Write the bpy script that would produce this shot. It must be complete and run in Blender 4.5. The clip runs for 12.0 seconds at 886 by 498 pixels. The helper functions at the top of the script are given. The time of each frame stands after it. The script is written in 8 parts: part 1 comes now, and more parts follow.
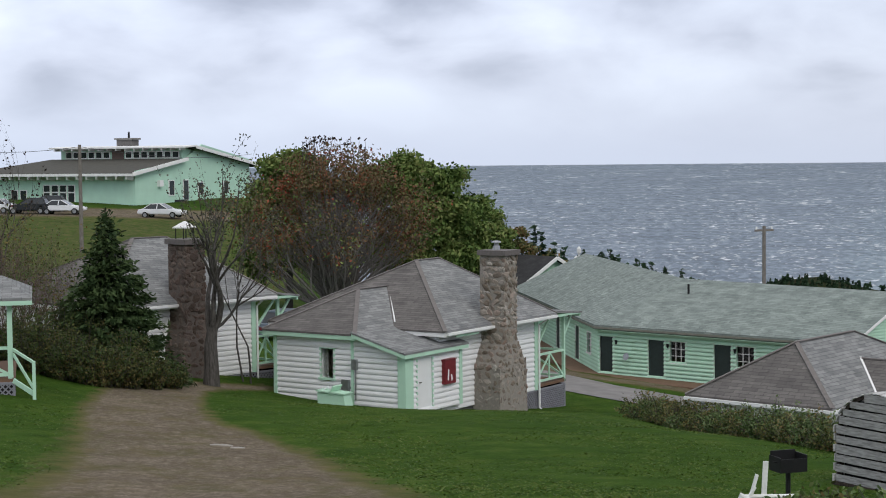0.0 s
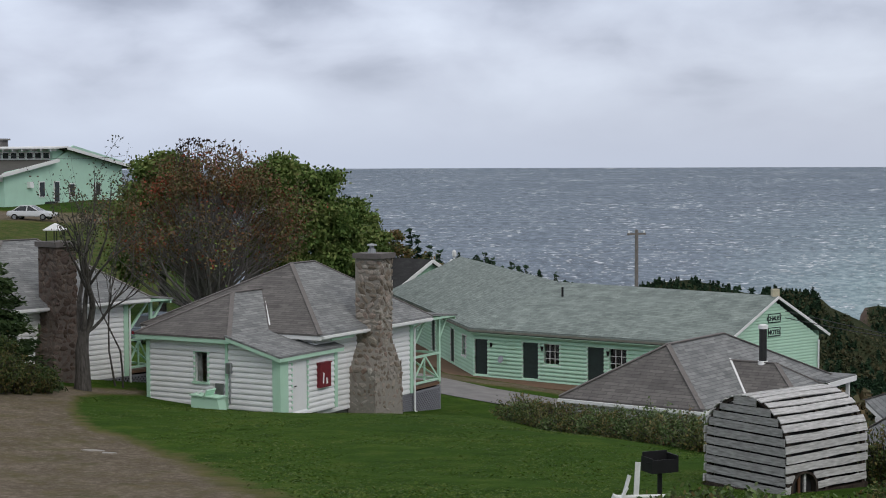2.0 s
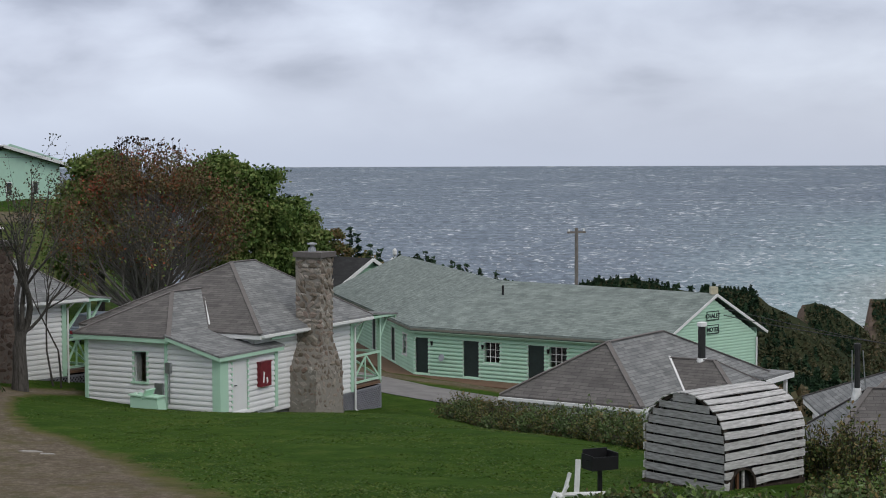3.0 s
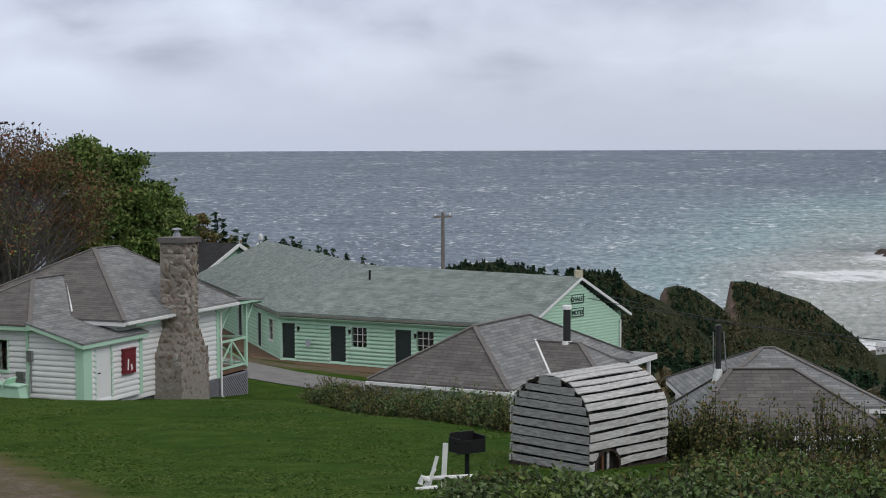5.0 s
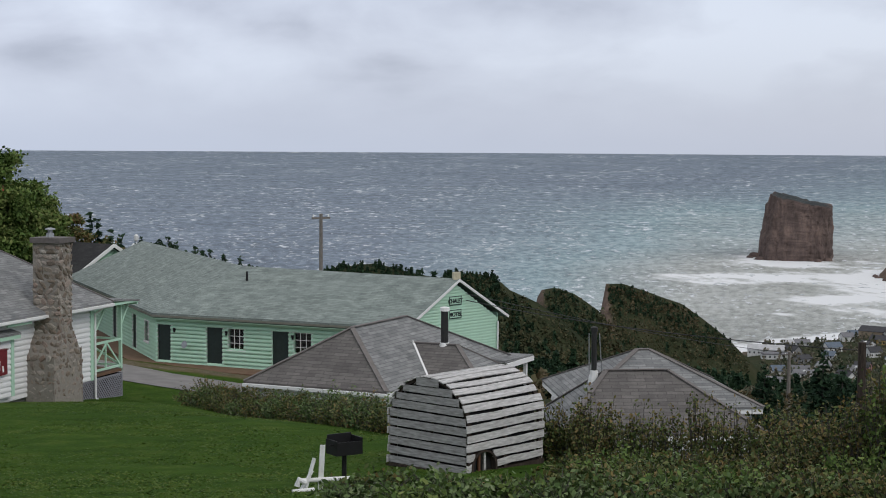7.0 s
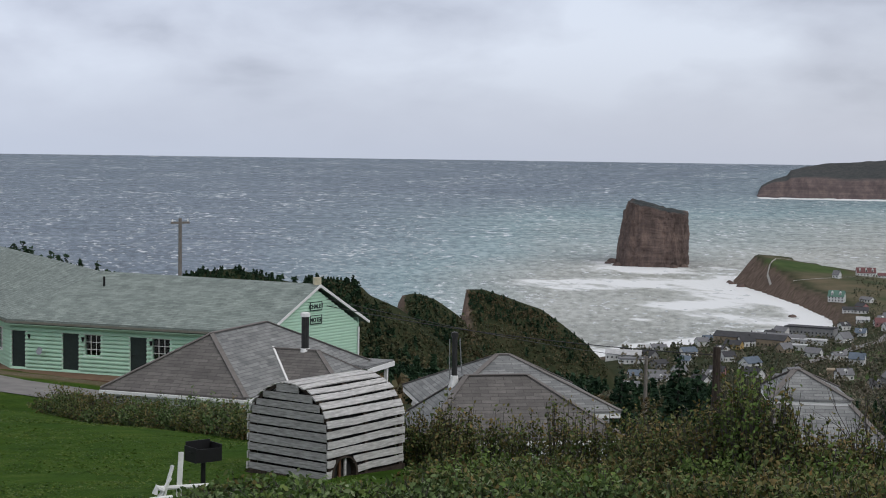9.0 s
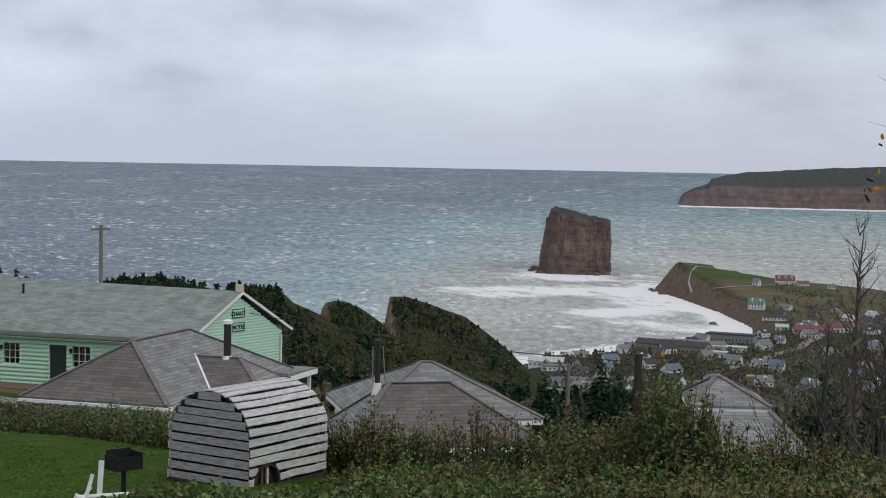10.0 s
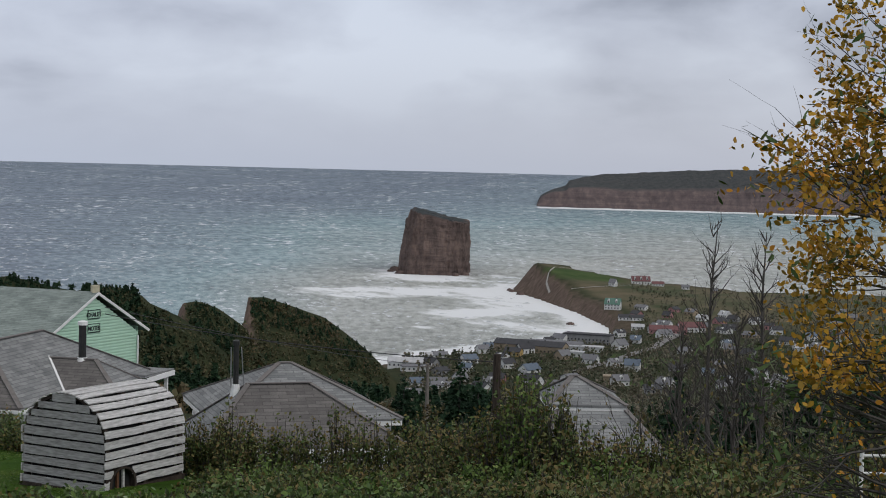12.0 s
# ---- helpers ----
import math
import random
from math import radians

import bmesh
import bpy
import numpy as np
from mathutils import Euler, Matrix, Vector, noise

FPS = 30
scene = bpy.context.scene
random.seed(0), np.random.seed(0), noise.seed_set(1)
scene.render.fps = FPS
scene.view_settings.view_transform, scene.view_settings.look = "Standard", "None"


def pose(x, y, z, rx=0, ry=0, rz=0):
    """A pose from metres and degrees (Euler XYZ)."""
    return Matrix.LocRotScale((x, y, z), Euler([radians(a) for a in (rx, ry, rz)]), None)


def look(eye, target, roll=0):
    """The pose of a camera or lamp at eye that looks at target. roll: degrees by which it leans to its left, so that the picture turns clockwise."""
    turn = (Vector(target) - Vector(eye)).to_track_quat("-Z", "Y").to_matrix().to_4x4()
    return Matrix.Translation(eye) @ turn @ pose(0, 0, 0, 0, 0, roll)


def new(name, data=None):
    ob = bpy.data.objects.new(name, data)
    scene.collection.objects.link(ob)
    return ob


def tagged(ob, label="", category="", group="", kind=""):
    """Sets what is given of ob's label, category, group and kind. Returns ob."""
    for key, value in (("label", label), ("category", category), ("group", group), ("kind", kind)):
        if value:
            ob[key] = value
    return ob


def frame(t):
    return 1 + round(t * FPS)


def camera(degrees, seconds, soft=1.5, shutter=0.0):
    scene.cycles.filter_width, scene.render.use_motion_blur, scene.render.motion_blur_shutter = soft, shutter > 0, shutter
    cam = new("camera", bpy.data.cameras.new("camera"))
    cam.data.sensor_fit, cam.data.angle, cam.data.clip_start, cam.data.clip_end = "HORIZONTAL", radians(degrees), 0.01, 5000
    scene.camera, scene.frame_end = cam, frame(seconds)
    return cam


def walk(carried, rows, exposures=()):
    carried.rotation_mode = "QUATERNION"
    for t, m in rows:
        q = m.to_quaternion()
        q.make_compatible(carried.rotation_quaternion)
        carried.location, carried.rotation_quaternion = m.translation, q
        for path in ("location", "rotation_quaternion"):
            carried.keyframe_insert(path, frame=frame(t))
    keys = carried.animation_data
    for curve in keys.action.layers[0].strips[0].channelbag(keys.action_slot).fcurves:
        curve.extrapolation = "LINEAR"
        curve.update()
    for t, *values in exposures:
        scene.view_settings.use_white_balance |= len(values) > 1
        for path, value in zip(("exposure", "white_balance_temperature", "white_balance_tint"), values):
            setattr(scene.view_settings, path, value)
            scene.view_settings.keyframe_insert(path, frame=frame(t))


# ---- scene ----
# ---- camera ----
cam = camera(30.26, 12.0, soft=1.0)
EYE = 160.0
# seconds, turn to the right, tilt, lean
ROWS = [
    (0.0, -0.000, -3.232, 0.531),
    (0.5, 1.072, -3.300, 0.399),
    (1.0, 2.056, -3.279, 0.381),
    (1.5, 3.166, -3.123, 0.323),
    (2.0, 4.358, -3.153, 0.208),
    (2.5, 5.278, -3.348, 0.171),
    (3.0, 6.441, -3.210, 0.198),
    (5.0, 11.108, -3.762, 0.178),
    (5.5, 11.890, -3.761, 0.068),
    (6.0, 12.972, -3.668, 0.020),
    (6.5, 13.976, -3.761, -0.089),
    (7.0, 15.374, -3.696, -0.361),
    (9.0, 20.238, -3.455, -0.817),
    (9.5, 21.586, -3.239, -0.989),
    (10.0, 22.916, -3.157, -1.079),
    (10.5, 24.358, -3.380, -1.222),
    (11.0, 26.099, -3.475, -1.481),
    (11.5, 27.077, -3.348, -1.488),
    (12.0, 27.831, -3.030, -1.450),
]
walk(cam, [(t, pose(0, 0, EYE, 0, 0, -turn) @ pose(0, 0, 0, 90 + tilt) @ pose(0, 0, 0, 0, 0, -lean)) for t, turn, tilt, lean in ROWS],
     exposures=[(0.0, 0.26), (1.0, 0.14), (2.0, 0.0), (5.5, 0.0), (9.5, 0.0), (11.0, -0.08), (12.0, -0.16)])

# ---- light: overcast day over the sea ----
world = bpy.data.worlds.new("overcast_sky")
scene.world = world
world.use_nodes = True
wt = world.node_tree
wt.nodes.clear()


def wn(kind, **values):
    n = wt.nodes.new(kind)
    for k, v in values.items():
        n.inputs[k.replace("_", " ")].default_value = v
    return n


w_out = wn("ShaderNodeOutputWorld")
w_bg = wn("ShaderNodeBackground", Strength=1.0)
w_sky = wn("ShaderNodeTexSky")
w_sky.sky_type = "NISHITA"
w_sky.sun_disc = False
w_sky.sun_elevation, w_sky.sun_rotation = radians(38), radians(60)
w_dim = wn("ShaderNodeVectorMath")
w_dim.operation = "SCALE"
w_dim.inputs["Scale"].default_value = 0.1
w_tc = wn("ShaderNodeTexCoord")
w_map = wn("ShaderNodeMapping")
w_map.inputs["Scale"].default_value = (1.0, 1.0, 2.3)
w_n1 = wn("ShaderNodeTexNoise", Scale=10.0, Detail=6.0, Roughness=0.47, Distortion=0.2)
w_n2 = wn("ShaderNodeTexNoise", Scale=2.6, Detail=3.0, Roughness=0.5)
w_mixn = wn("ShaderNodeMath")
w_mixn.operation = "MULTIPLY_ADD"
w_mixn.inputs[1].default_value = 0.55
w_half = wn("ShaderNodeMath")
w_half.operation = "MULTIPLY"
w_half.inputs[1].default_value = 0.45
w_ramp = wn("ShaderNodeValToRGB")
w_ramp.color_ramp.elements[0].position, w_ramp.color_ramp.elements[0].color = 0.36, (0.385, 0.425, 0.545, 1)
w_ramp.color_ramp.elements[1].position, w_ramp.color_ramp.elements[1].color = 0.60, (0.775, 0.845, 1.0, 1)
el = w_ramp.color_ramp.elements.new(0.46)
el.color = (0.59, 0.64, 0.785, 1)
w_sep = wn("ShaderNodeSeparateXYZ")
w_low = wn("ShaderNodeMapRange")
w_low.inputs["From Min"].default_value, w_low.inputs["From Max"].default_value = -0.01, 0.075
w_low.interpolation_type = "SMOOTHSTEP"
w_mixh = wn("ShaderNodeMix")
w_mixh.data_type = "RGBA"
w_mixh.inputs[6].default_value = (0.56, 0.63, 0.785, 1)
w_mixs = wn("ShaderNodeMix")
w_mixs.data_type = "RGBA"
w_mixs.inputs[0].default_value = 0.9
L = wt.links.new
L(w_tc.outputs["Generated"], w_map.inputs["Vector"])
L(w_map.outputs[0], w_n1.inputs["Vector"])
L(w_map.outputs[0], w_n2.inputs["Vector"])
L(w_n1.outputs[0], w_mixn.inputs[0])
L(w_n2.outputs[0], w_half.inputs[0])
L(w_half.outputs[0], w_mixn.inputs[2])
L(w_mixn.outputs[0], w_ramp.inputs[0])
L(w_tc.outputs["Generated"], w_sep.inputs[0])
L(w_sep.outputs["Z"], w_low.inputs["Value"])
L(w_low.outputs[0], w_mixh.inputs[0])
# the cloud cover thickens towards the east
w_east = wn("ShaderNodeMapRange")
w_east.inputs["From Min"].default_value, w_east.inputs["From Max"].default_value = -0.1, 0.6
w_east.inputs["To Min"].default_value, w_east.inputs["To Max"].default_value = 1.04, 0.86
w_thick = wn("ShaderNodeVectorMath")
w_thick.operation = "SCALE"
L(w_sep.outputs["X"], w_east.inputs["Value"])
L(w_mixh.outputs[2], w_thick.inputs[0])
L(w_east.outputs[0], w_thick.inputs["Scale"])
# whiter overhead, as an overcast sky is
w_high = wn("ShaderNodeMapRange")
w_high.inputs["From Min"].default_value, w_high.inputs["From Max"].default_value = 0.22, 0.6
w_over = wn("ShaderNodeMix")
w_over.data_type = "RGBA"
w_over.inputs[7].default_value = (0.755, 0.765, 0.785, 1)
L(w_sep.outputs["Z"], w_high.inputs["Value"])
L(w_high.outputs[0], w_over.inputs[0])
L(w_ramp.outputs[0], w_over.inputs[6])
L(w_over.outputs[2], w_mixh.inputs[7])
L(w_sky.outputs[0], w_dim.inputs[0])
L(w_dim.outputs[0], w_mixs.inputs[6])
L(w_thick.outputs[0], w_mixs.inputs[7])
L(w_mixs.outputs[2], w_bg.inputs["Color"])
L(w_bg.outputs[0], w_out.inputs["Surface"])

sun = new("sun", bpy.data.lights.new("sun", "SUN"))
sun.data.energy, sun.data.angle, sun.data.color = 0.9, radians(25), (1.0, 0.97, 0.93)
sun.matrix_world = look((0, 0, 400), (-60, 100, 300))


# ---- materials ----
class Mat:
    """A node material with short ways to add what it needs."""

    def __init__(self, name, rough=0.8, metal=0.0, spec=0.3):
        self.m = bpy.data.materials.new(name)
        self.m.use_nodes = True
        self.t = self.m.node_tree
        self.b = self.t.nodes["Principled BSDF"]
        self.b.inputs["Roughness"].default_value = rough
        self.b.inputs["Metallic"].default_value = metal
        self.b.inputs["Specular IOR Level"].default_value = spec

    def n(self, kind, **values):
        k = self.t.nodes.new(kind)
        for name, v in values.items():
            k.inputs[name.replace("_", " ")].default_value = v
        return k

    def link(self, a, b):
        self.t.links.new(a, b)

    def coord(self, which="Object", scale=(1, 1, 1)):
        c = self.n("ShaderNodeTexCoord")
        m = self.n("ShaderNodeMapping")
        m.inputs["Scale"].default_value = scale
        self.link(c.outputs[which], m.inputs[0])
        return m.outputs[0]

    def noise(self, vec, scale, detail=4.0, rough=0.55):
        k = self.n("ShaderNodeTexNoise", Scale=scale, Detail=detail, Roughness=rough)
        self.link(vec, k.inputs["Vector"])
        return k.outputs[0]

    def ramp(self, fac, *stops):
        k = self.n("ShaderNodeValToRGB")
        e = k.color_ramp.elements
        while len(e) < len(stops):
            e.new(0.5)
        for s, (p, c) in zip(e, stops):
            s.position, s.color = p, (*c, 1)
        self.link(fac, k.inputs[0])
        return k.outputs[0]

    def mix(self, fac, a, b, kind="MIX"):
        k = self.n("ShaderNodeMix")
        k.data_type, k.blend_type = "RGBA", kind
        for value, s in ((fac, k.inputs[0]), (a, k.inputs[6]), (b, k.inputs[7])):
            if isinstance(value, tuple):
                s.default_value = (*value, 1)
            elif isinstance(value, (int, float)):
                s.default_value = value
            else:
                self.link(value, s)
        return k.outputs[2]

    def color(self, out):
        self.link(out, self.b.inputs["Base Color"])
        return self

    def bump(self, height, strength=0.3, dist=0.02):
        k = self.n("ShaderNodeBump", Strength=strength, Distance=dist)
        self.link(height, k.inputs["Height"])
        self.link(k.outputs[0], self.b.inputs["Normal"])
        return self


def painted(name, rgb, dirt=(0.35, 0.33, 0.28), amount=0.3, rough=0.65, scale=3.0):
    """Weathered paint: slight blotches, a little grime streaking down, fine grain."""
    k = Mat(name, rough)
    v = k.coord("Object")
    big = k.noise(v, 0.7, 5)
    streak = k.noise(k.coord("Object", (scale, scale, 0.35)), 3.0, 5)
    a = k.ramp(big, (0.3, tuple(c * 0.93 for c in rgb)), (0.7, tuple(min(1, c * 1.04) for c in rgb)))
    s = k.ramp(streak, (0.55, (0, 0, 0)), (0.8, (amount, amount, amount)))
    k.color(k.mix(s, a, tuple(c * 0.75 + d * 0.25 for c, d in zip(rgb, dirt))))
    return k.bump(k.noise(v, 40, 3), 0.12, 0.01).m


def shingles(name, light, dark, moss=0.0):
    """Asphalt shingles in courses, each tab of its own tone, on metre-true surface coordinates."""
    k = Mat(name, 0.9, spec=0.2)
    v = k.coord("UV")
    even = tuple((a + b) / 2 for a, b in zip(light, dark))
    light, dark = (tuple(e + (c - e) * 0.85 for e, c in zip(even, t)) for t in (light, dark))
    br = k.n("ShaderNodeTexBrick", Scale=1.0)
    br.inputs["Color1"].default_value, br.inputs["Color2"].default_value = (*light, 1), (*dark, 1)
    br.inputs["Mortar"].default_value = (*(c * 0.72 for c in dark), 1)
    br.inputs["Mortar Size"].default_value, br.inputs["Mortar Smooth"].default_value = 0.013, 0.5
    br.inputs["Bias"].default_value = 0.0
    br.inputs["Brick Width"].default_value, br.inputs["Row Height"].default_value = 0.55, 0.145
    warp = k.n("ShaderNodeTexNoise", Scale=2.5, Detail=3.0)
    k.link(v, warp.inputs["Vector"])
    off = k.n("ShaderNodeVectorMath")
    off.operation = "MULTIPLY_ADD"
    off.inputs[1].default_value = (0.10, 0.07, 0)
    k.link(warp.outputs["Color"], off.inputs[0])
    k.link(v, off.inputs[2])
    k.link(off.outputs[0], br.inputs["Vector"])
    wear = k.noise(k.coord("UV", (0.6, 0.5, 1)), 2.2, 6, 0.65)
    w = k.ramp(wear, (0.3, (0.74, 0.74, 0.74)), (0.7, (1.2, 1.19, 1.17)))
    fine = k.noise(v, 30, 3)
    g = k.ramp(fine, (0.3, (0.85, 0.85, 0.85)), (0.7, (1.12, 1.12, 1.12)))
    k.color(k.mix(1.0, k.mix(1.0, br.outputs[0], w, "MULTIPLY"), g, "MULTIPLY"))
    return k.bump(br.outputs["Fac"], -0.6, 0.02).m


def plain(name, rgb, rough=0.6, metal=0.0, var=0.15, scale=6.0, spec=0.4):
    k = Mat(name, rough, metal, spec)
    v = k.coord("Object")
    f = k.noise(v, scale, 4)
    k.color(k.ramp(f, (0.3, tuple(c * (1 - var) for c in rgb)), (0.7, tuple(min(1, c * (1 + var)) for c in rgb))))
    return k.bump(k.noise(v, scale * 8, 3), 0.1, 0.01).m


def leafy(name, *tones, rough=0.6, patch=0.5):
    """Leaves: every leaf takes its own tone; wide patches turn the mix."""
    k = Mat(name, rough, spec=0.08)
    g = k.n("ShaderNodeNewGeometry")
    p = k.noise(k.coord("Object"), patch, 2)
    add = k.n("ShaderNodeMath")
    add.operation = "MULTIPLY_ADD"
    add.inputs[1].default_value = 0.55
    k.link(g.outputs["Random Per Island"], add.inputs[0])
    sub = k.n("ShaderNodeMath")
    sub.operation = "MULTIPLY_ADD"
    sub.inputs[1].default_value, sub.inputs[2].default_value = 1.5, -0.5
    k.link(p, sub.inputs[0])
    k.link(sub.outputs[0], add.inputs[2])
    n = len(tones)
    k.color(k.ramp(add.outputs[0], *[((i + 0.3) / n, t) for i, t in enumerate(tones)]))
    return k.m


def bark(name, a, b, grain=(6, 6, 1.2)):
    k = Mat(name, 0.9, spec=0.15)
    v = k.coord("Object", grain)
    f = k.noise(v, 3, 6)
    k.color(k.ramp(f, (0.3, a), (0.7, b)))
    return k.bump(f, 0.5, 0.03).m


def stone_mat(name, *tones):
    """Field stones: each stone has its own tone by its island, with lichen and grain."""
    k = Mat(name, 0.9, spec=0.2)
    g = k.n("ShaderNodeObjectInfo")
    n = len(tones)
    base = k.ramp(g.outputs["Random"], *[(i / max(1, n - 1), t) for i, t in enumerate(tones)])
    v = k.coord("Object")
    f = k.noise(v, 9, 6, 0.65)
    k.color(k.mix(1.0, base, k.ramp(f, (0.25, (0.6, 0.6, 0.6)), (0.75, (1.35, 1.33, 1.3))), "MULTIPLY"))
    return k.bump(f, 0.6, 0.04).m


WHITE = painted("white_paint", (0.80, 0.80, 0.80), amount=0.35)
MINT = painted("mint_paint", (0.47, 0.70, 0.565), amount=0.25)
MINT_PALE = painted("pale_mint_paint", (0.47, 0.70, 0.545), amount=0.25)
TRIM = painted("white_trim", (0.82, 0.82, 0.81), amount=0.2)
DOOR_DARK = plain("dark_green_door_paint", (0.022, 0.035, 0.033), 0.5)
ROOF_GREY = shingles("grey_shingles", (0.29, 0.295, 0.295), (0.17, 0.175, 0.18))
# Darker, browner copy of the grey: a slope's facing put into its colour
ROOF_BROWN_SIDE = shingles("brown_grey_side_shingles", (0.18, 0.168, 0.162), (0.118, 0.110, 0.107))
ROOF_GREEN = shingles("green_grey_shingles", (0.29, 0.335, 0.315), (0.19, 0.225, 0.215))
ROOF_DARK = shingles("dark_shingles", (0.05, 0.05, 0.052), (0.035, 0.035, 0.037))
HIP_CAP = plain("hip_cap", (0.165, 0.15, 0.143), 0.9)
GLASS = Mat("window_glass", 0.08, spec=0.5)
GLASS.b.inputs["Base Color"].default_value = (0.03, 0.035, 0.04, 1)
GLASS = GLASS.m
MORTAR = plain("mortar", (0.27, 0.245, 0.215), 0.95, scale=12)
MORTAR_DARK = plain("dark_mortar", (0.13, 0.105, 0.09), 0.95, scale=12)
STONE = stone_mat("field_stone", (0.15, 0.125, 0.10), (0.25, 0.205, 0.165), (0.36, 0.32, 0.275), (0.19, 0.155, 0.13), (0.44, 0.41, 0.37), (0.25, 0.18, 0.145))
STONE_RED = stone_mat("brown_field_stone", (0.075, 0.055, 0.045), (0.12, 0.085, 0.07), (0.16, 0.125, 0.105), (0.10, 0.075, 0.065))
METAL = plain("galvanised_metal", (0.35, 0.36, 0.37), 0.45, 0.8)
BLACK = plain("black_iron", (0.012, 0.012, 0.013), 0.55, 0.3)
RED = plain("red_paint", (0.16, 0.012, 0.018), 0.5)
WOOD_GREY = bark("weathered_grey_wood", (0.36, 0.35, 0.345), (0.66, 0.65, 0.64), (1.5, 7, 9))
# Grain turned for the end boards; the trap end's shade darkens this colour
WOOD_END_SHADED = bark("weathered_shaded_end_wood", (0.21, 0.205, 0.20), (0.43, 0.425, 0.42), (7, 1.5, 9))
WOOD_DARK = bark("dark_wood", (0.03, 0.024, 0.02), (0.07, 0.055, 0.045))
POLE_WOOD = bark("pole_wood", (0.14, 0.125, 0.11), (0.24, 0.22, 0.2))
BARK = bark("bark", (0.045, 0.04, 0.036), (0.12, 0.11, 0.10))
TWIG_RED = bark("reddish_twigs", (0.085, 0.058, 0.05), (0.17, 0.12, 0.105))
BARK_PALE = bark("pale_bark", (0.11, 0.10, 0.095), (0.24, 0.22, 0.21))
LEAF_GREEN = leafy("green_leaves", (0.05, 0.088, 0.024), (0.085, 0.14, 0.036), (0.125, 0.18, 0.05), (0.18, 0.21, 0.07))
LEAF_RUST = leafy("rust_leaves", (0.085, 0.10, 0.042), (0.115, 0.105, 0.052), (0.155, 0.08, 0.05), (0.11, 0.115, 0.05), (0.27, 0.07, 0.042))
LEAF_BUSH = leafy("bush_leaves", (0.035, 0.055, 0.02), (0.06, 0.095, 0.03), (0.095, 0.12, 0.04), (0.14, 0.12, 0.045), (0.2, 0.13, 0.05))
LEAF_DARK_BUSH = leafy("dark_bush_leaves", (0.024, 0.042, 0.014), (0.042, 0.07, 0.021), (0.07, 0.085, 0.028), (0.11, 0.085, 0.034))
LEAF_LOW = leafy("low_leaves", (0.05, 0.085, 0.03), (0.085, 0.135, 0.048), (0.125, 0.175, 0.07), (0.23, 0.27, 0.15))
LEAF_YELLOW = leafy("yellow_leaves", (0.15, 0.125, 0.03), (0.38, 0.21, 0.03), (0.52, 0.29, 0.035), (0.30, 0.19, 0.04), (0.58, 0.25, 0.03))
LEAF_SHRUB = leafy("shrub_leaves", (0.052, 0.075, 0.028), (0.085, 0.118, 0.042), (0.13, 0.14, 0.055), (0.18, 0.145, 0.062), (0.22, 0.14, 0.065))
NEEDLES = leafy("spruce_needles", (0.014, 0.03, 0.018), (0.024, 0.05, 0.027), (0.038, 0.07, 0.035))
NEEDLES_NEAR = leafy("young_spruce_needles", (0.022, 0.042, 0.017), (0.038, 0.064, 0.024), (0.06, 0.09, 0.034), patch=1.2)
SCRUB = leafy("scrub_leaves", (0.034, 0.045, 0.024), (0.056, 0.066, 0.032), (0.09, 0.083, 0.044), (0.13, 0.098, 0.056), patch=0.02)
# Paler and greyer than SCRUB: distance haze is put into the leaf colour
VILLAGE_SCRUB = leafy("hazed_grey_green_scrub", (0.048, 0.062, 0.041), (0.088, 0.10, 0.062), (0.135, 0.125, 0.085), (0.175, 0.15, 0.115), patch=0.02)
WHITE_PIPE = plain("white_plastic", (0.75, 0.75, 0.74), 0.4)


# ---- geometry helpers ----
def box(lo, hi):
    (a, b, c), (d, e, f) = lo, hi
    V = [(a, b, c), (d, b, c), (d, e, c), (a, e, c), (a, b, f), (d, b, f), (d, e, f), (a, e, f)]
    return V, [(3, 2, 1, 0), (4, 5, 6, 7), (0, 1, 5, 4), (1, 2, 6, 5), (2, 3, 7, 6), (3, 0, 4, 7)]


def join(*geos):
    V, F = [], []
    for v, f in geos:
        k = len(V)
        V += [tuple(p) for p in v]
        F += [tuple(i + k for i in q) for q in f]
    return V, F


def moved(geo, m):
    return [tuple(m @ Vector(p)) for p in geo[0]], geo[1]


def prism(poly, lo, hi, axis=1):
    """A polygon of two coordinates pushed along an axis (0 x, 1 y, 2 z)."""
    def p3(p, h):
        q = list(p)
        q.insert(axis, h)
        return tuple(q)
    n = len(poly)
    V = [p3(p, lo) for p in poly] + [p3(p, hi) for p in poly]
    F = [tuple(range(n)), tuple(range(2 * n - 1, n - 1, -1))] + [(i, i + n, (i + 1) % n + n, (i + 1) % n) for i in range(n)]
    return V, F


def beam(p, q, w=0.1, h=None):
    """A square bar between two points."""
    p, q = Vector(p), Vector(q)
    d = (q - p).normalized()
    side = d.cross(Vector((0, 0, 1)))
    side = side.normalized() if side.length > 1e-4 else Vector((1, 0, 0))
    up = side.cross(d)
    s, u = side * w / 2, up * (h or w) / 2
    V = [tuple(e + a * s + b * u) for e in (p, q) for a, b in ((-1, -1), (1, -1), (1, 1), (-1, 1))]
    return V, [(0, 1, 2, 3), (7, 6, 5, 4), (0, 4, 5, 1), (1, 5, 6, 2), (2, 6, 7, 3), (3, 7, 4, 0)]


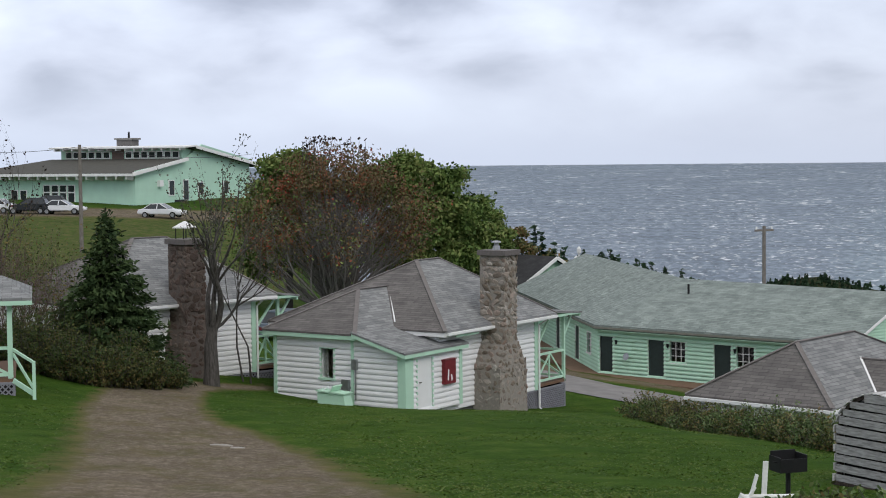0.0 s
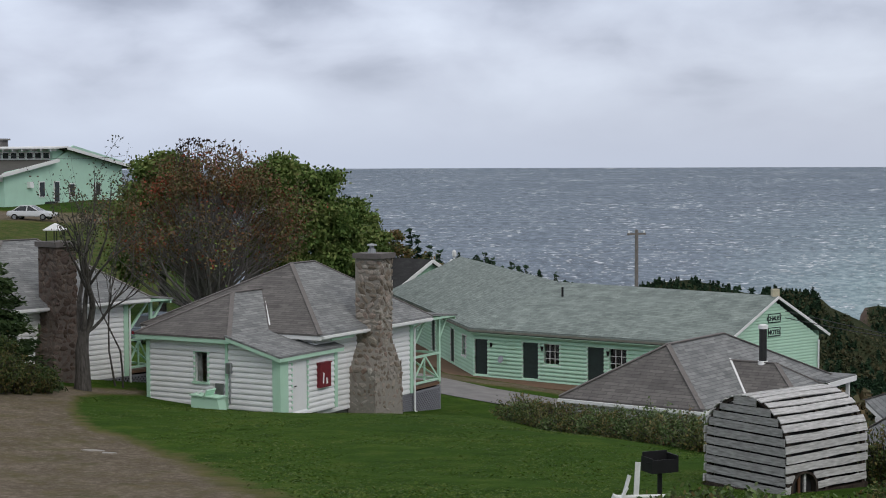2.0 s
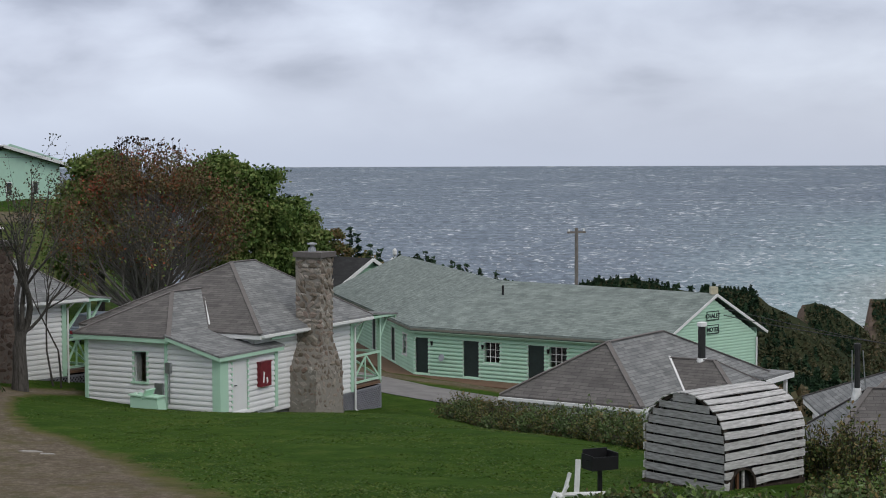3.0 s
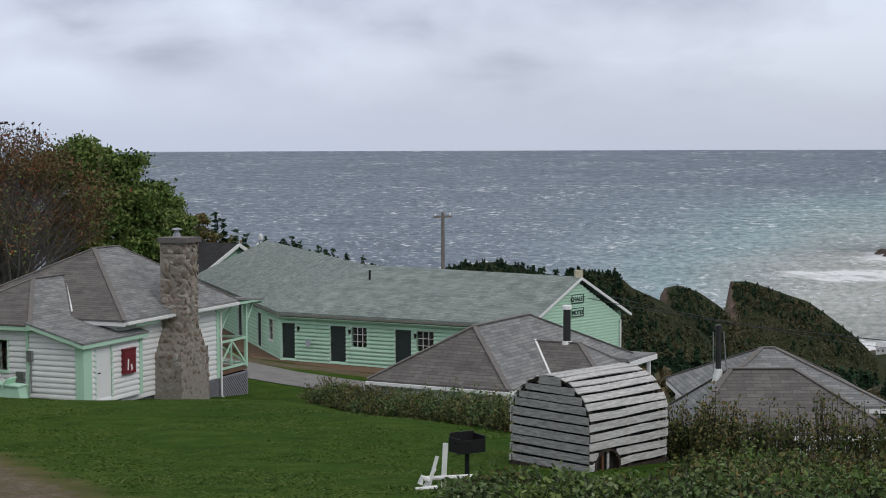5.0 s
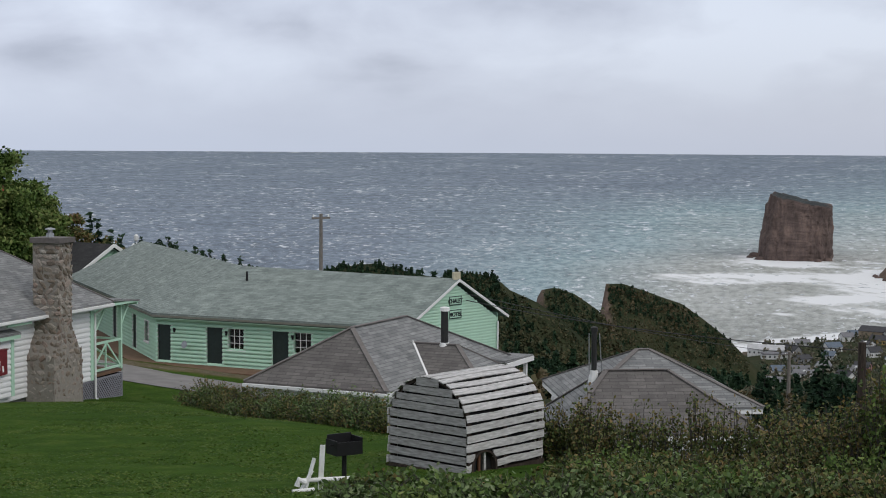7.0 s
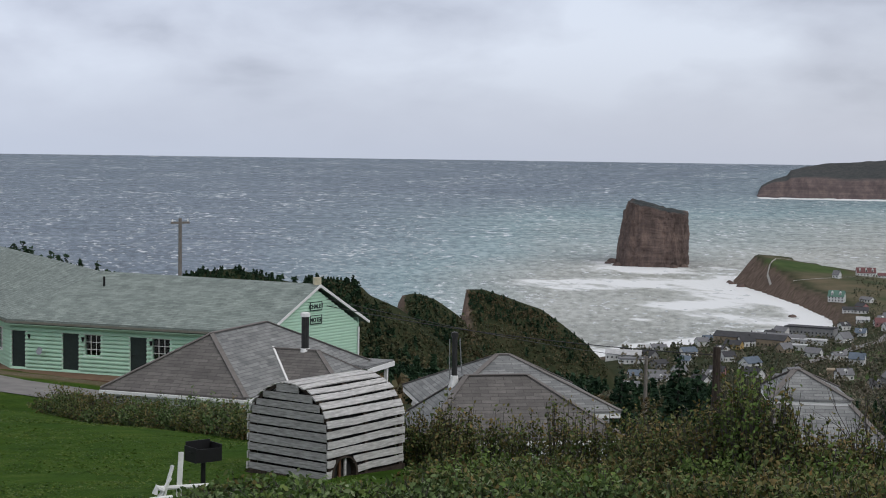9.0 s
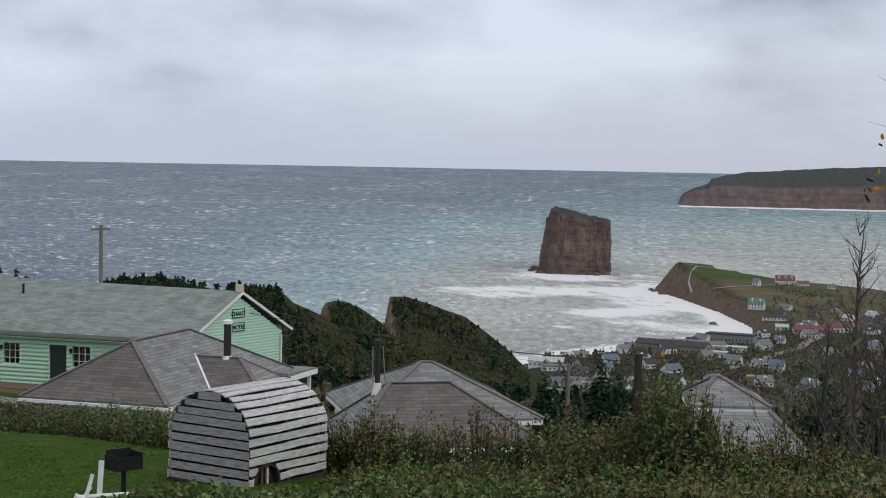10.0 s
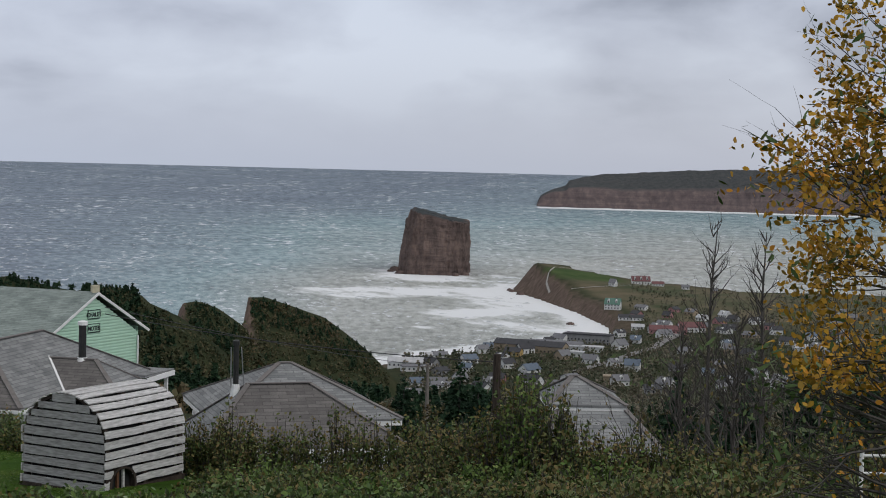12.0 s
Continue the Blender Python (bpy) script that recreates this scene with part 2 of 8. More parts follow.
def tube(points, radii, n=7, cap=True):
    """A round tapered limb through points."""
    V, F = [], []
    pts = [Vector(p) for p in points]
    for i, p in enumerate(pts):
        d = (pts[min(i + 1, len(pts) - 1)] - pts[max(i - 1, 0)]).normalized()
        a = d.cross(Vector((0.31, 0.95, 0.05)))
        a = a.normalized() if a.length > 0.01 else d.cross(Vector((1, 0, 0))).normalized()
        b = d.cross(a)
        for k in range(n):
            t = math.tau * k / n
            V.append(tuple(p + (a * math.cos(t) + b * math.sin(t)) * radii[i]))
    for i in range(len(pts) - 1):
        for k in range(n):
            F.append((i * n + k, i * n + (k + 1) % n, (i + 1) * n + (k + 1) % n, (i + 1) * n + k))
    if cap:
        F += [tuple(range(n - 1, -1, -1)), tuple(range((len(pts) - 1) * n, len(pts) * n))]
    return V, F


def slab(poly, t=0.1):
    """A roof plane: a polygon in space with thickness t below it."""
    n = len(poly)
    V = [tuple(p) for p in poly] + [(p[0], p[1], p[2] - t) for p in poly]
    a = Vector(poly[1]) - Vector(poly[0])
    b = Vector(poly[2]) - Vector(poly[0])
    top, low = tuple(range(n)), tuple(range(2 * n - 1, n - 1, -1))
    F = [top, low] + [(i, i + n, (i + 1) % n + n, (i + 1) % n) for i in range(n)]
    if a.cross(b).z < 0:
        F = [tuple(reversed(f)) for f in F]
    return V, F


def mesh_of(name, geo, mat, smooth=False):
    V, F = geo
    me = bpy.data.meshes.new(name)
    me.from_pydata(V, [], F)
    me.materials.append(mat)
    uv = me.uv_layers.new(name="surface")
    for poly in me.polygons:
        n = poly.normal
        h = Vector((-n.y, n.x, 0))
        h = h.normalized() if h.length > 1e-4 else Vector((1, 0, 0))
        s = n.cross(h)
        for li in poly.loop_indices:
            c = me.vertices[me.loops[li].vertex_index].co
            uv.data[li].uv = (c.dot(h), c.dot(s))
        poly.use_smooth = smooth
    return me


def part(name, geo, mat, parent=None, label="", at=None, smooth=False):
    """One mesh object under a thing or under a part."""
    me = geo if isinstance(geo, bpy.types.Mesh) else mesh_of(name, geo, mat, smooth)
    ob = new(name, me)
    ob.parent = parent
    if at is not None:
        ob.matrix_basis = at
    return tagged(ob, label)


def thing(name, m, label, category, group="", kind=""):
    ob = new(name)
    ob.matrix_basis = m
    ob.empty_display_size = 0.2
    return tagged(ob, label, category, group, kind)


def quads(name, P, mat, parent=None, label="", smooth=False):
    """One mesh from an array of flat pieces (n, corners, 3)."""
    P = np.asarray(P)
    n, k = P.shape[:2]
    me = bpy.data.meshes.new(name)
    me.vertices.add(k * n)
    me.vertices.foreach_set("co", P.astype(np.float32).ravel())
    me.loops.add(k * n)
    me.loops.foreach_set("vertex_index", np.arange(k * n, dtype=np.int32))
    me.polygons.add(n)
    me.polygons.foreach_set("loop_start", np.arange(0, k * n, k, dtype=np.int32))
    me.polygons.foreach_set("loop_total", np.full(n, k, dtype=np.int32))
    me.update(calc_edges=True)
    me.materials.append(mat)
    ob = new(name, me)
    ob.parent = parent
    return tagged(ob, label)


def leaves(C, size, rng, long=1.6, up=0.3, droop=None, oval=False):
    """Leaves round the centres C: kite-shaped or oval, each turned at random."""
    n = len(C)
    s = np.asarray(size) * rng.uniform(0.65, 1.35, n)
    a = rng.normal(size=(n, 3))
    if droop is not None:
        a = a + np.asarray(droop)
    a /= np.linalg.norm(a, axis=1)[:, None]
    b = rng.normal(size=(n, 3))
    b[:, 2] *= 1 - up
    b -= a * (a * b).sum(1)[:, None]
    b /= np.linalg.norm(b, axis=1)[:, None]
    a, b = a * (s * long / 2)[:, None], b * (s / 2)[:, None]
    if oval:
        return np.stack([C - a, C - 0.45 * a + 0.85 * b, C + 0.3 * a + 0.8 * b, C + a, C + 0.3 * a - 0.8 * b, C - 0.45 * a - 0.85 * b], 1)
    return np.stack([C - a, C - 0.15 * a + b, C + a, C - 0.15 * a - b], 1)


def sheet(name, X, Y, Zs, mat, label, category, smooth=True):
    """A grid of rows and columns as one surface."""
    r, c = X.shape
    me = bpy.data.meshes.new(name)
    me.vertices.add(r * c)
    me.vertices.foreach_set("co", np.stack([X, Y, Zs], -1).astype(np.float32).ravel())
    i = np.arange(r * c).reshape(r, c)
    q = np.stack([i[:-1, :-1], i[1:, :-1], i[1:, 1:], i[:-1, 1:]], -1).reshape(-1, 4)
    me.loops.add(q.size)
    me.loops.foreach_set("vertex_index", q.astype(np.int32).ravel())
    me.polygons.add(len(q))
    me.polygons.foreach_set("loop_start", np.arange(0, q.size, 4, dtype=np.int32))
    me.polygons.foreach_set("loop_total", np.full(len(q), 4, dtype=np.int32))
    me.polygons.foreach_set("use_smooth", np.full(len(q), smooth, dtype=bool))
    me.update(calc_edges=True)
    me.materials.append(mat)
    return tagged(new(name, me), label, category, kind="structure")


def fractal(X, Y, scale, octaves=4, seed=0.0):
    """Cheap smooth noise in two coordinates, about -1 to 1."""
    r = np.random.RandomState(int(seed * 97) + 11)
    out, amp, total = np.zeros_like(X, dtype=float), 1.0, 0.0
    for o in range(octaves):
        k = scale * 2.03 ** o
        for _ in range(3):
            a = r.uniform(0, math.tau)
            p, q = r.uniform(0, 50, 2)
            u, v = X * math.cos(a) + Y * math.sin(a), -X * math.sin(a) + Y * math.cos(a)
            out += amp * np.sin(u * k + p + 1.3 * np.sin(v * k * 0.7 + q)) / 3
        total += amp
        amp *= 0.52
    return out / total * 1.6


# ---- lie of the land ----
SPOTS = np.array([
    (0, 0, 157.4), (0, -15, 159), (-20, 0, 158), (20, 0, 157), (6.1, 28.9, 153.75), (9.2, 31.7, 153.25), (-1.5, 60.5, 150.6), (-6.6, 63.9, 150.75),
    (-12.4, 48.4, 153.0), (-9.5, 67, 151.3), (5.4, 70, 149.1), (-3, 40, 152.8), (6.1, 55.8, 151.1), (8.3, 47, 151.9), (9.5, 39.7, 152.6), (10.7, 82, 148.5),
    (5, 90, 148.5), (20, 75, 147.8), (12, 53, 149.9), (18, 48, 150.2), (24, 55, 148.6), (33, 52, 148), (14, 32, 153.2), (18, 26, 153.6), (20, 36, 151.8), (-18, 80, 151.8),
    (-5, 85, 150.2), (28, 75, 146), (-25, 60, 155), (-10, 105, 150.2), (10, 105, 147.2), (28, 100, 143.8), (-28, 100, 153.2), (45, 45, 147), (60, 80, 143)])


def kernel(d):
    return np.where(d > 1e-6, d * d * np.log(np.maximum(d, 1e-6)), 0)


_n = len(SPOTS)
_A = np.zeros((_n + 3, _n + 3))
_A[:_n, :_n] = kernel(np.hypot(SPOTS[:, None, 0] - SPOTS[None, :, 0], SPOTS[:, None, 1] - SPOTS[None, :, 1])) + np.eye(_n) * 8
_A[:_n, _n:] = np.c_[np.ones(_n), SPOTS[:, :2]]
_A[_n:, :_n] = _A[:_n, _n:].T
_W = np.linalg.solve(_A, np.r_[SPOTS[:, 2], 0, 0, 0])

FAR_D = np.array([90, 120, 200, 300, 450, 700, 1000, 1300, 6000])
FAR_A = np.array([-180, -60, -30, -12, -6, 0, 8, 14, 20, 26, 46, 70, 180])
FAR_Z = np.array([
    (160, 165, 180, 200, 230, 260, 280, 300, 300), (158, 160, 165, 165, 160, 120, 60, -8, -8), (154, 154, 156, 150, 120, 60, -8, -8, -8),
    (151.8, 152.6, 155.6, 152, 110, 40, -8, -8, -8), (150.3, 151, 155.2, 140, 90, 10, -8, -8, -8), (148.6, 147, 135, 108, 60, -8, -8, -8, -8),
    (147.8, 145, 128, 95, 45, -8, -8, -8, -8), (145.5, 142, 129, 108, 80, 30, -8, -8, -8), (144.5, 141, 130, 117, 98, 66, 25, -8, -8),
    (144, 140, 128, 113, 93, 56, 18, 3, 3), (144, 140, 128, 113, 93, 58, 22, 12, 12), (150, 150, 145, 130, 110, 80, 40, 20, 20),
    (160, 165, 180, 200, 230, 260, 280, 300, 300)])
# the shore of the village and the cape, as bearing and range
SHORE = [(23.5, 1010), (24.5, 1215), (26.1, 1290), (29, 1380), (32, 1470), (33.9, 1545), (33.7, 1640), (32.6, 1790), (31.3, 1950), (30.35, 2070), (30.4, 2130),
         (31.3, 2165), (32.5, 2140), (34, 2085), (36, 2050), (40, 2030), (46, 2030), (62, 2100), (62, 700), (23.5, 700)]
SHORE_XY = np.array([(d * math.sin(radians(a)), d * math.cos(radians(a))) for a, d in SHORE])
LOW = np.array([(26.5, 1150, 7), (33, 1450, 5), (35, 1650, 10), (30.6, 2090, 38), (31.6, 2110, 33), (33, 2100, 25), (35, 2030, 18), (38, 2000, 13), (45, 1900, 14),
                (40, 1300, 13), (30, 1000, 18), (45, 1000, 25), (33, 1800, 13)])
LOW_XY = np.c_[LOW[:, 1] * np.sin(np.radians(LOW[:, 0])), LOW[:, 1] * np.cos(np.radians(LOW[:, 0]))]
# ridges: range and (bearing, fall below the eye per metre) along the crest
RIDGES = [
    (330, 0.42, [(10.4, 0.086), (11.0, 0.0785), (11.5, 0.0760), (13.0, 0.0730), (14.2, 0.0785), (15.2, 0.0820), (15.6, 0.0795), (16.4, 0.0790), (17.0, 0.0805), (17.4, 0.0840), (17.7, 0.0890), (18.7, 0.0965), (19.4, 0.105), (20.4, 0.12)]),
    (620, 0.5, [(18.4, 0.125), (18.62, 0.098), (18.78, 0.0895), (19.3, 0.0878), (20.0, 0.0918), (20.9, 0.1025), (21.4, 0.115), (22.0, 0.13)]),
    (850, 0.45, [(20.6, 0.135), (20.84, 0.112), (20.98, 0.094), (21.08, 0.0852), (21.7, 0.0850), (22.7, 0.0905), (23.7, 0.0962), (24.5, 0.1058), (25.3, 0.1168), (25.8, 0.1255), (26.6, 0.14)]),
]


def shore_distance(X, Y):
    """Metres inland from the shore (minus: out at sea), of the village and the cape."""
    P, Q = SHORE_XY, np.roll(SHORE_XY, -1, axis=0)
    best, inside = np.full(X.shape, 1e9), np.zeros(X.shape, bool)
    for (ax, ay), (bx, by) in zip(P, Q):
        ux, uy = bx - ax, by - ay
        t = np.clip(((X - ax) * ux + (Y - ay) * uy) / (ux * ux + uy * uy), 0, 1)
        best = np.minimum(best, np.hypot(X - ax - t * ux, Y - ay - t * uy))
        hit = ((ay > Y) != (by > Y)) & (X < (bx - ax) * (Y - ay) / (by - ay + 1e-12) + ax)
        inside ^= hit
    return np.where(inside, best, -best)


def ground_z(X, Y):
    X, Y = np.atleast_1d(np.asarray(X, float)), np.atleast_1d(np.asarray(Y, float))
    d, a = np.hypot(X, Y), np.degrees(np.arctan2(X, Y))
    near = np.full(X.shape, _W[_n]) + _W[_n + 1] * X + _W[_n + 2] * Y
    for (sx, sy, _), w in zip(SPOTS, _W[:_n]):
        near = near + w * kernel(np.hypot(X - sx, Y - sy))
    i = np.clip(np.searchsorted(FAR_A, a) - 1, 0, len(FAR_A) - 2)
    f = (a - FAR_A[i]) / (FAR_A[i + 1] - FAR_A[i])
    cols = np.stack([np.interp(d, FAR_D, z) for z in FAR_Z], 0)
    far = np.take_along_axis(cols, i[None], 0)[0] * (1 - f) + np.take_along_axis(cols, i[None] + 1, 0)[0] * f
    k = np.clip((d - 85) / 45, 0, 1)
    k = np.where((a < -40) | (a > 60), np.clip((d - 25) / 50, 0, 1), k)
    k = k * k * (3 - 2 * k)
    z = np.where(k < 1, near * (1 - k), 0) + far * k
    # village and cape
    sd = shore_distance(X, Y)
    w = 1 / (np.hypot(X[..., None] - LOW_XY[:, 0], Y[..., None] - LOW_XY[:, 1]) ** 2 + 900) ** 1.5
    low = (w * LOW[:, 2]).sum(-1) / w.sum(-1)
    cliff = np.where(d > 1600, 1.3, 0.16)
    low = np.minimum(low + fractal(X, Y, 0.02, 3, 2) * 1.2, 1.0 + sd * cliff)
    low = np.where(sd > 0, low, np.maximum(-8, sd * 0.3))
    m = np.clip((d - 800) / 250, 0, 1) * (a > 22) * (a < 62)
    z = z * (1 - m) + low * m
    # the three crests above the bay
    rough = fractal(X, Y, 0.045, 4, 1)
    for rng_d, slope, crest in RIDGES:
        ca, cf = zip(*crest)
        top = EYE - rng_d * np.interp(a, ca, cf)
        gap = rng_d - d
        h = np.where(gap > 0, top - slope * gap * (1 + 0.12 * rough), top + gap * 2.2) + rough * (1.6 + rng_d * 0.0018) * np.clip(np.abs(gap) / 20, 0.12, 1)
        h = np.where((a > ca[0]) & (a < ca[-1]), h, -99)
        z = np.maximum(z, h)
    return z


def gz(x, y):
    return float(ground_z(np.array([x]), np.array([y]))[0])


def polar(bearing, dist):
    return dist * math.sin(radians(bearing)), dist * math.cos(radians(bearing))


_az = np.r_[np.arange(-180, -24, 6), np.arange(-24, -17, 0.5), np.arange(-17, 45, 0.14), np.arange(45, 62, 0.6), np.arange(62, 180, 6), 180]
_d = np.unique(np.r_[0.01, np.linspace(0.5, 20, 14), np.linspace(21, 110, 150), np.geomspace(112, 2600, 230), 324, 327, 330, 331.5, 334, 610, 615, 620, 622, 626, 836, 843, 850, 852.5, 857])
_AZ, _DD = np.meshgrid(np.radians(_az), _d, indexing="ij")
GX, GY = _DD * np.sin(_AZ) + 0.37 * np.exp(-_DD / 4), _DD * np.cos(_AZ) - 0.21 * np.exp(-_DD / 4)
GZ = ground_z(GX, GY)
GZ += np.where(_DD < 110, fractal(GX, GY, 0.9, 3, 3) * 0.025, 0)

def ground_mat():
    """Turf, worn gravel drive, rough slopes and village land, told apart by the lie of the land."""
    k = Mat("ground_cover", 1.0, spec=0.04)
    v = k.coord("Object")
    fine, mid, big = k.noise(v, 9, 5, 0.7), k.noise(v, 1.1, 5, 0.6), k.noise(v, 0.16, 4)
    g1 = k.ramp(mid, (0.3, (0.026, 0.056, 0.008)), (0.5, (0.038, 0.080, 0.011)), (0.72, (0.064, 0.100, 0.018)))
    grass = k.mix(1.0, g1, k.ramp(fine, (0.25, (0.62, 0.64, 0.6)), (0.75, (1.3, 1.3, 1.25))), "MULTIPLY")
    grass = k.mix(1.0, grass, k.ramp(big, (0.3, (0.8, 0.85, 0.8)), (0.7, (1.2, 1.1, 1.1))), "MULTIPLY")
    vd = k.coord("Object", (1, 0.62, 1))
    dirt = k.ramp(k.noise(vd, 5, 6, 0.75), (0.25, (0.10, 0.082, 0.06)), (0.5, (0.155, 0.13, 0.10)), (0.75, (0.26, 0.23, 0.19)))
    dirt = k.mix(1.0, dirt, k.ramp(k.noise(vd, 0.7, 4), (0.3, (0.8, 0.78, 0.75)), (0.7, (1.15, 1.12, 1.1))), "MULTIPLY")
    a = k.n("ShaderNodeAttribute")
    a.attribute_name = "bare"
    s = k.n("ShaderNodeMath")
    s.operation = "MULTIPLY_ADD"
    s.inputs[1].default_value = 0.7
    k.link(k.noise(vd, 1.6, 5, 0.65), s.inputs[0])
    k.link(a.outputs["Fac"], s.inputs[2])
    dry = k.ramp(s.outputs[0], (0.54, (0, 0, 0)), (0.78, (0.85, 0.85, 0.85)))
    bare = k.ramp(s.outputs[0], (0.80, (0, 0, 0)), (0.98, (1, 1, 1)))
    peb = k.n("ShaderNodeTexVoronoi", Scale=15.0)
    k.link(v, peb.inputs["Vector"])
    dirt = k.mix(1.0, dirt, k.ramp(peb.outputs["Distance"], (0.05, (1.25, 1.23, 1.2)), (0.35, (1.0, 1.0, 1.0)), (0.7, (0.86, 0.85, 0.83))), "MULTIPLY")
    weeds = k.ramp(k.noise(vd, 0.8, 7, 0.75), (0.47, (0, 0, 0)), (0.64, (0.8, 0.8, 0.8)))
    dirt = k.mix(weeds, dirt, k.ramp(mid, (0.3, (0.06, 0.07, 0.026)), (0.7, (0.15, 0.115, 0.062))))
    near = k.mix(bare, k.mix(dry, grass, k.ramp(mid, (0.3, (0.075, 0.08, 0.028)), (0.7, (0.135, 0.112, 0.052)))), dirt)
    w = k.n("ShaderNodeAttribute")
    w.attribute_name = "wild"
    vs = k.coord("Object", (0.05, 0.05, 0.05))
    scrub = k.ramp(k.noise(vs, 1.2, 7, 0.7), (0.32, (0.022, 0.03, 0.017)), (0.48, (0.038, 0.045, 0.023)), (0.62, (0.05, 0.05, 0.028)), (0.78, (0.074, 0.065, 0.038)))
    r = k.n("ShaderNodeAttribute")
    r.attribute_name = "rock"
    rock = k.ramp(k.noise(k.coord("Object", (0.12, 0.12, 0.03)), 1.5, 7, 0.7), (0.3, (0.06, 0.046, 0.038)), (0.7, (0.19, 0.14, 0.112)))
    wild = k.mix(r.outputs["Fac"], scrub, rock)
    f = k.n("ShaderNodeAttribute")
    f.attribute_name = "field"
    wild = k.mix(f.outputs["Fac"], wild, k.ramp(k.noise(vs, 0.5, 5), (0.35, (0.06, 0.075, 0.04)), (0.5, (0.10, 0.094, 0.058)), (0.7, (0.145, 0.118, 0.078))))
    md = k.n("ShaderNodeAttribute")
    md.attribute_name = "meadow"
    wild = k.mix(md.outputs["Fac"], wild, k.ramp(k.noise(vs, 0.8, 4), (0.3, (0.042, 0.074, 0.024)), (0.7, (0.075, 0.105, 0.04))))
    k.color(k.mix(w.outputs["Fac"], near, wild))
    return k.bump(fine, 0.5, 0.05).m


ground = sheet("ground", GX.T, GY.T, GZ.T, ground_mat(), "sloping green lawn, gravel drive and rough hillside above the sea", "ground")
GXt, GYt, GZt = GX.T.ravel(), GY.T.ravel(), GZ.T.ravel()
_dist, _bear = np.hypot(GXt, GYt), np.degrees(np.arctan2(GXt, GYt))


def line_distance(X, Y, pts):
    best = np.full(X.shape, 1e9)
    for (ax, ay), (bx, by) in zip(pts, pts[1:]):
        ux, uy = bx - ax, by - ay
        t = np.clip(((X - ax) * ux + (Y - ay) * uy) / (ux * ux + uy * uy), 0, 1)
        best = np.minimum(best, np.hypot(X - ax - t * ux, Y - ay - t * uy))
    return best


def attribute(ob, name, values):
    at = ob.data.attributes.new(name, "FLOAT", "POINT")
    at.data.foreach_set("value", np.asarray(values, dtype=np.float32))


def drive_cover(X, Y):
    """How far the gravel drive covers the ground: 0.5 along its ragged edges."""
    left = np.interp(Y, [20, 26.5, 31, 36, 43.5, 48, 53, 58, 62, 65.5], [-6.5, -6.9, -7.3, -8.1, -9.6, -10.5, -11.0, -11.0, -10.0, -7.2])
    right = np.interp(Y, [20, 28.8, 31.3, 38, 43, 46, 51.6, 58, 62, 64.5], [0.8, -0.9, -1.6, -3.2, -5.0, -6.7, -7.8, -8.6, -8.3, -6.9])
    inside = np.minimum(X - left, right - X) * (Y < 66) - 9.0 * (Y >= 66)
    soft = np.interp(Y, [26, 38, 50], [3.6, 2.4, 1.3])
    return np.clip(0.5 + inside / soft, 0, 1)


_bare = drive_cover(GXt, GYt)
_bare = np.maximum(_bare, 0.31 * np.clip((_dist - 100) / 12, 0, 1) * np.clip((185 - _dist) / 10, 0, 1) * (_bear < -5))
_park = np.clip(1.5 - line_distance(GXt, GYt, [(-60, 168), (-42, 168), (-24, 171)]) / 6, 0, 1)
_yard = np.clip(1.6 - line_distance(GXt, GYt, [(4.4, 91.2), (6.4, 84.2), (17.8, 74.6)]) / 1.5, 0, 1)
attribute(ground, "bare", np.maximum(np.maximum(_bare, _park), _yard * 0.62))
_wild = np.clip((_dist - 105) / 25, 0, 1) * np.clip((_bear + 5) / 2, 0, 1)
_wild = np.maximum(_wild, np.clip((GXt - 13) / 3, 0, 1) * np.clip((_dist - 18) / 4, 0, 1))
_wild = np.maximum(_wild, np.clip((_dist - 240) / 20, 0, 1))
attribute(ground, "wild", _wild)
_gz = GZ.T
_gr = np.hypot(np.gradient(_gz, axis=0) / np.maximum(np.gradient(_DD.T, axis=0), 0.1), np.gradient(_gz, axis=1) / np.maximum(_DD.T * np.gradient(_AZ.T, axis=1), 0.1)).ravel()
_sd = shore_distance(GXt, GYt)
def cliff_facet(bearing, dist):
    """The bare rock faces at the steep ends of the two far crests."""
    a = (bearing > 20.7) & (bearing < 21.1 + (850 - dist) * 0.007) & (dist > 797) & (dist < 856)
    b = (bearing > 18.5) & (bearing < 18.9 + (620 - dist) * 0.008) & (dist > 597) & (dist < 625)
    return a | b


_crest = np.max([np.clip(1.4 - (r - _dist) / w, 0, 1) * (_dist < r + 30) for r, w in ((330, 8), (620, 16), (850, 26))], axis=0)
_crest = np.maximum(_crest * (GZt > EYE - _dist * np.interp(_dist, [330, 620, 850], [0.08, 0.097, 0.107])), _dist > 1000)
attribute(ground, "rock", np.clip((_gr - 0.75) / 0.5, 0, 1) * (_dist > 300) * _crest + cliff_facet(_bear, _dist) * 0.85 + ((_sd < 22) & (_sd > -60) & (_dist > 1100)) * 0.6)
attribute(ground, "field", np.clip((_dist - 1500) / 150, 0, 1) * np.clip((_sd - 25) / 15, 0, 1) * np.clip(1.2 - _gr * 2, 0, 1))


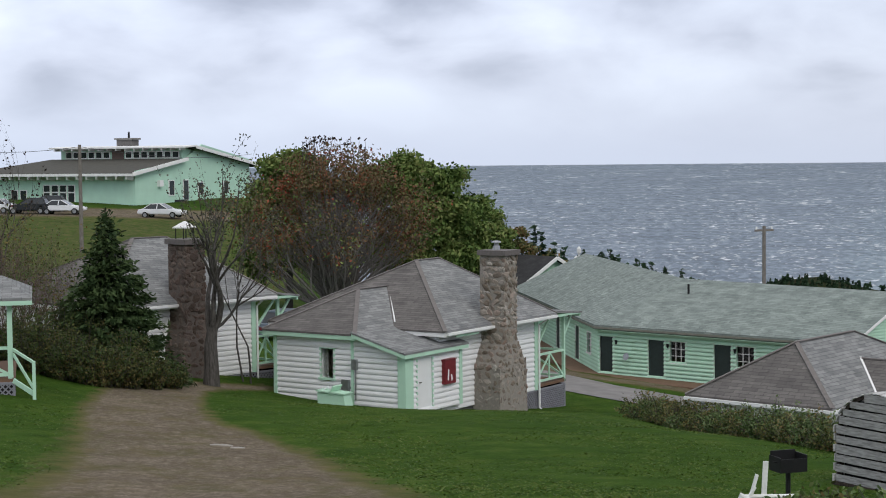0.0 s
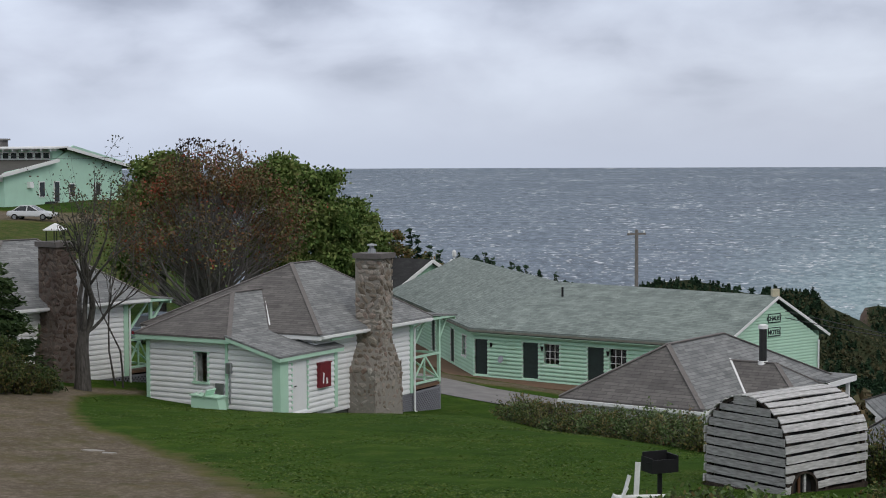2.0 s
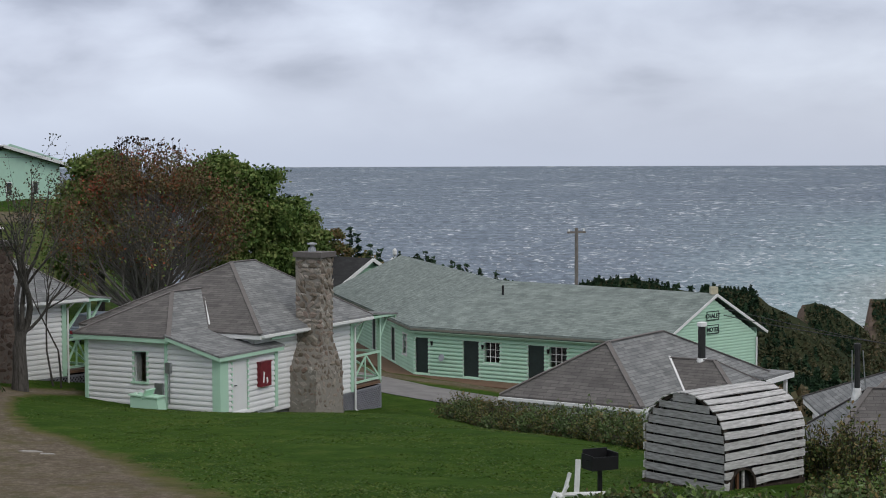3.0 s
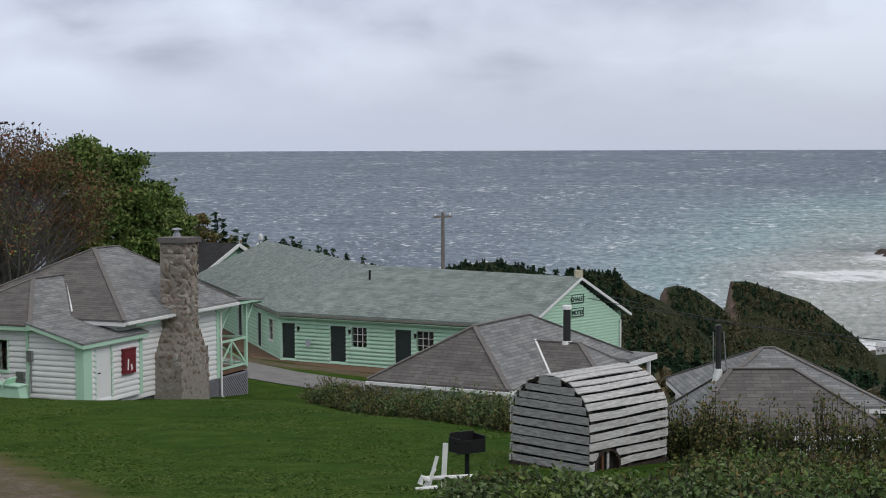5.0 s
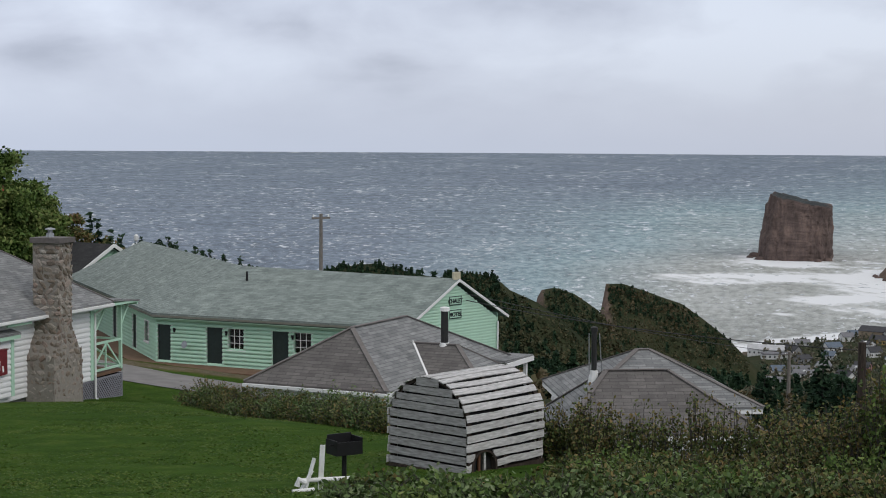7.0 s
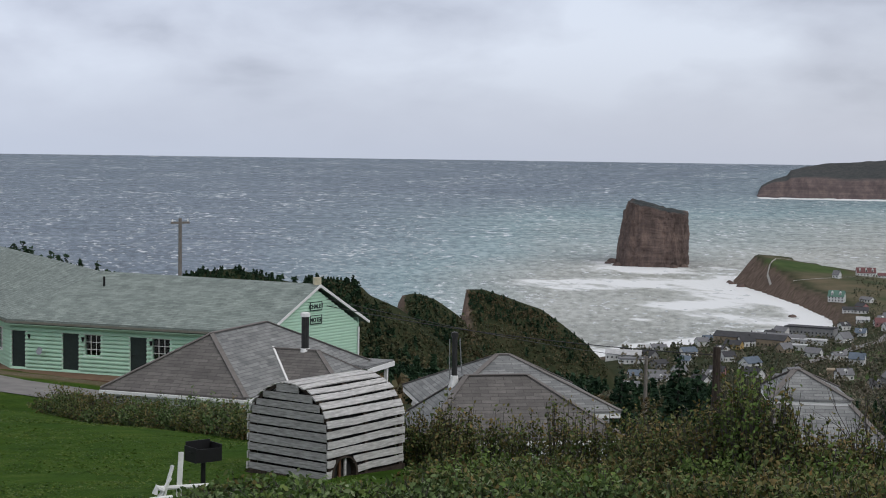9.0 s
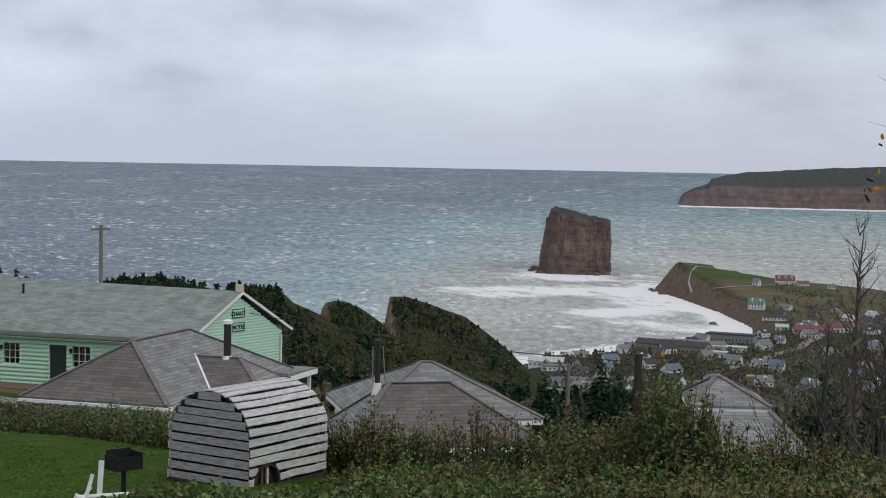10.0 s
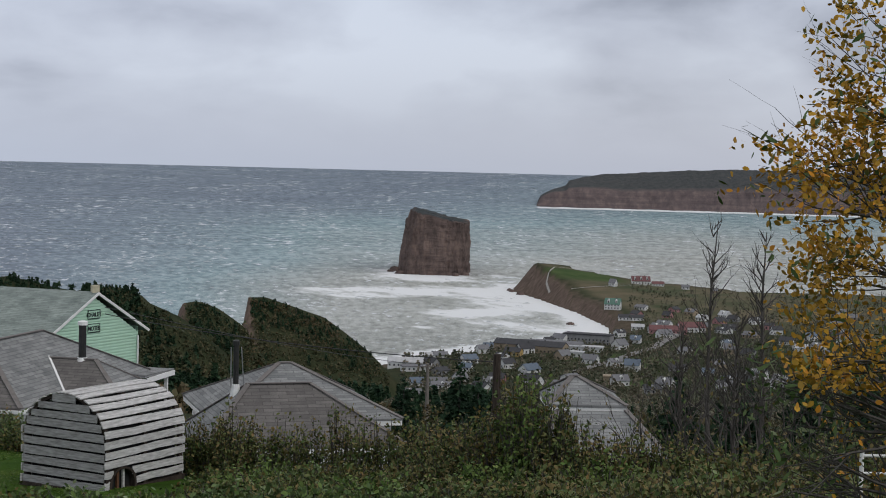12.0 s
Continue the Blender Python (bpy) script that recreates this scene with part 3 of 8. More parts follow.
_me = np.clip(3.0 - np.hypot((GXt - polar(32.7, 2020)[0]) / 55, (GYt - polar(32.7, 2020)[1]) / 45) * 2.4, 0, 1)
for _b, _dd, _rx, _ry in ((34.6, 1250, 45, 25), (36.0, 1120, 60, 25), (33.2, 1290, 30, 14), (37.5, 1400, 50, 25), (30.6, 1130, 30, 20)):
    _me = np.maximum(_me, np.clip(2.4 - np.hypot((GXt - polar(_b, _dd)[0]) / _rx, (GYt - polar(_b, _dd)[1]) / _ry) * 2, 0, 1))
attribute(ground, "meadow", _me * np.clip(1.3 - _gr * 2.2, 0, 1))


def strip(name, pts, width, mat, label, category, lift=0.02, steps=6):
    """A road or path laid on the ground along a line."""
    line = []
    for a, b in zip(pts, pts[1:]):
        line += [Vector(a).lerp(Vector(b), i / steps) for i in range(steps)]
    line.append(Vector(pts[-1]))
    V, F = [], []
    for i, p in enumerate(line):
        d = (line[min(i + 1, len(line) - 1)] - line[max(i - 1, 0)]).normalized()
        n = Vector((-d.y, d.x))
        for k in range(5):
            q = p + n * width * (k / 4 - 0.5)
            V.append((q.x, q.y, gz(q.x, q.y) + lift))
        if i:
            a, b = (i - 1) * 5, i * 5
            F += [(a + k, b + k, b + k + 1, a + k + 1) for k in range(4)]
    return tagged(new(name, mesh_of(name, (V, F), mat, True)), label, category, kind="structure")


ASPHALT = plain("worn_asphalt", (0.20, 0.19, 0.185), 0.95, scale=1.2)
PATH = plain("pale_gravel_path", (0.32, 0.305, 0.275), 0.95, scale=0.3)
strip("road", [(-3.4, 95), (0.9, 87.6), (3.8, 82.4), (6.6, 77.6), (11.2, 73.0), (17.2, 68), (23, 64.5)], 4.2, ASPHALT, "pale worn asphalt lane before the motel", "road", 0.04)
strip("path", [polar(b, d) for b, d in ((31.6, 1935), (31.48, 1975), (31.75, 2060), (32.4, 2085))], 2, PATH, "pale path round the meadow on the cape", "path", 0.5, 4)
strip("path", [polar(b, d) for b, d in ((32.0, 1885), (33.5, 1925), (35.2, 1985))], 2, PATH, "pale path to the white villa", "path", 0.5, 4)
strip("road", [polar(b, d) for b, d in ((32.6, 1180), (34.0, 1260), (34.8, 1330), (35.6, 1450), (37, 1600))], 9, ASPHALT, "grey village road", "road", 0.8, 6)

# ---- sea ----
def sea_mat():
    k = Mat("sea_water", 0.42, spec=0.2)
    a = k.n("ShaderNodeAttribute")
    a.attribute_name = "silt"
    v = k.coord("Object")
    near_swell = k.noise(k.coord("UV", (1.2, 2.2, 1)), 1.0, 6, 0.62)
    long_swell = k.noise(k.coord("Object", (0.004, 0.003, 1)), 1.0, 6, 0.6)
    mixed = k.mix(0.3, near_swell, long_swell)
    swell = mixed
    deep = k.ramp(swell, (0.38, (0.04, 0.066, 0.096)), (0.5, (0.11, 0.15, 0.196)), (0.60, (0.215, 0.26, 0.315)))
    green = k.ramp(swell, (0.40, (0.09, 0.16, 0.18)), (0.5, (0.20, 0.295, 0.318)), (0.58, (0.32, 0.42, 0.44)))
    beige = k.ramp(swell, (0.40, (0.23, 0.238, 0.212)), (0.5, (0.355, 0.365, 0.335)), (0.58, (0.47, 0.48, 0.45)))
    lo = k.ramp(a.outputs["Fac"], (0.0, (0, 0, 0)), (0.5, (1, 1, 1)))
    hi = k.ramp(a.outputs["Fac"], (0.5, (0, 0, 0)), (1.0, (1, 1, 1)))
    water = k.mix(hi, k.mix(lo, deep, green), beige)
    # whitecaps in streaks along the wind
    caps = k.noise(k.coord("UV", (1.0, 2.2, 1)), 1.0, 5, 0.68)
    patches = k.noise(k.coord("UV", (0.16, 0.2, 1)), 1.0, 3)
    m = k.n("ShaderNodeMath")
    m.operation = "MULTIPLY_ADD"
    m.inputs[1].default_value = 0.35
    k.link(patches, m.inputs[0])
    k.link(caps, m.inputs[2])
    white = k.ramp(m.outputs[0], (0.77, (0, 0, 0)), (0.83, (0.95, 0.95, 0.95)))
    f = k.n("ShaderNodeAttribute")
    f.attribute_name = "foam"
    s = k.n("ShaderNodeMath")
    s.operation = "MULTIPLY_ADD"
    s.inputs[1].default_value = 0.9
    k.link(k.noise(k.coord("Object", (0.03, 0.012, 1)), 1.0, 8, 0.7), s.inputs[0])
    k.link(f.outputs["Fac"], s.inputs[2])
    surf = k.ramp(s.outputs[0], (0.74, (0, 0, 0)), (0.92, (1, 1, 1)))
    k.color(k.mix(surf, k.mix(white, water, (0.72, 0.74, 0.76)), (0.80, 0.81, 0.82)))
    k.link(k.mix(surf, (0.45, 0.45, 0.45), (0.9, 0.9, 0.9)), k.b.inputs["Roughness"])
    return k.bump(k.noise(k.coord("Object", (0.05, 0.02, 1)), 1.0, 8, 0.7), 1.0, 4.0).m


_fall = np.r_[np.geomspace(1.6, 0.0578, 120), np.linspace(0.0571, 0.0058, 300)]
_r = np.where(_fall > 0.0571, EYE / _fall, 2800 + (0.0571 - _fall) / (0.0513 / 2100))
_sa = np.r_[np.arange(-180, -20, 5), np.arange(-20, 48, 0.32), np.arange(48, 180, 5), 180]
SA, SR = np.meshgrid(np.radians(_sa), _r)
SF = np.repeat(_fall[:, None], len(_sa), 1)
SX, SY = SR * np.sin(SA), SR * np.cos(SA)
SZ = np.where(SR < 2800, 0, EYE - SR * SF)
sea = sheet("sea", SX[::-1], SY[::-1], SZ[::-1], sea_mat(), "choppy grey-green sea with whitecaps and surf", "sea")
sx, sy, sf = SX[::-1].ravel(), SY[::-1].ravel(), SF[::-1].ravel()
sb = np.degrees(np.arctan2(sx, sy))
uvl = sea.data.uv_layers.new(name="wind")
_vi = np.empty(len(sea.data.loops), dtype=np.int32)
sea.data.loops.foreach_get("vertex_index", _vi)
_dist_s = np.hypot(sx, sy)
_uv = np.stack([sb * 2.6, np.log(np.maximum(sf, 1e-3)) * 26], -1)[_vi]
uvl.data.foreach_set("uv", _uv.astype(np.float32).ravel())
_in = -shore_distance(sx, sy)
_silt = np.clip(1.15 - np.hypot(sx - 1000, sy - 1500) / 2050 + fractal(sx, sy, 0.004, 4, 5) * 0.12 + np.clip((sb - 21) / 16, 0, 1) * 0.42, 0, 1) * np.clip((sb - 13) / 11, 0, 1)
attribute(sea, "silt", _silt)
ROCK_C = polar(27.5, 2400)
_foam = np.clip(0.62 - np.abs(_in - 15) / 75, 0, 1) * (_dist_s > 1250) * 1.1
_foam = np.maximum(_foam, np.clip(0.75 - np.hypot(sx - polar(27.2, 2270)[0], (sy - polar(27.2, 2270)[1]) * 0.8) / 190, 0, 1))
for (b0, d0), (b1, d1), wid, s in (((25.9, 2400), (26.7, 2310), 26, 0.66), ((23.4, 2010), (28.9, 2070), 55, 0.62), ((24.8, 1930), (29.3, 2030), 50, 0.6), ((28.6, 1720), (31.5, 1850), 60, 0.62), ((29.0, 2010), (30.2, 1900), 80, 0.55), ((28.6, 2400), (30.0, 2330), 18, 0.6),
                                   ((26.0, 1560), (29.5, 1640), 18, 0.48), ((23.8, 1500), (25.5, 1480), 14, 0.42), ((30.5, 1620), (33, 1580), 50, 0.6)):
    _foam = np.maximum(_foam, np.clip(s - line_distance(sx, sy, [polar(b0, d0), polar(b1, d1)]) / wid * 0.35, 0, 1))
_foam = np.maximum(_foam, 0.55 * np.clip(1.6 - np.abs(_dist_s - 4075) / 22, 0, 1) * (sb > 30.9))
attribute(sea, "foam", _foam)


def whitecaps():
    """Breaking crests all over the open water: low wedges of foam, smaller and closer together far out, in gusty patches."""
    nr = np.random.RandomState(41)
    n = 15000
    b, fall = nr.uniform(-6, 47, n), 0.0075 + 0.112 * nr.uniform(0, 1, n) ** 1.25
    d = np.interp(fall, _fall[::-1], _r[::-1])
    x, y = d * np.sin(np.radians(b)), d * np.cos(np.radians(b))
    z = np.where(d < 2800, 0, EYE - d * fall)
    s = d * fall / EYE
    silt = np.clip(1.15 - np.hypot(x - 1000, y - 1500) / 2050, 0, 1) * np.clip((b - 13) / 11, 0, 1)
    gust = 0.55 + 0.45 * fractal(b * 3, np.log(fall) * 12, 0.5, 3, 9)
    keep = (nr.uniform(0, 1, n) < gust * (1 - 0.6 * silt)) & (shore_distance(x, y) < -25)
    keep &= ~((b > 30.9) & (d > 4030)) & (np.hypot(x - ROCK_C[0], y - ROCK_C[1]) > 130)
    x, y, z, s = x[keep], y[keep], z[keep], s[keep]
    n = len(x)
    long = np.clip(np.exp(nr.normal(1.85, 0.55, n)), 2.0, 22) * s * np.clip(0.06 / fall[keep], 0.5, 1)
    high = nr.uniform(0.35, 1.15, n) * s
    a = np.radians(nr.normal(-8, 14, n))
    ux, uy = np.cos(a), np.sin(a)
    P = []
    f = np.linspace(-0.5, 0.5, 6)
    prof = np.array([0.0, 0.75, 1.0, 0.85, 0.5, 0.0]) * nr.uniform(0.5, 1.2, (n, 6))
    wob = nr.normal(0, 0.05, (n, 6)) * long[:, None]
    cx, cy = x[:, None] + ux[:, None] * f * long[:, None] - uy[:, None] * wob, y[:, None] + uy[:, None] * f * long[:, None] + ux[:, None] * wob
    h = prof * high[:, None]
    foot = 1.6 * high[:, None]
    top = np.stack([cx, cy, z[:, None] + h + 0.1 * s[:, None]], -1)
    front = np.stack([cx + uy[:, None] * foot, cy - ux[:, None] * foot, np.repeat(z[:, None] - 0.3, 6, 1)], -1)
    back = np.stack([cx - uy[:, None] * foot * 2, cy + ux[:, None] * foot * 2, np.repeat(z[:, None] - 0.3, 6, 1)], -1)
    for lo, hi in ((front, top), (top, back)):
        P.append(np.stack([lo[:, :-1], lo[:, 1:], hi[:, 1:], hi[:, :-1]], 2).reshape(-1, 4, 3))
    foam = plain("sea_foam", (0.48, 0.50, 0.52), 0.9, var=0.25, scale=0.15)
    return tagged(quads("whitecaps", np.concatenate(P), foam), "white breaking wave crests on the open sea", "waves", kind="stuff")


whitecaps()


# ---- far rock, island ----
def cliff_mat(name, a, b, c, green=0.0):
    k = Mat(name, 0.95, spec=0.1)
    v = k.coord("Object", (0.05, 0.05, 0.016))
    f = k.noise(v, 1.2, 8, 0.7)
    col = k.ramp(f, (0.28, a), (0.5, b), (0.72, c))
    strata = k.noise(k.coord("Object", (0.006, 0.006, 0.12)), 1.0, 5, 0.6)
    col = k.mix(1.0, col, k.ramp(strata, (0.3, (0.75, 0.75, 0.76)), (0.7, (1.2, 1.18, 1.15))), "MULTIPLY")
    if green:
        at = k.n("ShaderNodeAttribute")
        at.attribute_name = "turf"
        # bluish-grey turf tones with some distance haze mixed into the colour
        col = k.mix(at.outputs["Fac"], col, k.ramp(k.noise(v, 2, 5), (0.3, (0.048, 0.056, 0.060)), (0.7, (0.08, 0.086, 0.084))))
    k.color(col)
    return k.bump(f, 1.0, 6.0).m


def sea_rock():
    """The great rock: a steep block, its top rough and sloping down to one end."""
    n, rows = 160, 46
    t = np.linspace(0, 1, n, endpoint=False) * math.tau
    fx = np.sign(np.cos(t)) * np.abs(np.cos(t)) ** 0.45
    fy = np.sign(np.sin(t)) * np.abs(np.sin(t)) ** 0.6
    c = radians(-27.5)
    V, F = [], []
    tops = np.interp(fx, [-1, -0.85, -0.3, 0.1, 0.4, 1.0], [72, 87, 87, 83, 78, 73])
    for j in range(rows):
        h = j / (rows - 1)
        for i in range(n):
            lean = 0.80 + 0.20 * (1 - h) ** 1.2 if fx[i] < 0 else 0.955 + 0.045 * (1 - h) ** 2
            bump = 1 + 0.055 * noise.fractal(Vector((fx[i] * 3, fy[i] * 3, h * 2.2)), 0.6, 2.0, 6) + 0.03 * noise.noise(Vector((fx[i] * 9, fy[i] * 9, h * 1.2)))
            x, y = fx[i] * 53 * lean * bump, fy[i] * 105 * (0.93 + 0.07 * (1 - h)) * bump
            z = -4 + (tops[i] + 4 + 4.5 * noise.fractal(Vector((fx[i] * 4, fy[i] * 4, 3)), 0.6, 2.0, 4)) * h
            V.append((x * math.cos(c) - y * math.sin(c), x * math.sin(c) + y * math.cos(c), z))
        if j:
            a, b = (j - 1) * n, j * n
            F += [(a + i, a + (i + 1) % n, b + (i + 1) % n, b + i) for i in range(n)]
    # rough top in rings
    base = (rows - 1) * n
    prev = base
    for k, s in enumerate((0.8, 0.55, 0.3, 0.1)):
        start = len(V)
        for i in range(n):
            x, y, z = V[base + i]
            V.append((x * s, y * s, z * s + (82 + 3.0 * noise.noise(Vector((x * 0.06 * s, y * 0.06 * s, k)))) * (1 - s)))
        F += [(prev + i, prev + (i + 1) % n, start + (i + 1) % n, start + i) for i in range(n)]
        prev = start
    F.append(tuple(range(prev, prev + n)))
    return V, F


RED_CLIFF = cliff_mat("red_brown_limestone", (0.06, 0.048, 0.045), (0.14, 0.105, 0.094), (0.235, 0.17, 0.146), 1.0)
x0, y0 = polar(27.52, 2420)
rock = new("sea_rock", mesh_of("sea_rock", sea_rock(), RED_CLIFF, False))
rock.location = (x0, y0, 0)
tagged(rock, "huge red-brown limestone rock with sheer faces standing in surf", "rock")
attribute(rock, "turf", [1.0 if p.normal.z > 0.75 and p.co.z > 60 else 0.0 for p in rock.data.vertices])


def island():
    ca, top = zip(*[(31.02, 0.0247), (31.1, 0.0225), (31.17, 0.0189), (31.6, 0.0152), (32.06, 0.0126), (32.18, 0.0092), (32.7, 0.0065), (34.07, 0.0038), (36.05, 0.0017), (38, 0.0), (41, 0.0), (44, 0.001), (47, 0.003), (52, 0.012), (56, 0.0245)])
    az = np.arange(31.02, 56, 0.06)
    R0 = 4100
    rows = []
    jag = fractal(az * 100, az * 0, 0.06, 4, 7)
    zt = EYE - (R0 + 60) * np.interp(az, ca, top) + jag * 1.3
    zb = np.full(az.shape, 50.0)
    cliff_top = zb + (zt - zb) * np.interp(az, [31.5, 32.3, 34.0], [0.9, 0.7, 0.5])
    for h in np.linspace(0, 1, 14):
        rr = R0 - 12 + 40 * h + fractal(az * 100, az * 0 + h * 40, 0.05, 4, 8) * 9
        rows.append((rr, zb + (cliff_top - zb) * h))
    for h in np.linspace(0.12, 1, 9):
        rows.append((R0 + 40 + h * 120, cliff_top + (zt - cliff_top) * h ** 0.8 + jag * 0.6))
    rows.append((np.full(az.shape, R0 + 420.0), zt - 12))
    rows.append((np.full(az.shape, R0 + 430.0), zb))
    A = np.radians(az)
    X = np.array([r * np.sin(A) for r, z in rows])
    Y = np.array([r * np.cos(A) for r, z in rows])
    return X, Y, np.array([z for r, z in rows])


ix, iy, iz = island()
# greyed cliff tones: part of the haze over the water is in the colour
isl = sheet("far_island", ix, iy, iz, cliff_mat("hazed_island_cliff", (0.10, 0.082, 0.084), (0.15, 0.118, 0.116), (0.215, 0.165, 0.152), 1.0), "long wooded island with red cliffs across the water", "island")
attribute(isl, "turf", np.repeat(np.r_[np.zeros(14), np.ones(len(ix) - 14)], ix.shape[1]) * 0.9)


# ---- parts of buildings ----
COURSE = 0.205
PANE = Mat("clear_glass", 0.04, spec=0.5)
PANE.b.inputs["Base Color"].default_value = (0.62, 0.66, 0.66, 1)
PANE.b.inputs["Transmission Weight"].default_value = 1.0
PANE = PANE.m
CURTAIN = plain("pale_grey_curtain", (0.42, 0.42, 0.41), 0.9)
DECK = plain("brown_deck_boards", (0.16, 0.095, 0.06), 0.85, scale=3)
LATTICE = plain("grey_lattice", (0.24, 0.24, 0.27), 0.85)
FOUND = plain("concrete_block", (0.24, 0.235, 0.225), 0.95)
# near-black for unlit spaces, their shade given as a colour
DARK = plain("unlit_interior", (0.02, 0.02, 0.02), 0.95)


def turned(p0, p1, z=0.0):
    """The frame of a wall: x from p0 to p1, y into the wall."""
    return pose(p0[0], p0[1], z, 0, 0, math.degrees(math.atan2(p1[1] - p0[1], p1[0] - p0[0])))


_boards = {}


def board_mesh(length, mat, course, proud):
    key = (round(length, 3), mat.name, course)
    if key not in _boards:
        c = course
        _boards[key] = mesh_of("siding_board", prism([(0.0, 0.0), (-proud, 0.004), (-proud * 1.08, c * 0.3), (-proud * 0.9, c * 0.6), (-proud * 0.35, c * 0.9), (0.0, c * 0.98)], 0, length, 0), mat)
    return _boards[key]


def wall(parent, p0, p1, z0, z1, mat, openings=(), slope=None, course=COURSE, proud=0.07, thick=0.16, name="wall"):
    """A wall of log siding from p0 to p1, its outer face on the right of that way: backing with real openings and a board for each course.
    openings: (a, b, low, high) along the wall. slope: the wall's height at p1, where it differs from z1."""
    L = math.dist(p0, p1)
    h1 = z1 if slope is None else slope
    lowest = min(z1, h1)
    cuts = sorted(openings)
    geo, x = [], 0.0
    for a, b, lo, hi in cuts:
        geo += [box((x, 0, z0), (a, thick, lowest)), box((a, 0, z0), (b, thick, lo)), box((a, 0, hi), (b, thick, lowest))]
        x = b
    geo.append(box((x, 0, z0), (L, thick, lowest)))
    if slope is not None:
        geo.append(prism([(0, lowest), (L, lowest), (L, h1), (0, z1)], 0, thick, 1))
    w = part(name, join(*geo), mat, parent, at=turned(p0, p1))
    z = z0
    while z < max(z1, h1) - 0.03:
        c = min(course, max(z1, h1) - z)
        spans, x = [], 0.0
        for a, b, lo, hi in cuts:
            if lo < z + c * 0.5 < hi:
                spans.append((x, a))
                x = b
        spans.append((x, L))
        for s, e in spans:
            if slope is not None and z + c > lowest:
                k = (z + c * 0.6 - z1) / (h1 - z1)
                if h1 > z1:
                    s = max(s, k * L)
                else:
                    e = min(e, k * L)
            if e - s > 0.06:
                part("siding_board", board_mesh(e - s, mat, course, proud), mat, w, at=pose(s, 0, z))
        z += course
    return w


def window(parent, p0, p1, a, b, lo, hi, casing, bars=(1, 1), drawn=True, depth=0.07):
    """A window in a wall's opening: casing, sill, glass, glazing bars, a curtain behind."""
    m = turned(p0, p1)
    f = 0.09
    w = part("window", join(box((a - f, -depth, hi), (b + f, 0.05, hi + f)), box((a - f, -depth, lo), (a, 0.05, hi)), box((b, -depth, lo), (b + f, 0.05, hi))), casing, parent, at=m)
    part("window_sill", box((a - f - 0.03, -depth - 0.05, lo - 0.08), (b + f + 0.03, 0.05, lo)), casing, w)
    pane = part("pane", box((a, 0.03, lo), (b, 0.036, hi)), PANE, w)
    pane.visible_shadow = False
    for i in range(1, bars[0]):
        x = a + (b - a) * i / bars[0]
        part("glazing_bar", box((x - 0.014, 0.0, lo), (x + 0.014, 0.029, hi)), casing, w)
    for i in range(1, bars[1]):
        z = lo + (hi - lo) * i / bars[1]
        part("glazing_bar", box((a, 0.002, z - 0.012), (b, 0.027, z + 0.012)), casing, w)
    if not drawn:
        # added sheet that stands for the darkness of the room
        part("blind", box((a, 0.12, lo), (b, 0.14, hi)), DARK, w, "dark sheet for the unlit room behind the glass")
    else:
        k = a + (b - a) * 0.38
        part("curtain", join(box((a, 0.10, lo), (k, 0.12, hi)), box((b - (b - a) * 0.3, 0.10, lo), (b, 0.12, hi))), CURTAIN, w, "drawn grey curtain")
    return w


def door(parent, p0, p1, a, b, lo, hi, leaf, casing, proud=0.07, swing="left"):
    m = turned(p0, p1)
    f = 0.09
    d = part("door", box((a, -0.02, lo), (b, 0.03, hi)), leaf, parent, at=m)
    part("door_frame", join(box((a - f, -proud, lo), (a, 0.03, hi + f)), box((b, -proud, lo), (b + f, 0.03, hi + f)), box((a, -proud, hi), (b, 0.03, hi + f))), casing, d)
    part("door_handle", tube([(a + 0.1, -0.06, lo + 1.0), (a + 0.1, -0.10, lo + 1.0), (a + 0.2, -0.10, lo + 1.0)], [0.02] * 3, 6), BLACK, d, "black lever handle")
    return d


def hip_faces(x0, x1, y0, y1, rx0, rx1, ry, ze, zr):
    """The four planes of a hipped roof in order: minus y, plus x, plus y, minus x."""
    A, B, C, E = (x0, y0, ze), (x1, y0, ze), (x1, y1, ze), (x0, y1, ze)
    P, Q = (rx0, ry, zr), (rx1, ry, zr)
    return [[A, B, Q, P], [B, C, Q], [C, E, P, Q], [E, A, P]]


def hip_roof(parent, x0, x1, y0, y1, rx0, rx1, ry, ze, zr, mats, fascia=TRIM, caps=True):
    faces = hip_faces(x0, x1, y0, y1, rx0, rx1, ry, ze, zr)
    for f, m in zip(faces, mats):
        part("roof_slope", slab(f, 0.07), m, parent)
    t = 0.16
    part("fascia", join(box((x0 + 0.02, y0 + 0.02, ze - 0.07 - t), (x1 - 0.02, y0 + 0.05, ze - 0.072)), box((x0 + 0.02, y1 - 0.05, ze - 0.07 - t), (x1 - 0.02, y1 - 0.02, ze - 0.072)),
                        box((x0 + 0.02, y0 + 0.05, ze - 0.07 - t), (x0 + 0.05, y1 - 0.05, ze - 0.072)), box((x1 - 0.05, y0 + 0.05, ze - 0.07 - t), (x1 - 0.02, y1 - 0.05, ze - 0.072))), fascia, parent)
    part("soffit", box((x0 + 0.06, y0 + 0.06, ze - 0.20), (x1 - 0.06, y1 - 0.06, ze - 0.17)), fascia, parent)
    if caps:
        P, Q = (rx0, ry, zr), (rx1, ry, zr)
        for a, b in (((x0, y0, ze), P), ((x0, y1, ze), P), ((x1, y0, ze), Q), ((x1, y1, ze), Q), (P, Q)):
            part("ridge_cap", moved(beam(a, b, 0.17, 0.03), Matrix.Translation((0, 0, 0.012))), HIP_CAP, parent)


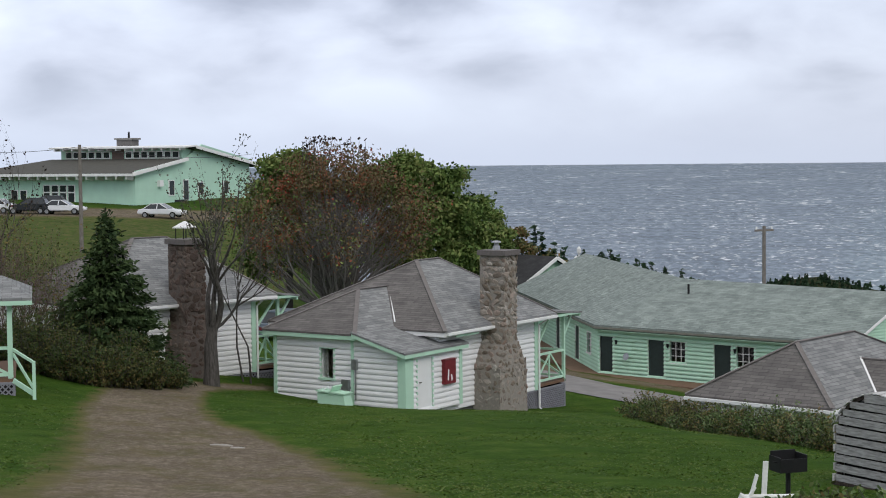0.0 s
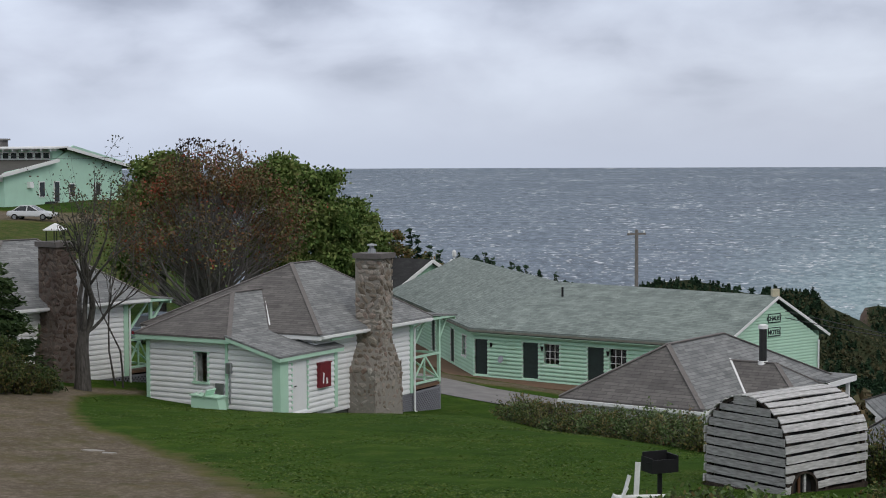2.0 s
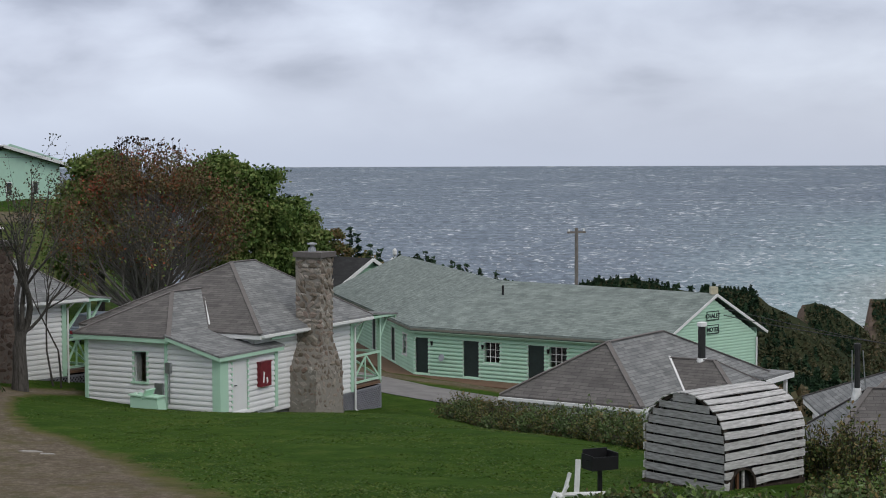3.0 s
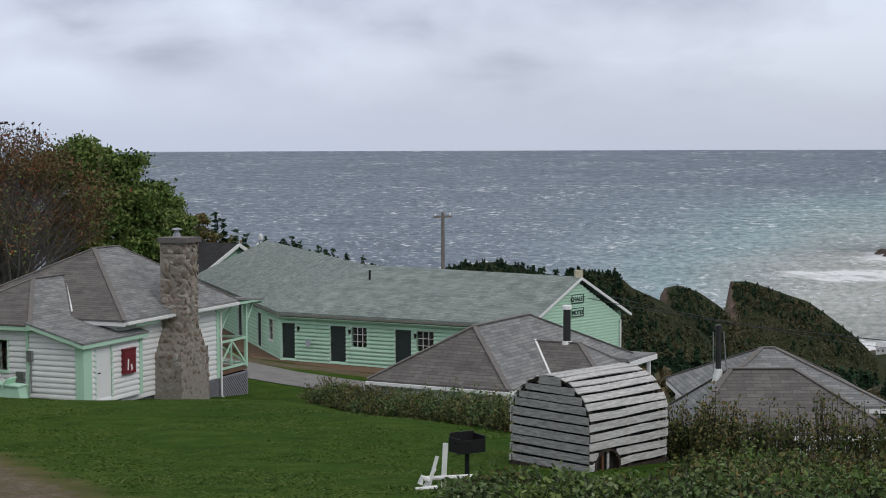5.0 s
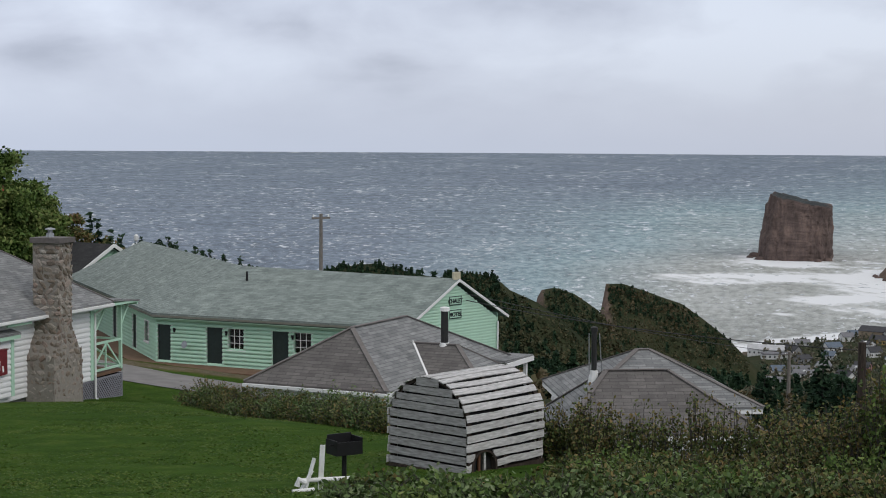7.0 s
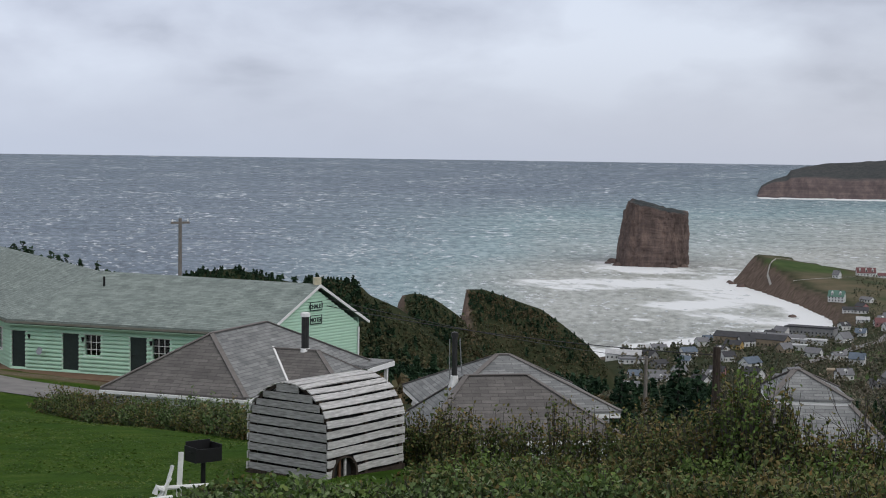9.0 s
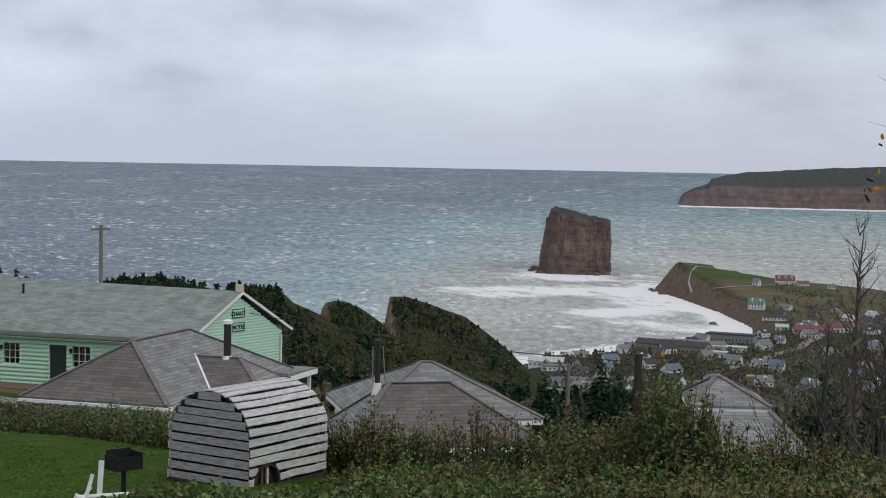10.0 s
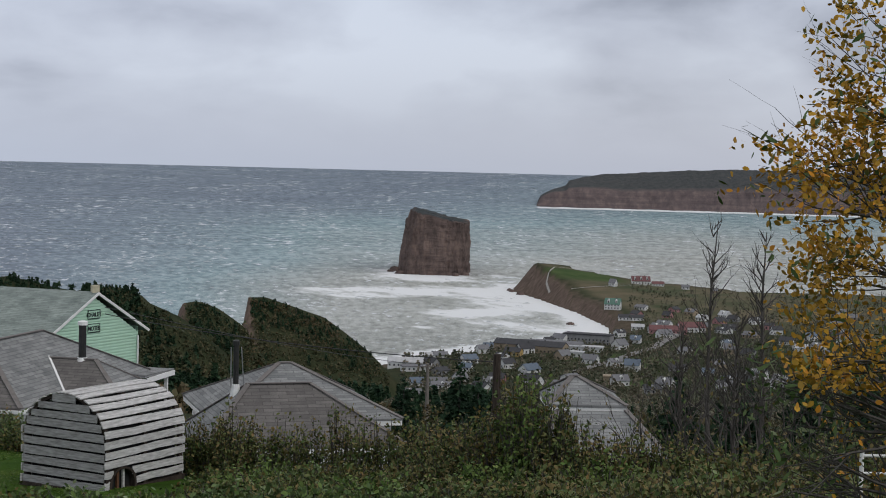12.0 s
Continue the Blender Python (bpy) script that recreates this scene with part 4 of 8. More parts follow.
def gutter(parent, p, q, mat=TRIM):
    p, q = Vector(p), Vector(q)
    return part("gutter", beam(p, q, 0.11, 0.1), mat, parent)


def stone_chimney(parent, x, y, z0, half, deep, body_h, stone, rng, cap_z, mortar=MORTAR):
    """A rubble chimney against a wall that faces minus y: wide foot, sloping shoulders, square shaft and slab; a stone for each stone."""
    zs, zt = z0 + body_h, z0 + body_h + 0.95
    yb = y + 0.05

    def ring(hw, dp, z):
        return [(x - hw, y - dp, z), (x + hw, y - dp, z), (x + hw, yb, z), (x - hw, yb, z)]
    V = ring(half * 1.04, deep * 1.03, z0) + ring(half, deep, zs) + ring(0.46, 1.1, zt) + ring(0.45, 1.08, cap_z)
    F = [(3, 2, 1, 0), (12, 13, 14, 15)]
    for k in (0, 4, 8):
        F += [(k + i, k + (i + 1) % 4, k + 4 + (i + 1) % 4, k + 4 + i) for i in range(4)]
    c = part("chimney", (V, F), mortar, parent, "rough field-stone chimney with wide shouldered foot")
    shapes = []
    for s in range(9):
        bm = bmesh.new()
        bmesh.ops.create_icosphere(bm, subdivisions=1, radius=1.0)
        for v in bm.verts:
            v.co *= 1 + 0.55 * noise.noise(v.co * 1.4 + Vector((s * 7, 0, 0)))
            v.co.y = max(-0.55, min(0.55, v.co.y))
        me = bpy.data.meshes.new("stone")
        bm.to_mesh(me)
        bm.free()
        me.materials.append(stone)
        shapes.append(me)

    def size(z):
        if z < zs:
            return half, deep
        f = min(1.0, (z - zs) / 0.95)
        return half + (0.46 - half) * f, deep + (1.1 - deep) * f
    for side in (0, 1, 2):
        z = z0 - 0.05
        while z < cap_z - 0.12:
            row = rng.uniform(0.13, 0.32)
            hw, dp = size(z + row / 2)
            w = 2 * hw if side == 0 else dp
            p = -w / 2 + rng.uniform(-0.06, 0.02)
            lean = 22 if zs - 0.1 < z < zt - 0.1 and side else 0
            while p < w / 2 - 0.05:
                s = min(rng.uniform(0.10, 0.52), w / 2 - p + 0.05)
                if side == 0:
                    m = pose(x + p + s / 2, y - dp + 0.015, z + row / 2 + rng.uniform(-0.05, 0.05))
                elif side == 1:
                    m = pose(x - hw + 0.015, y - dp / 2 - p - s / 2, z + row / 2, 0, lean, -90)
                else:
                    m = pose(x + hw - 0.015, y - dp / 2 + p + s / 2, z + row / 2, 0, -lean, 90)
                o = part("stone", shapes[rng.randrange(9)], stone, c)
                o.matrix_basis = m @ pose(0, 0, 0, rng.uniform(-12, 12), rng.uniform(-50, 50), rng.uniform(-12, 12)) @ Matrix.Diagonal((s * rng.uniform(0.4, 0.6), rng.uniform(0.045, 0.10), row * rng.uniform(0.42, 0.62), 1))
                p += s * rng.uniform(0.85, 1.05)
            z += row * 0.92
    part("chimney_cap", box((x - 0.58, y - 1.22, cap_z), (x + 0.58, y + 0.1, cap_z + 0.2)), plain("dark_slab", (0.14, 0.125, 0.12), 0.9), c, "dark weathered slab")
    return c


def cowl(parent, x, y, z, hood="dome"):
    if hood == "dome":
        g = join(tube([(x, y, z), (x, y, z + 0.16)], [0.16, 0.14], 10), tube([(x, y, z + 0.16), (x, y, z + 0.30)], [0.09, 0.09], 8), tube([(x, y, z + 0.29), (x, y, z + 0.33), (x, y, z + 0.37)], [0.2, 0.19, 0.06], 10))
        return part("chimney_cowl", g, METAL, parent, "small round metal cowl")
    c = part("chimney_hood", tube([(x, y, z + 0.42), (x, y, z + 0.46), (x, y, z + 0.70)], [0.50, 0.50, 0.03], 4), WHITE, parent, "white pyramid rain hood")
    for a, b in ((-0.25, -0.25), (0.25, -0.25), (0.25, 0.25), (-0.25, 0.25)):
        part("hood_leg", beam((x + a, y + b, z - 0.02), (x + a, y + b, z + 0.45), 0.03), BLACK, c)
    return c


def lattice(parent, p0, p1, z0, z1):
    """Crossed slats in a frame."""
    L = math.dist(p0, p1)
    m = turned(p0, p1)
    k = part("lattice", join(box((0, -0.03, z1 - 0.07), (L, 0.03, z1)), box((0, -0.03, z0), (0.07, 0.03, z1 - 0.07)), box((L - 0.07, -0.03, z0), (L, 0.03, z1 - 0.07))), LATTICE, parent, "grey diagonal wooden lattice", at=m)
    H, step = z1 - z0, 0.17
    for s, yy in ((1, -0.018), (-1, 0.002)):
        a = -H
        while a < L:
            u0, u1 = max(a, 0.0), min(a + H, L)
            if u1 - u0 > 0.08:
                za, zb = u0 - a, u1 - a
                if s < 0:
                    za, zb = H - za, H - zb
                part("slat", beam((u0, yy, z0 + za), (u1, yy, z0 + zb), 0.016, 0.04), LATTICE, k)
            a += step
    # near-black sheet in place of the shade under the floor
    part("skirt_back", box((0, 0.06, z0), (L, 0.09, z1)), DARK, k)
    return k


def railing(parent, p0, p1, z0, z1, mat):
    """A rail panel with crossed braces."""
    L = math.dist(p0, p1)
    r = part("railing", box((0, -0.05, z1 - 0.09), (L, 0.05, z1)), mat, parent, at=turned(p0, p1))
    part("bottom_rail", box((0, -0.04, z0), (L, 0.04, z0 + 0.09)), mat, r)
    part("brace", beam((0.03, -0.02, z0 + 0.08), (L / 2, -0.02, z1 - 0.08), 0.04, 0.08), mat, r)
    part("brace", beam((L / 2, -0.02, z1 - 0.08), (L - 0.03, -0.02, z0 + 0.08), 0.04, 0.08), mat, r)
    part("brace", beam((L / 2, 0.022, z0 + 0.08), (L / 2, 0.022, z1 - 0.08), 0.06, 0.06), mat, r)
    return r


# ---- white cottages with stone chimneys ----
def cottage(m, label, stone, wing=True, hood="dome", seed=1, chim_z=5.44, ground=-1.3):
    rng = random.Random(seed)
    c = thing("cottage", m, label, "cottage", "white cottages on the lawn")
    W, M4 = WHITE, (ROOF_GREY, ROOF_GREY, ROOF_GREY, ROOF_BROWN_SIDE)
    # main room
    x0, x1, y0, y1, top = 2.6, 9.82, 0.25, 8.0, 2.62
    part("foundation", box((x0 + 0.1, y0 + 0.1, ground), (x1 - 0.1, y1 - 0.1, -0.5)), FOUND, c)
    part("floor_slab", box((x0 + 0.16, y0 + 0.16, -0.5), (x1 - 0.16, y1 - 0.16, -0.42)), DECK, c)
    wall(c, (x0, y0), (x1, y0), -0.5, top, W)
    wall(c, (x1, y0), (x1, y1), -0.5, top, MINT_PALE, openings=[(0.7, 1.3, 0.7, 1.9), (1.75, 2.6, -0.3, 1.75)])
    window(c, (x1, y0), (x1, y1), 0.7, 1.3, 0.7, 1.9, MINT_PALE)
    door(c, (x1, y0), (x1, y1), 1.75, 2.6, -0.3, 1.75, DOOR_DARK, MINT_PALE)
    wall(c, (x1, y1), (x0, y1), -0.5, top, W)
    wall(c, (x0, y1), (x0, y0), -0.5, top, W)
    part("corner_board", box((x1 - 0.12, y0 - 0.1, -0.5), (x1 + 0.1, y0 + 0.12, top)), MINT_PALE, c)
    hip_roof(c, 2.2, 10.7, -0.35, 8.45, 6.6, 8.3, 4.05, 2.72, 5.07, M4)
    gutter(c, (2.3, -0.40, 2.6), (10.6, -0.40, 2.6))
    stone_chimney(c, 6.05, 0.2, -1.0, 1.0 if wing else 0.72, 1.2, 2.05, stone, rng, chim_z, MORTAR if wing else MORTAR_DARK)
    cowl(c, 6.05, -0.25, chim_z + 0.2, hood)
    # porch
    px = 12.35 if wing else 11.25
    part("porch_floor", box((x1 + 0.02, 0.2, -0.42), (px, 4.4, -0.3)), DECK, c, "brown porch floor")
    p = [(10.55, -0.22, 2.80), (px + 0.75, -0.22, 2.60), (px + 0.75, 4.6, 2.60), (10.55, 4.6, 2.80)]
    part("porch_roof", slab(p, 0.08), ROOF_GREY, c)
    part("fascia", join(box((10.6, -0.2, 2.50), (px + 0.73, -0.14, 2.60)), box((px + 0.65, -0.14, 2.38), (px + 0.73, 4.55, 2.52))), MINT_PALE, c)
    for y in (0.26, 4.3):
        part("porch_post", box((px - 0.13, y - 0.06, -0.42), (px - 0.01, y + 0.06, 2.5)), MINT_PALE, c)
    part("bracket", beam((px - 0.07, 0.26, 1.55), (px + 0.6, 0.26, 2.45), 0.09), MINT_PALE, c)
    part("bracket", beam((9.95, 0.22, 1.3), (11.0, 0.22, 2.48), 0.08), MINT_PALE, c)
    railing(c, (9.9, 0.25), (px - 0.13, 0.25), -0.22, 1.0, MINT_PALE)
    railing(c, (px - 0.07, 0.32), (px - 0.07, 4.25), -0.22, 1.0, MINT_PALE)
    lattice(c, (8.3, 0.24), (px, 0.24), ground - 0.5, -0.5)
    lattice(c, (px + 0.01, 0.24), (px + 0.01, 4.4), ground - 0.5, -0.5)
    part("downpipe", tube([(9.9, -0.38, 2.55), (9.95, 0.1, 2.25), (9.95, 0.1, -1.25), (10.05, -0.2, -1.5)], [0.045] * 4, 8), TRIM, c, "white downpipe")
    if wing:
        # low room and lean-to
        wall(c, (0, 6.18), (0, 2.40), -0.15, top, W, openings=[(2.30, 2.88, 0.95, 2.08)])
        window(c, (0, 6.18), (0, 2.40), 2.30, 2.88, 0.95, 2.08, MINT_PALE)
        wall(c, (0, 2.36), (0, 0), -0.2, 2.62, W, slope=2.02)
        wall(c, (0, 0), (3.66, 0), -0.25, 2.02, W, openings=[(0.75, 1.72, -0.1, 1.9)])
        door(c, (0, 0), (3.66, 0), 0.75, 1.72, -0.1, 1.9, WHITE, MINT_PALE)
        wall(c, (3.66, 0), (3.66, 2.0), -0.3, 2.0, W)
        wall(c, (2.6, 6.18), (0, 6.18), -0.15, top, W)
        part("foundation", box((0.1, 0.1, ground), (2.6, 6.1, -0.2)), FOUND, c)
        for lo, hi in (((-0.1, -0.1, -0.25), (0.20, 0.02, 2.05)), ((-0.1, 0.02, -0.25), (0.02, 0.26, 2.05)), ((-0.095, 2.32, -0.2), (0.02, 2.44, 2.62)), ((-0.095, 6.08, -0.15), (0.05, 6.24, 2.62)), ((3.56, -0.095, -0.25), (3.75, 0.05, 2.02)), ((0.20, -0.095, -0.2), (0.42, 0.0, 2.02))):
            part("corner_board", box(lo, hi), MINT_PALE, c)
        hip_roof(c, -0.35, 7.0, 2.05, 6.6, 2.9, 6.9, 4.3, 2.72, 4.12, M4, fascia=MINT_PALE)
        part("lean_to_roof", slab([(-0.38, -0.28, 2.14), (3.95, -0.28, 2.14), (3.95, 2.25, 2.82), (-0.38, 2.25, 2.82)], 0.07), ROOF_GREY, c)
        part("fascia", join(prism([(-0.26, 1.93), (-0.26, 2.07), (2.2, 2.74), (2.2, 2.60)], -0.37, -0.33, 0), box((-0.37, -0.27, 1.93), (3.93, -0.23, 2.07))), MINT_PALE, c)
        part("flashing", beam((5.0, 4.3, 4.17), (2.6, 2.3, 2.92), 0.055, 0.05), TRIM, c, "white metal flashing")
        part("bargeboard", box((3.0, -0.33, 2.42), (4.6, -0.26, 2.62)), MINT_PALE, c)
        part("meter_box", join(box((-0.2, 2.12, 1.35), (-0.05, 2.34, 1.75)), tube([(-0.12, 2.2, 0.2), (-0.12, 2.2, 1.36)], [0.03, 0.03], 6), box((-0.18, 2.5, 0.35), (-0.05, 2.85, 0.95))), METAL, c, "grey electric meter box and conduit")
        b = part("wall_cabinet", box((2.36, -0.22, 0.66), (3.10, -0.05, 1.58)), RED, c, "dark red wall cabinet with white marks")
        part("mark", join(prism([(2.52, 0.82), (2.60, 0.80), (2.64, 1.2), (2.56, 1.24)], -0.226, -0.221, 1), prism([(2.78, 0.76), (2.88, 0.80), (2.84, 1.0), (2.74, 1.02)], -0.226, -0.221, 1)), TRIM, b)
        part("cabinet_lid", box((2.33, -0.25, 1.58), (3.13, -0.05, 1.62)), RED, b)
    return c


cottage(pose(-1.46, 60.48, 150.62, 0, 0, 56), "white log-sided cottage with mint trim, grey hipped roof and field-stone chimney", STONE)
_m = pose(-7.91, 67.54, 151.36, 0, 0, 46) @ Matrix.Translation((-9.82, -0.25, 0.3))
cottage(_m, "white log-sided cottage with brown stone chimney and white hood", STONE_RED, wing=False, hood="pyramid", seed=5, chim_z=5.0, ground=-0.9)


def low_cottage(m, label, ridge, ends, wall_h, bump=None, seed=0):
    """A cottage on lower ground: white walls under a hipped shingle roof with a porch roof and a hipped lean-to."""
    X1, Y1, rise = ends
    c = thing("cottage", m, label, "cottage", "white cottages on the lawn")
    M4 = (ROOF_GREY, ROOF_GREY, ROOF_GREY, ROOF_BROWN_SIDE)
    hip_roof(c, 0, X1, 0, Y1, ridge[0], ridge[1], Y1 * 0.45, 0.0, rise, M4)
    o = 0.38
    wall(c, (o, Y1 - o), (o, o), -wall_h, -0.18, WHITE, openings=[(1.35, 1.95, -0.95, -0.42), (2.7, 3.2, -0.95, -0.42)])
    for a, b in ((1.35, 1.95), (2.7, 3.2)):
        window(c, (o, Y1 - o), (o, o), a, b, -0.95, -0.42, TRIM, (2, 1))
    wall(c, (o, o), (X1 - o, o), -wall_h, -0.18, WHITE)
    wall(c, (X1 - o, o), (X1 - o, Y1 - o), -wall_h, -0.18, WHITE)
    wall(c, (X1 - o, Y1 - o), (o, Y1 - o), -wall_h, -0.18, WHITE)
    gutter(c, (-0.04, 0.0, -0.12), (-0.04, Y1, -0.12))
    gutter(c, (0, -0.04, -0.12), (bump[0] if bump else X1, -0.04, -0.12))
    part("downpipe", tube([(-0.02, Y1 - 0.1, -0.2), (o - 0.08, Y1 - o, -0.5), (o - 0.08, Y1 - o, -wall_h)], [0.045] * 3, 8), TRIM, c, "white downpipe")
    if bump:
        bx0, bx1, by, bz = bump
        mid = (bx0 + bx1) / 2
        top = bz
        P, Q = (mid, by + (bx1 - bx0) / 2, top), (mid, Y1 * 0.45 * top / rise, top)
        a, b = (bx0, by, -0.02), (bx1, by, -0.02)
        part("roof_slope", slab([(bx0, 0.02, 0.0), a, P, Q], 0.07), ROOF_BROWN_SIDE, c)
        part("roof_slope", slab([a, b, P], 0.07), ROOF_GREY, c)
        part("roof_slope", slab([b, (bx1, 0.02, 0.0), Q, P], 0.07), ROOF_GREY, c)
        part("flashing", beam((bx0, 0.03, 0.04), tuple(Vector(Q) + Vector((0, 0, 0.03))), 0.07, 0.03), TRIM, c, "white metal flashing")
        for e, f in ((a, P), (b, P), (P, Q)):
            part("ridge_cap", beam(e, f, 0.16, 0.04), HIP_CAP, c)
        wall(c, (bx0 + 0.3, 0.3), (bx0 + 0.3, by + 0.3), -wall_h, -0.2, WHITE)
        wall(c, (bx0 + 0.3, by + 0.3), (bx1 - 0.3, by + 0.3), -wall_h, -0.2, WHITE)
        part("fascia", join(box((bx0 + 0.01, by, -0.24), (bx0 + 0.05, 0.0, -0.095)), box((bx0 + 0.05, by + 0.01, -0.24), (bx1, by + 0.05, -0.095))), TRIM, c)
    return c


def stove_pipe(parent, x, y, z, h, r=0.13, cap=True, shine=METAL):
    s = part("stove_pipe", tube([(x, y, z - 0.4), (x, y, z + h)], [r, r], 10), shine, parent, "metal stove pipe on the roof")
    part("pipe_flashing", tube([(x, y, z - 0.25), (x, y, z + 0.12)], [r * 2.2, r * 1.25], 10), WHITE_PIPE, s, "white pipe flashing")
    part("pipe_cap", tube([(x, y, z + h - 0.12), (x, y, z + h), (x, y, z + h + 0.03)], [r * 1.3, r * 1.3, r * 0.6], 10), shine if not cap else TRIM, s)
    return s


PIPE_DARK = plain("sooty_metal", (0.05, 0.05, 0.05), 0.5, 0.6)
c3 = low_cottage(pose(12.0, 50.3, 152.1, 0, 0, 50), "white cottage with weathered grey hipped roof below the lawn", (2.15, 6.3), (10.3, 5.3, 1.72), 2.6, bump=(3.2, 6.4, -1.9, 1.0))
stove_pipe(c3, 4.85, 0.2, 0.92, 1.33, 0.13, shine=PIPE_DARK)
part("porch_roof", slab([(8.6, -0.5, 0.0), (11.2, -0.6, -0.05), (11.2, 4.2, -0.05), (8.6, 4.2, 0.35)], 0.1), ROOF_GREY, c3)
part("fascia", join(box((8.6, -0.62, -0.28), (11.22, -0.57, -0.1)), box((11.17, -0.57, -0.3), (11.22, 4.2, -0.15))), TRIM, c3)
for _x, _y in ((10.9, -0.4), (10.9, 3.9)):
    part("porch_post", box((_x - 0.06, _y - 0.06, -2.6), (_x + 0.06, _y + 0.06, -0.2)), WHITE, c3)


# ---- long mint motel ----
def motel():
    """Two wings under one long roof, bent where they meet; a door and a window for each room."""
    z0, ze, zr = 148.35, 151.08, 153.2
    m = thing("motel", pose(0, 0, 0), "long mint-green log-sided motel with grey-green shingle roof", "motel")
    F = [(4.6, 110.1), (7.93, 86.04), (19.25, 76.6)]
    B = [(14.6, 117.3), (17.9, 93.2), (25.9, 81.2)]
    R = [(9.85, 113.5), (13.2, 89.4), (22.6, 79.0)]

    def inset(p, q, d=0.45):
        v = (Vector(q) - Vector(p)).normalized()
        n = Vector((-v.y, v.x))
        return tuple(Vector(p) + n * d), tuple(Vector(q) + n * d)
    # right wing
    a, b = inset(F[1], F[2])
    b = tuple(Vector(b) - (Vector(b) - Vector(a)).normalized() * 0.18)
    L = math.dist(a, b)
    ops, kinds = [], []
    for at_, w, k in ((0.12, 0.80, "d"), (3.13, 0.95, "d"), (4.43, 0.92, "w"), (7.03, 0.95, "d"), (8.28, 1.0, "w"), (10.88, 0.95, "d"), (12.08, 0.95, "w")):
        if at_ + w < L - 0.3:
            ops.append((at_, at_ + w, z0 + 0.18, z0 + 2.15) if k == "d" else (at_, at_ + w, z0 + 0.98, z0 + 2.08))
            kinds.append(k)
    wall(m, a, b, z0 + 0.05, ze - 0.1, MINT_PALE, openings=ops, proud=0.12)
    for (s, e, lo, hi), k in zip(ops, kinds):
        if k == "d":
            door(m, a, b, s, e, lo, hi, DOOR_DARK, TRIM)
        else:
            window(m, a, b, s, e, lo, hi, TRIM, (3, 3), drawn=False)
        fr = turned(a, b)
        if k == "d":
            lamp = part("wall_lamp", join(tube([(e + 0.25, -0.12, lo + 1.55), (e + 0.25, -0.12, lo + 1.78)], [0.05, 0.085], 8), box((e + 0.22, -0.12, lo + 1.72), (e + 0.28, 0.0, lo + 1.78))), BLACK, m, "black wall lantern", at=fr)
    part("satellite_dish", tube([(1.92, -0.20, z0 + 1.12), (1.9, -0.32, z0 + 1.15)], [0.06, 0.2], 12), METAL, m, "grey dish on the wall", at=turned(a, b))
    part("conduit", tube([(2.15, -0.07, z0 + 0.1), (2.15, -0.07, ze - 0.4)], [0.03, 0.03], 6), MINT_PALE, m, at=turned(a, b))
    # left wing
    c, d = inset(F[0], F[1])
    L2 = math.dist(c, d)
    ops2 = [(L2 - 11.2, L2 - 10.3, z0 + 0.2, z0 + 2.12), (L2 - 5.9, L2 - 5.0, z0 + 0.2, z0 + 2.12), (L2 - 2.9, L2 - 1.95, z0 + 0.95, z0 + 2.05)]
    wall(m, c, a, z0 + 0.05, ze - 0.1, MINT_PALE, openings=ops2)
    door(m, c, a, *ops2[0], DOOR_DARK, TRIM)
    door(m, c, a, *ops2[1], DOOR_DARK, TRIM)
    window(m, c, a, *ops2[2], TRIM, (2, 3), drawn=False)
    # far walls and gable
    g0, g1 = b, tuple(Vector(B[2]) + (Vector(F[2]) - Vector(B[2])).normalized() * 0.45 - Vector((0.55, -0.35)) * 0.5)
    wall(m, g0, g1, z0 - 1.6, ze - 0.12, MINT_PALE, course=0.15, proud=0.045)
    fr, GL = turned(g0, g1), math.dist(g0, g1)
    w = part("gable_wall", prism([(0, ze - 0.12), (GL, ze - 0.12), (GL * 0.5, zr - 0.2)], 0, 0.16, 1), MINT_PALE, m, at=fr)
    z = ze - 0.12
    while z < zr - 0.35:
        k = (z + 0.1 - ze + 0.12) / (zr - ze - 0.08)
        part("siding_board", board_mesh(GL * (1 - k), MINT_PALE, 0.15, 0.045), MINT_PALE, w, at=pose(GL * k / 2, 0, z))
        z += 0.15
    wall(m, g1, (17.5, 92.6), z0 - 1.6, ze - 0.12, MINT_PALE, course=0.41)
    wall(m, (17.5, 92.6), (14.2, 116.6), z0 - 1.6, ze - 0.12, MINT_PALE, course=0.41)
    wall(m, (14.2, 116.6), c, z0 - 0.4, ze - 0.12, MINT_PALE, course=0.41)
    # roof
    P3 = lambda p, zz: (p[0], p[1], zz)
    for i in (0, 1):
        part("roof_slope", slab([P3(F[i], ze), P3(F[i + 1], ze), P3(R[i + 1], zr), P3(R[i], zr)], 0.1), ROOF_GREEN, m)
        part("roof_slope", slab([P3(R[i], zr), P3(R[i + 1], zr), P3(B[i + 1], ze), P3(B[i], ze)], 0.1), ROOF_GREEN, m)
        part("fascia", beam(P3(F[i], ze - 0.15), P3(F[i + 1], ze - 0.15), 0.04, 0.11), plain("weathered_eave", (0.2, 0.2, 0.165), 0.9), m, "weathered grey eave board")
        k1 = 0.95 if i else 1.0
        part("ceiling_board", slab([P3(F[i], ze - 0.26), P3(Vector(F[i]).lerp(Vector(F[i + 1]), k1), ze - 0.26), P3(Vector(B[i]).lerp(Vector(B[i + 1]), k1), ze - 0.26), P3(B[i], ze - 0.26)], 0.03), MINT_PALE, m)
    part("bargeboard", beam(P3(F[2], ze - 0.08), P3(R[2], zr - 0.08), 0.06, 0.13), TRIM, m)
    part("bargeboard", beam(P3(R[2], zr - 0.08), P3(B[2], ze - 0.08), 0.06, 0.13), TRIM, m)
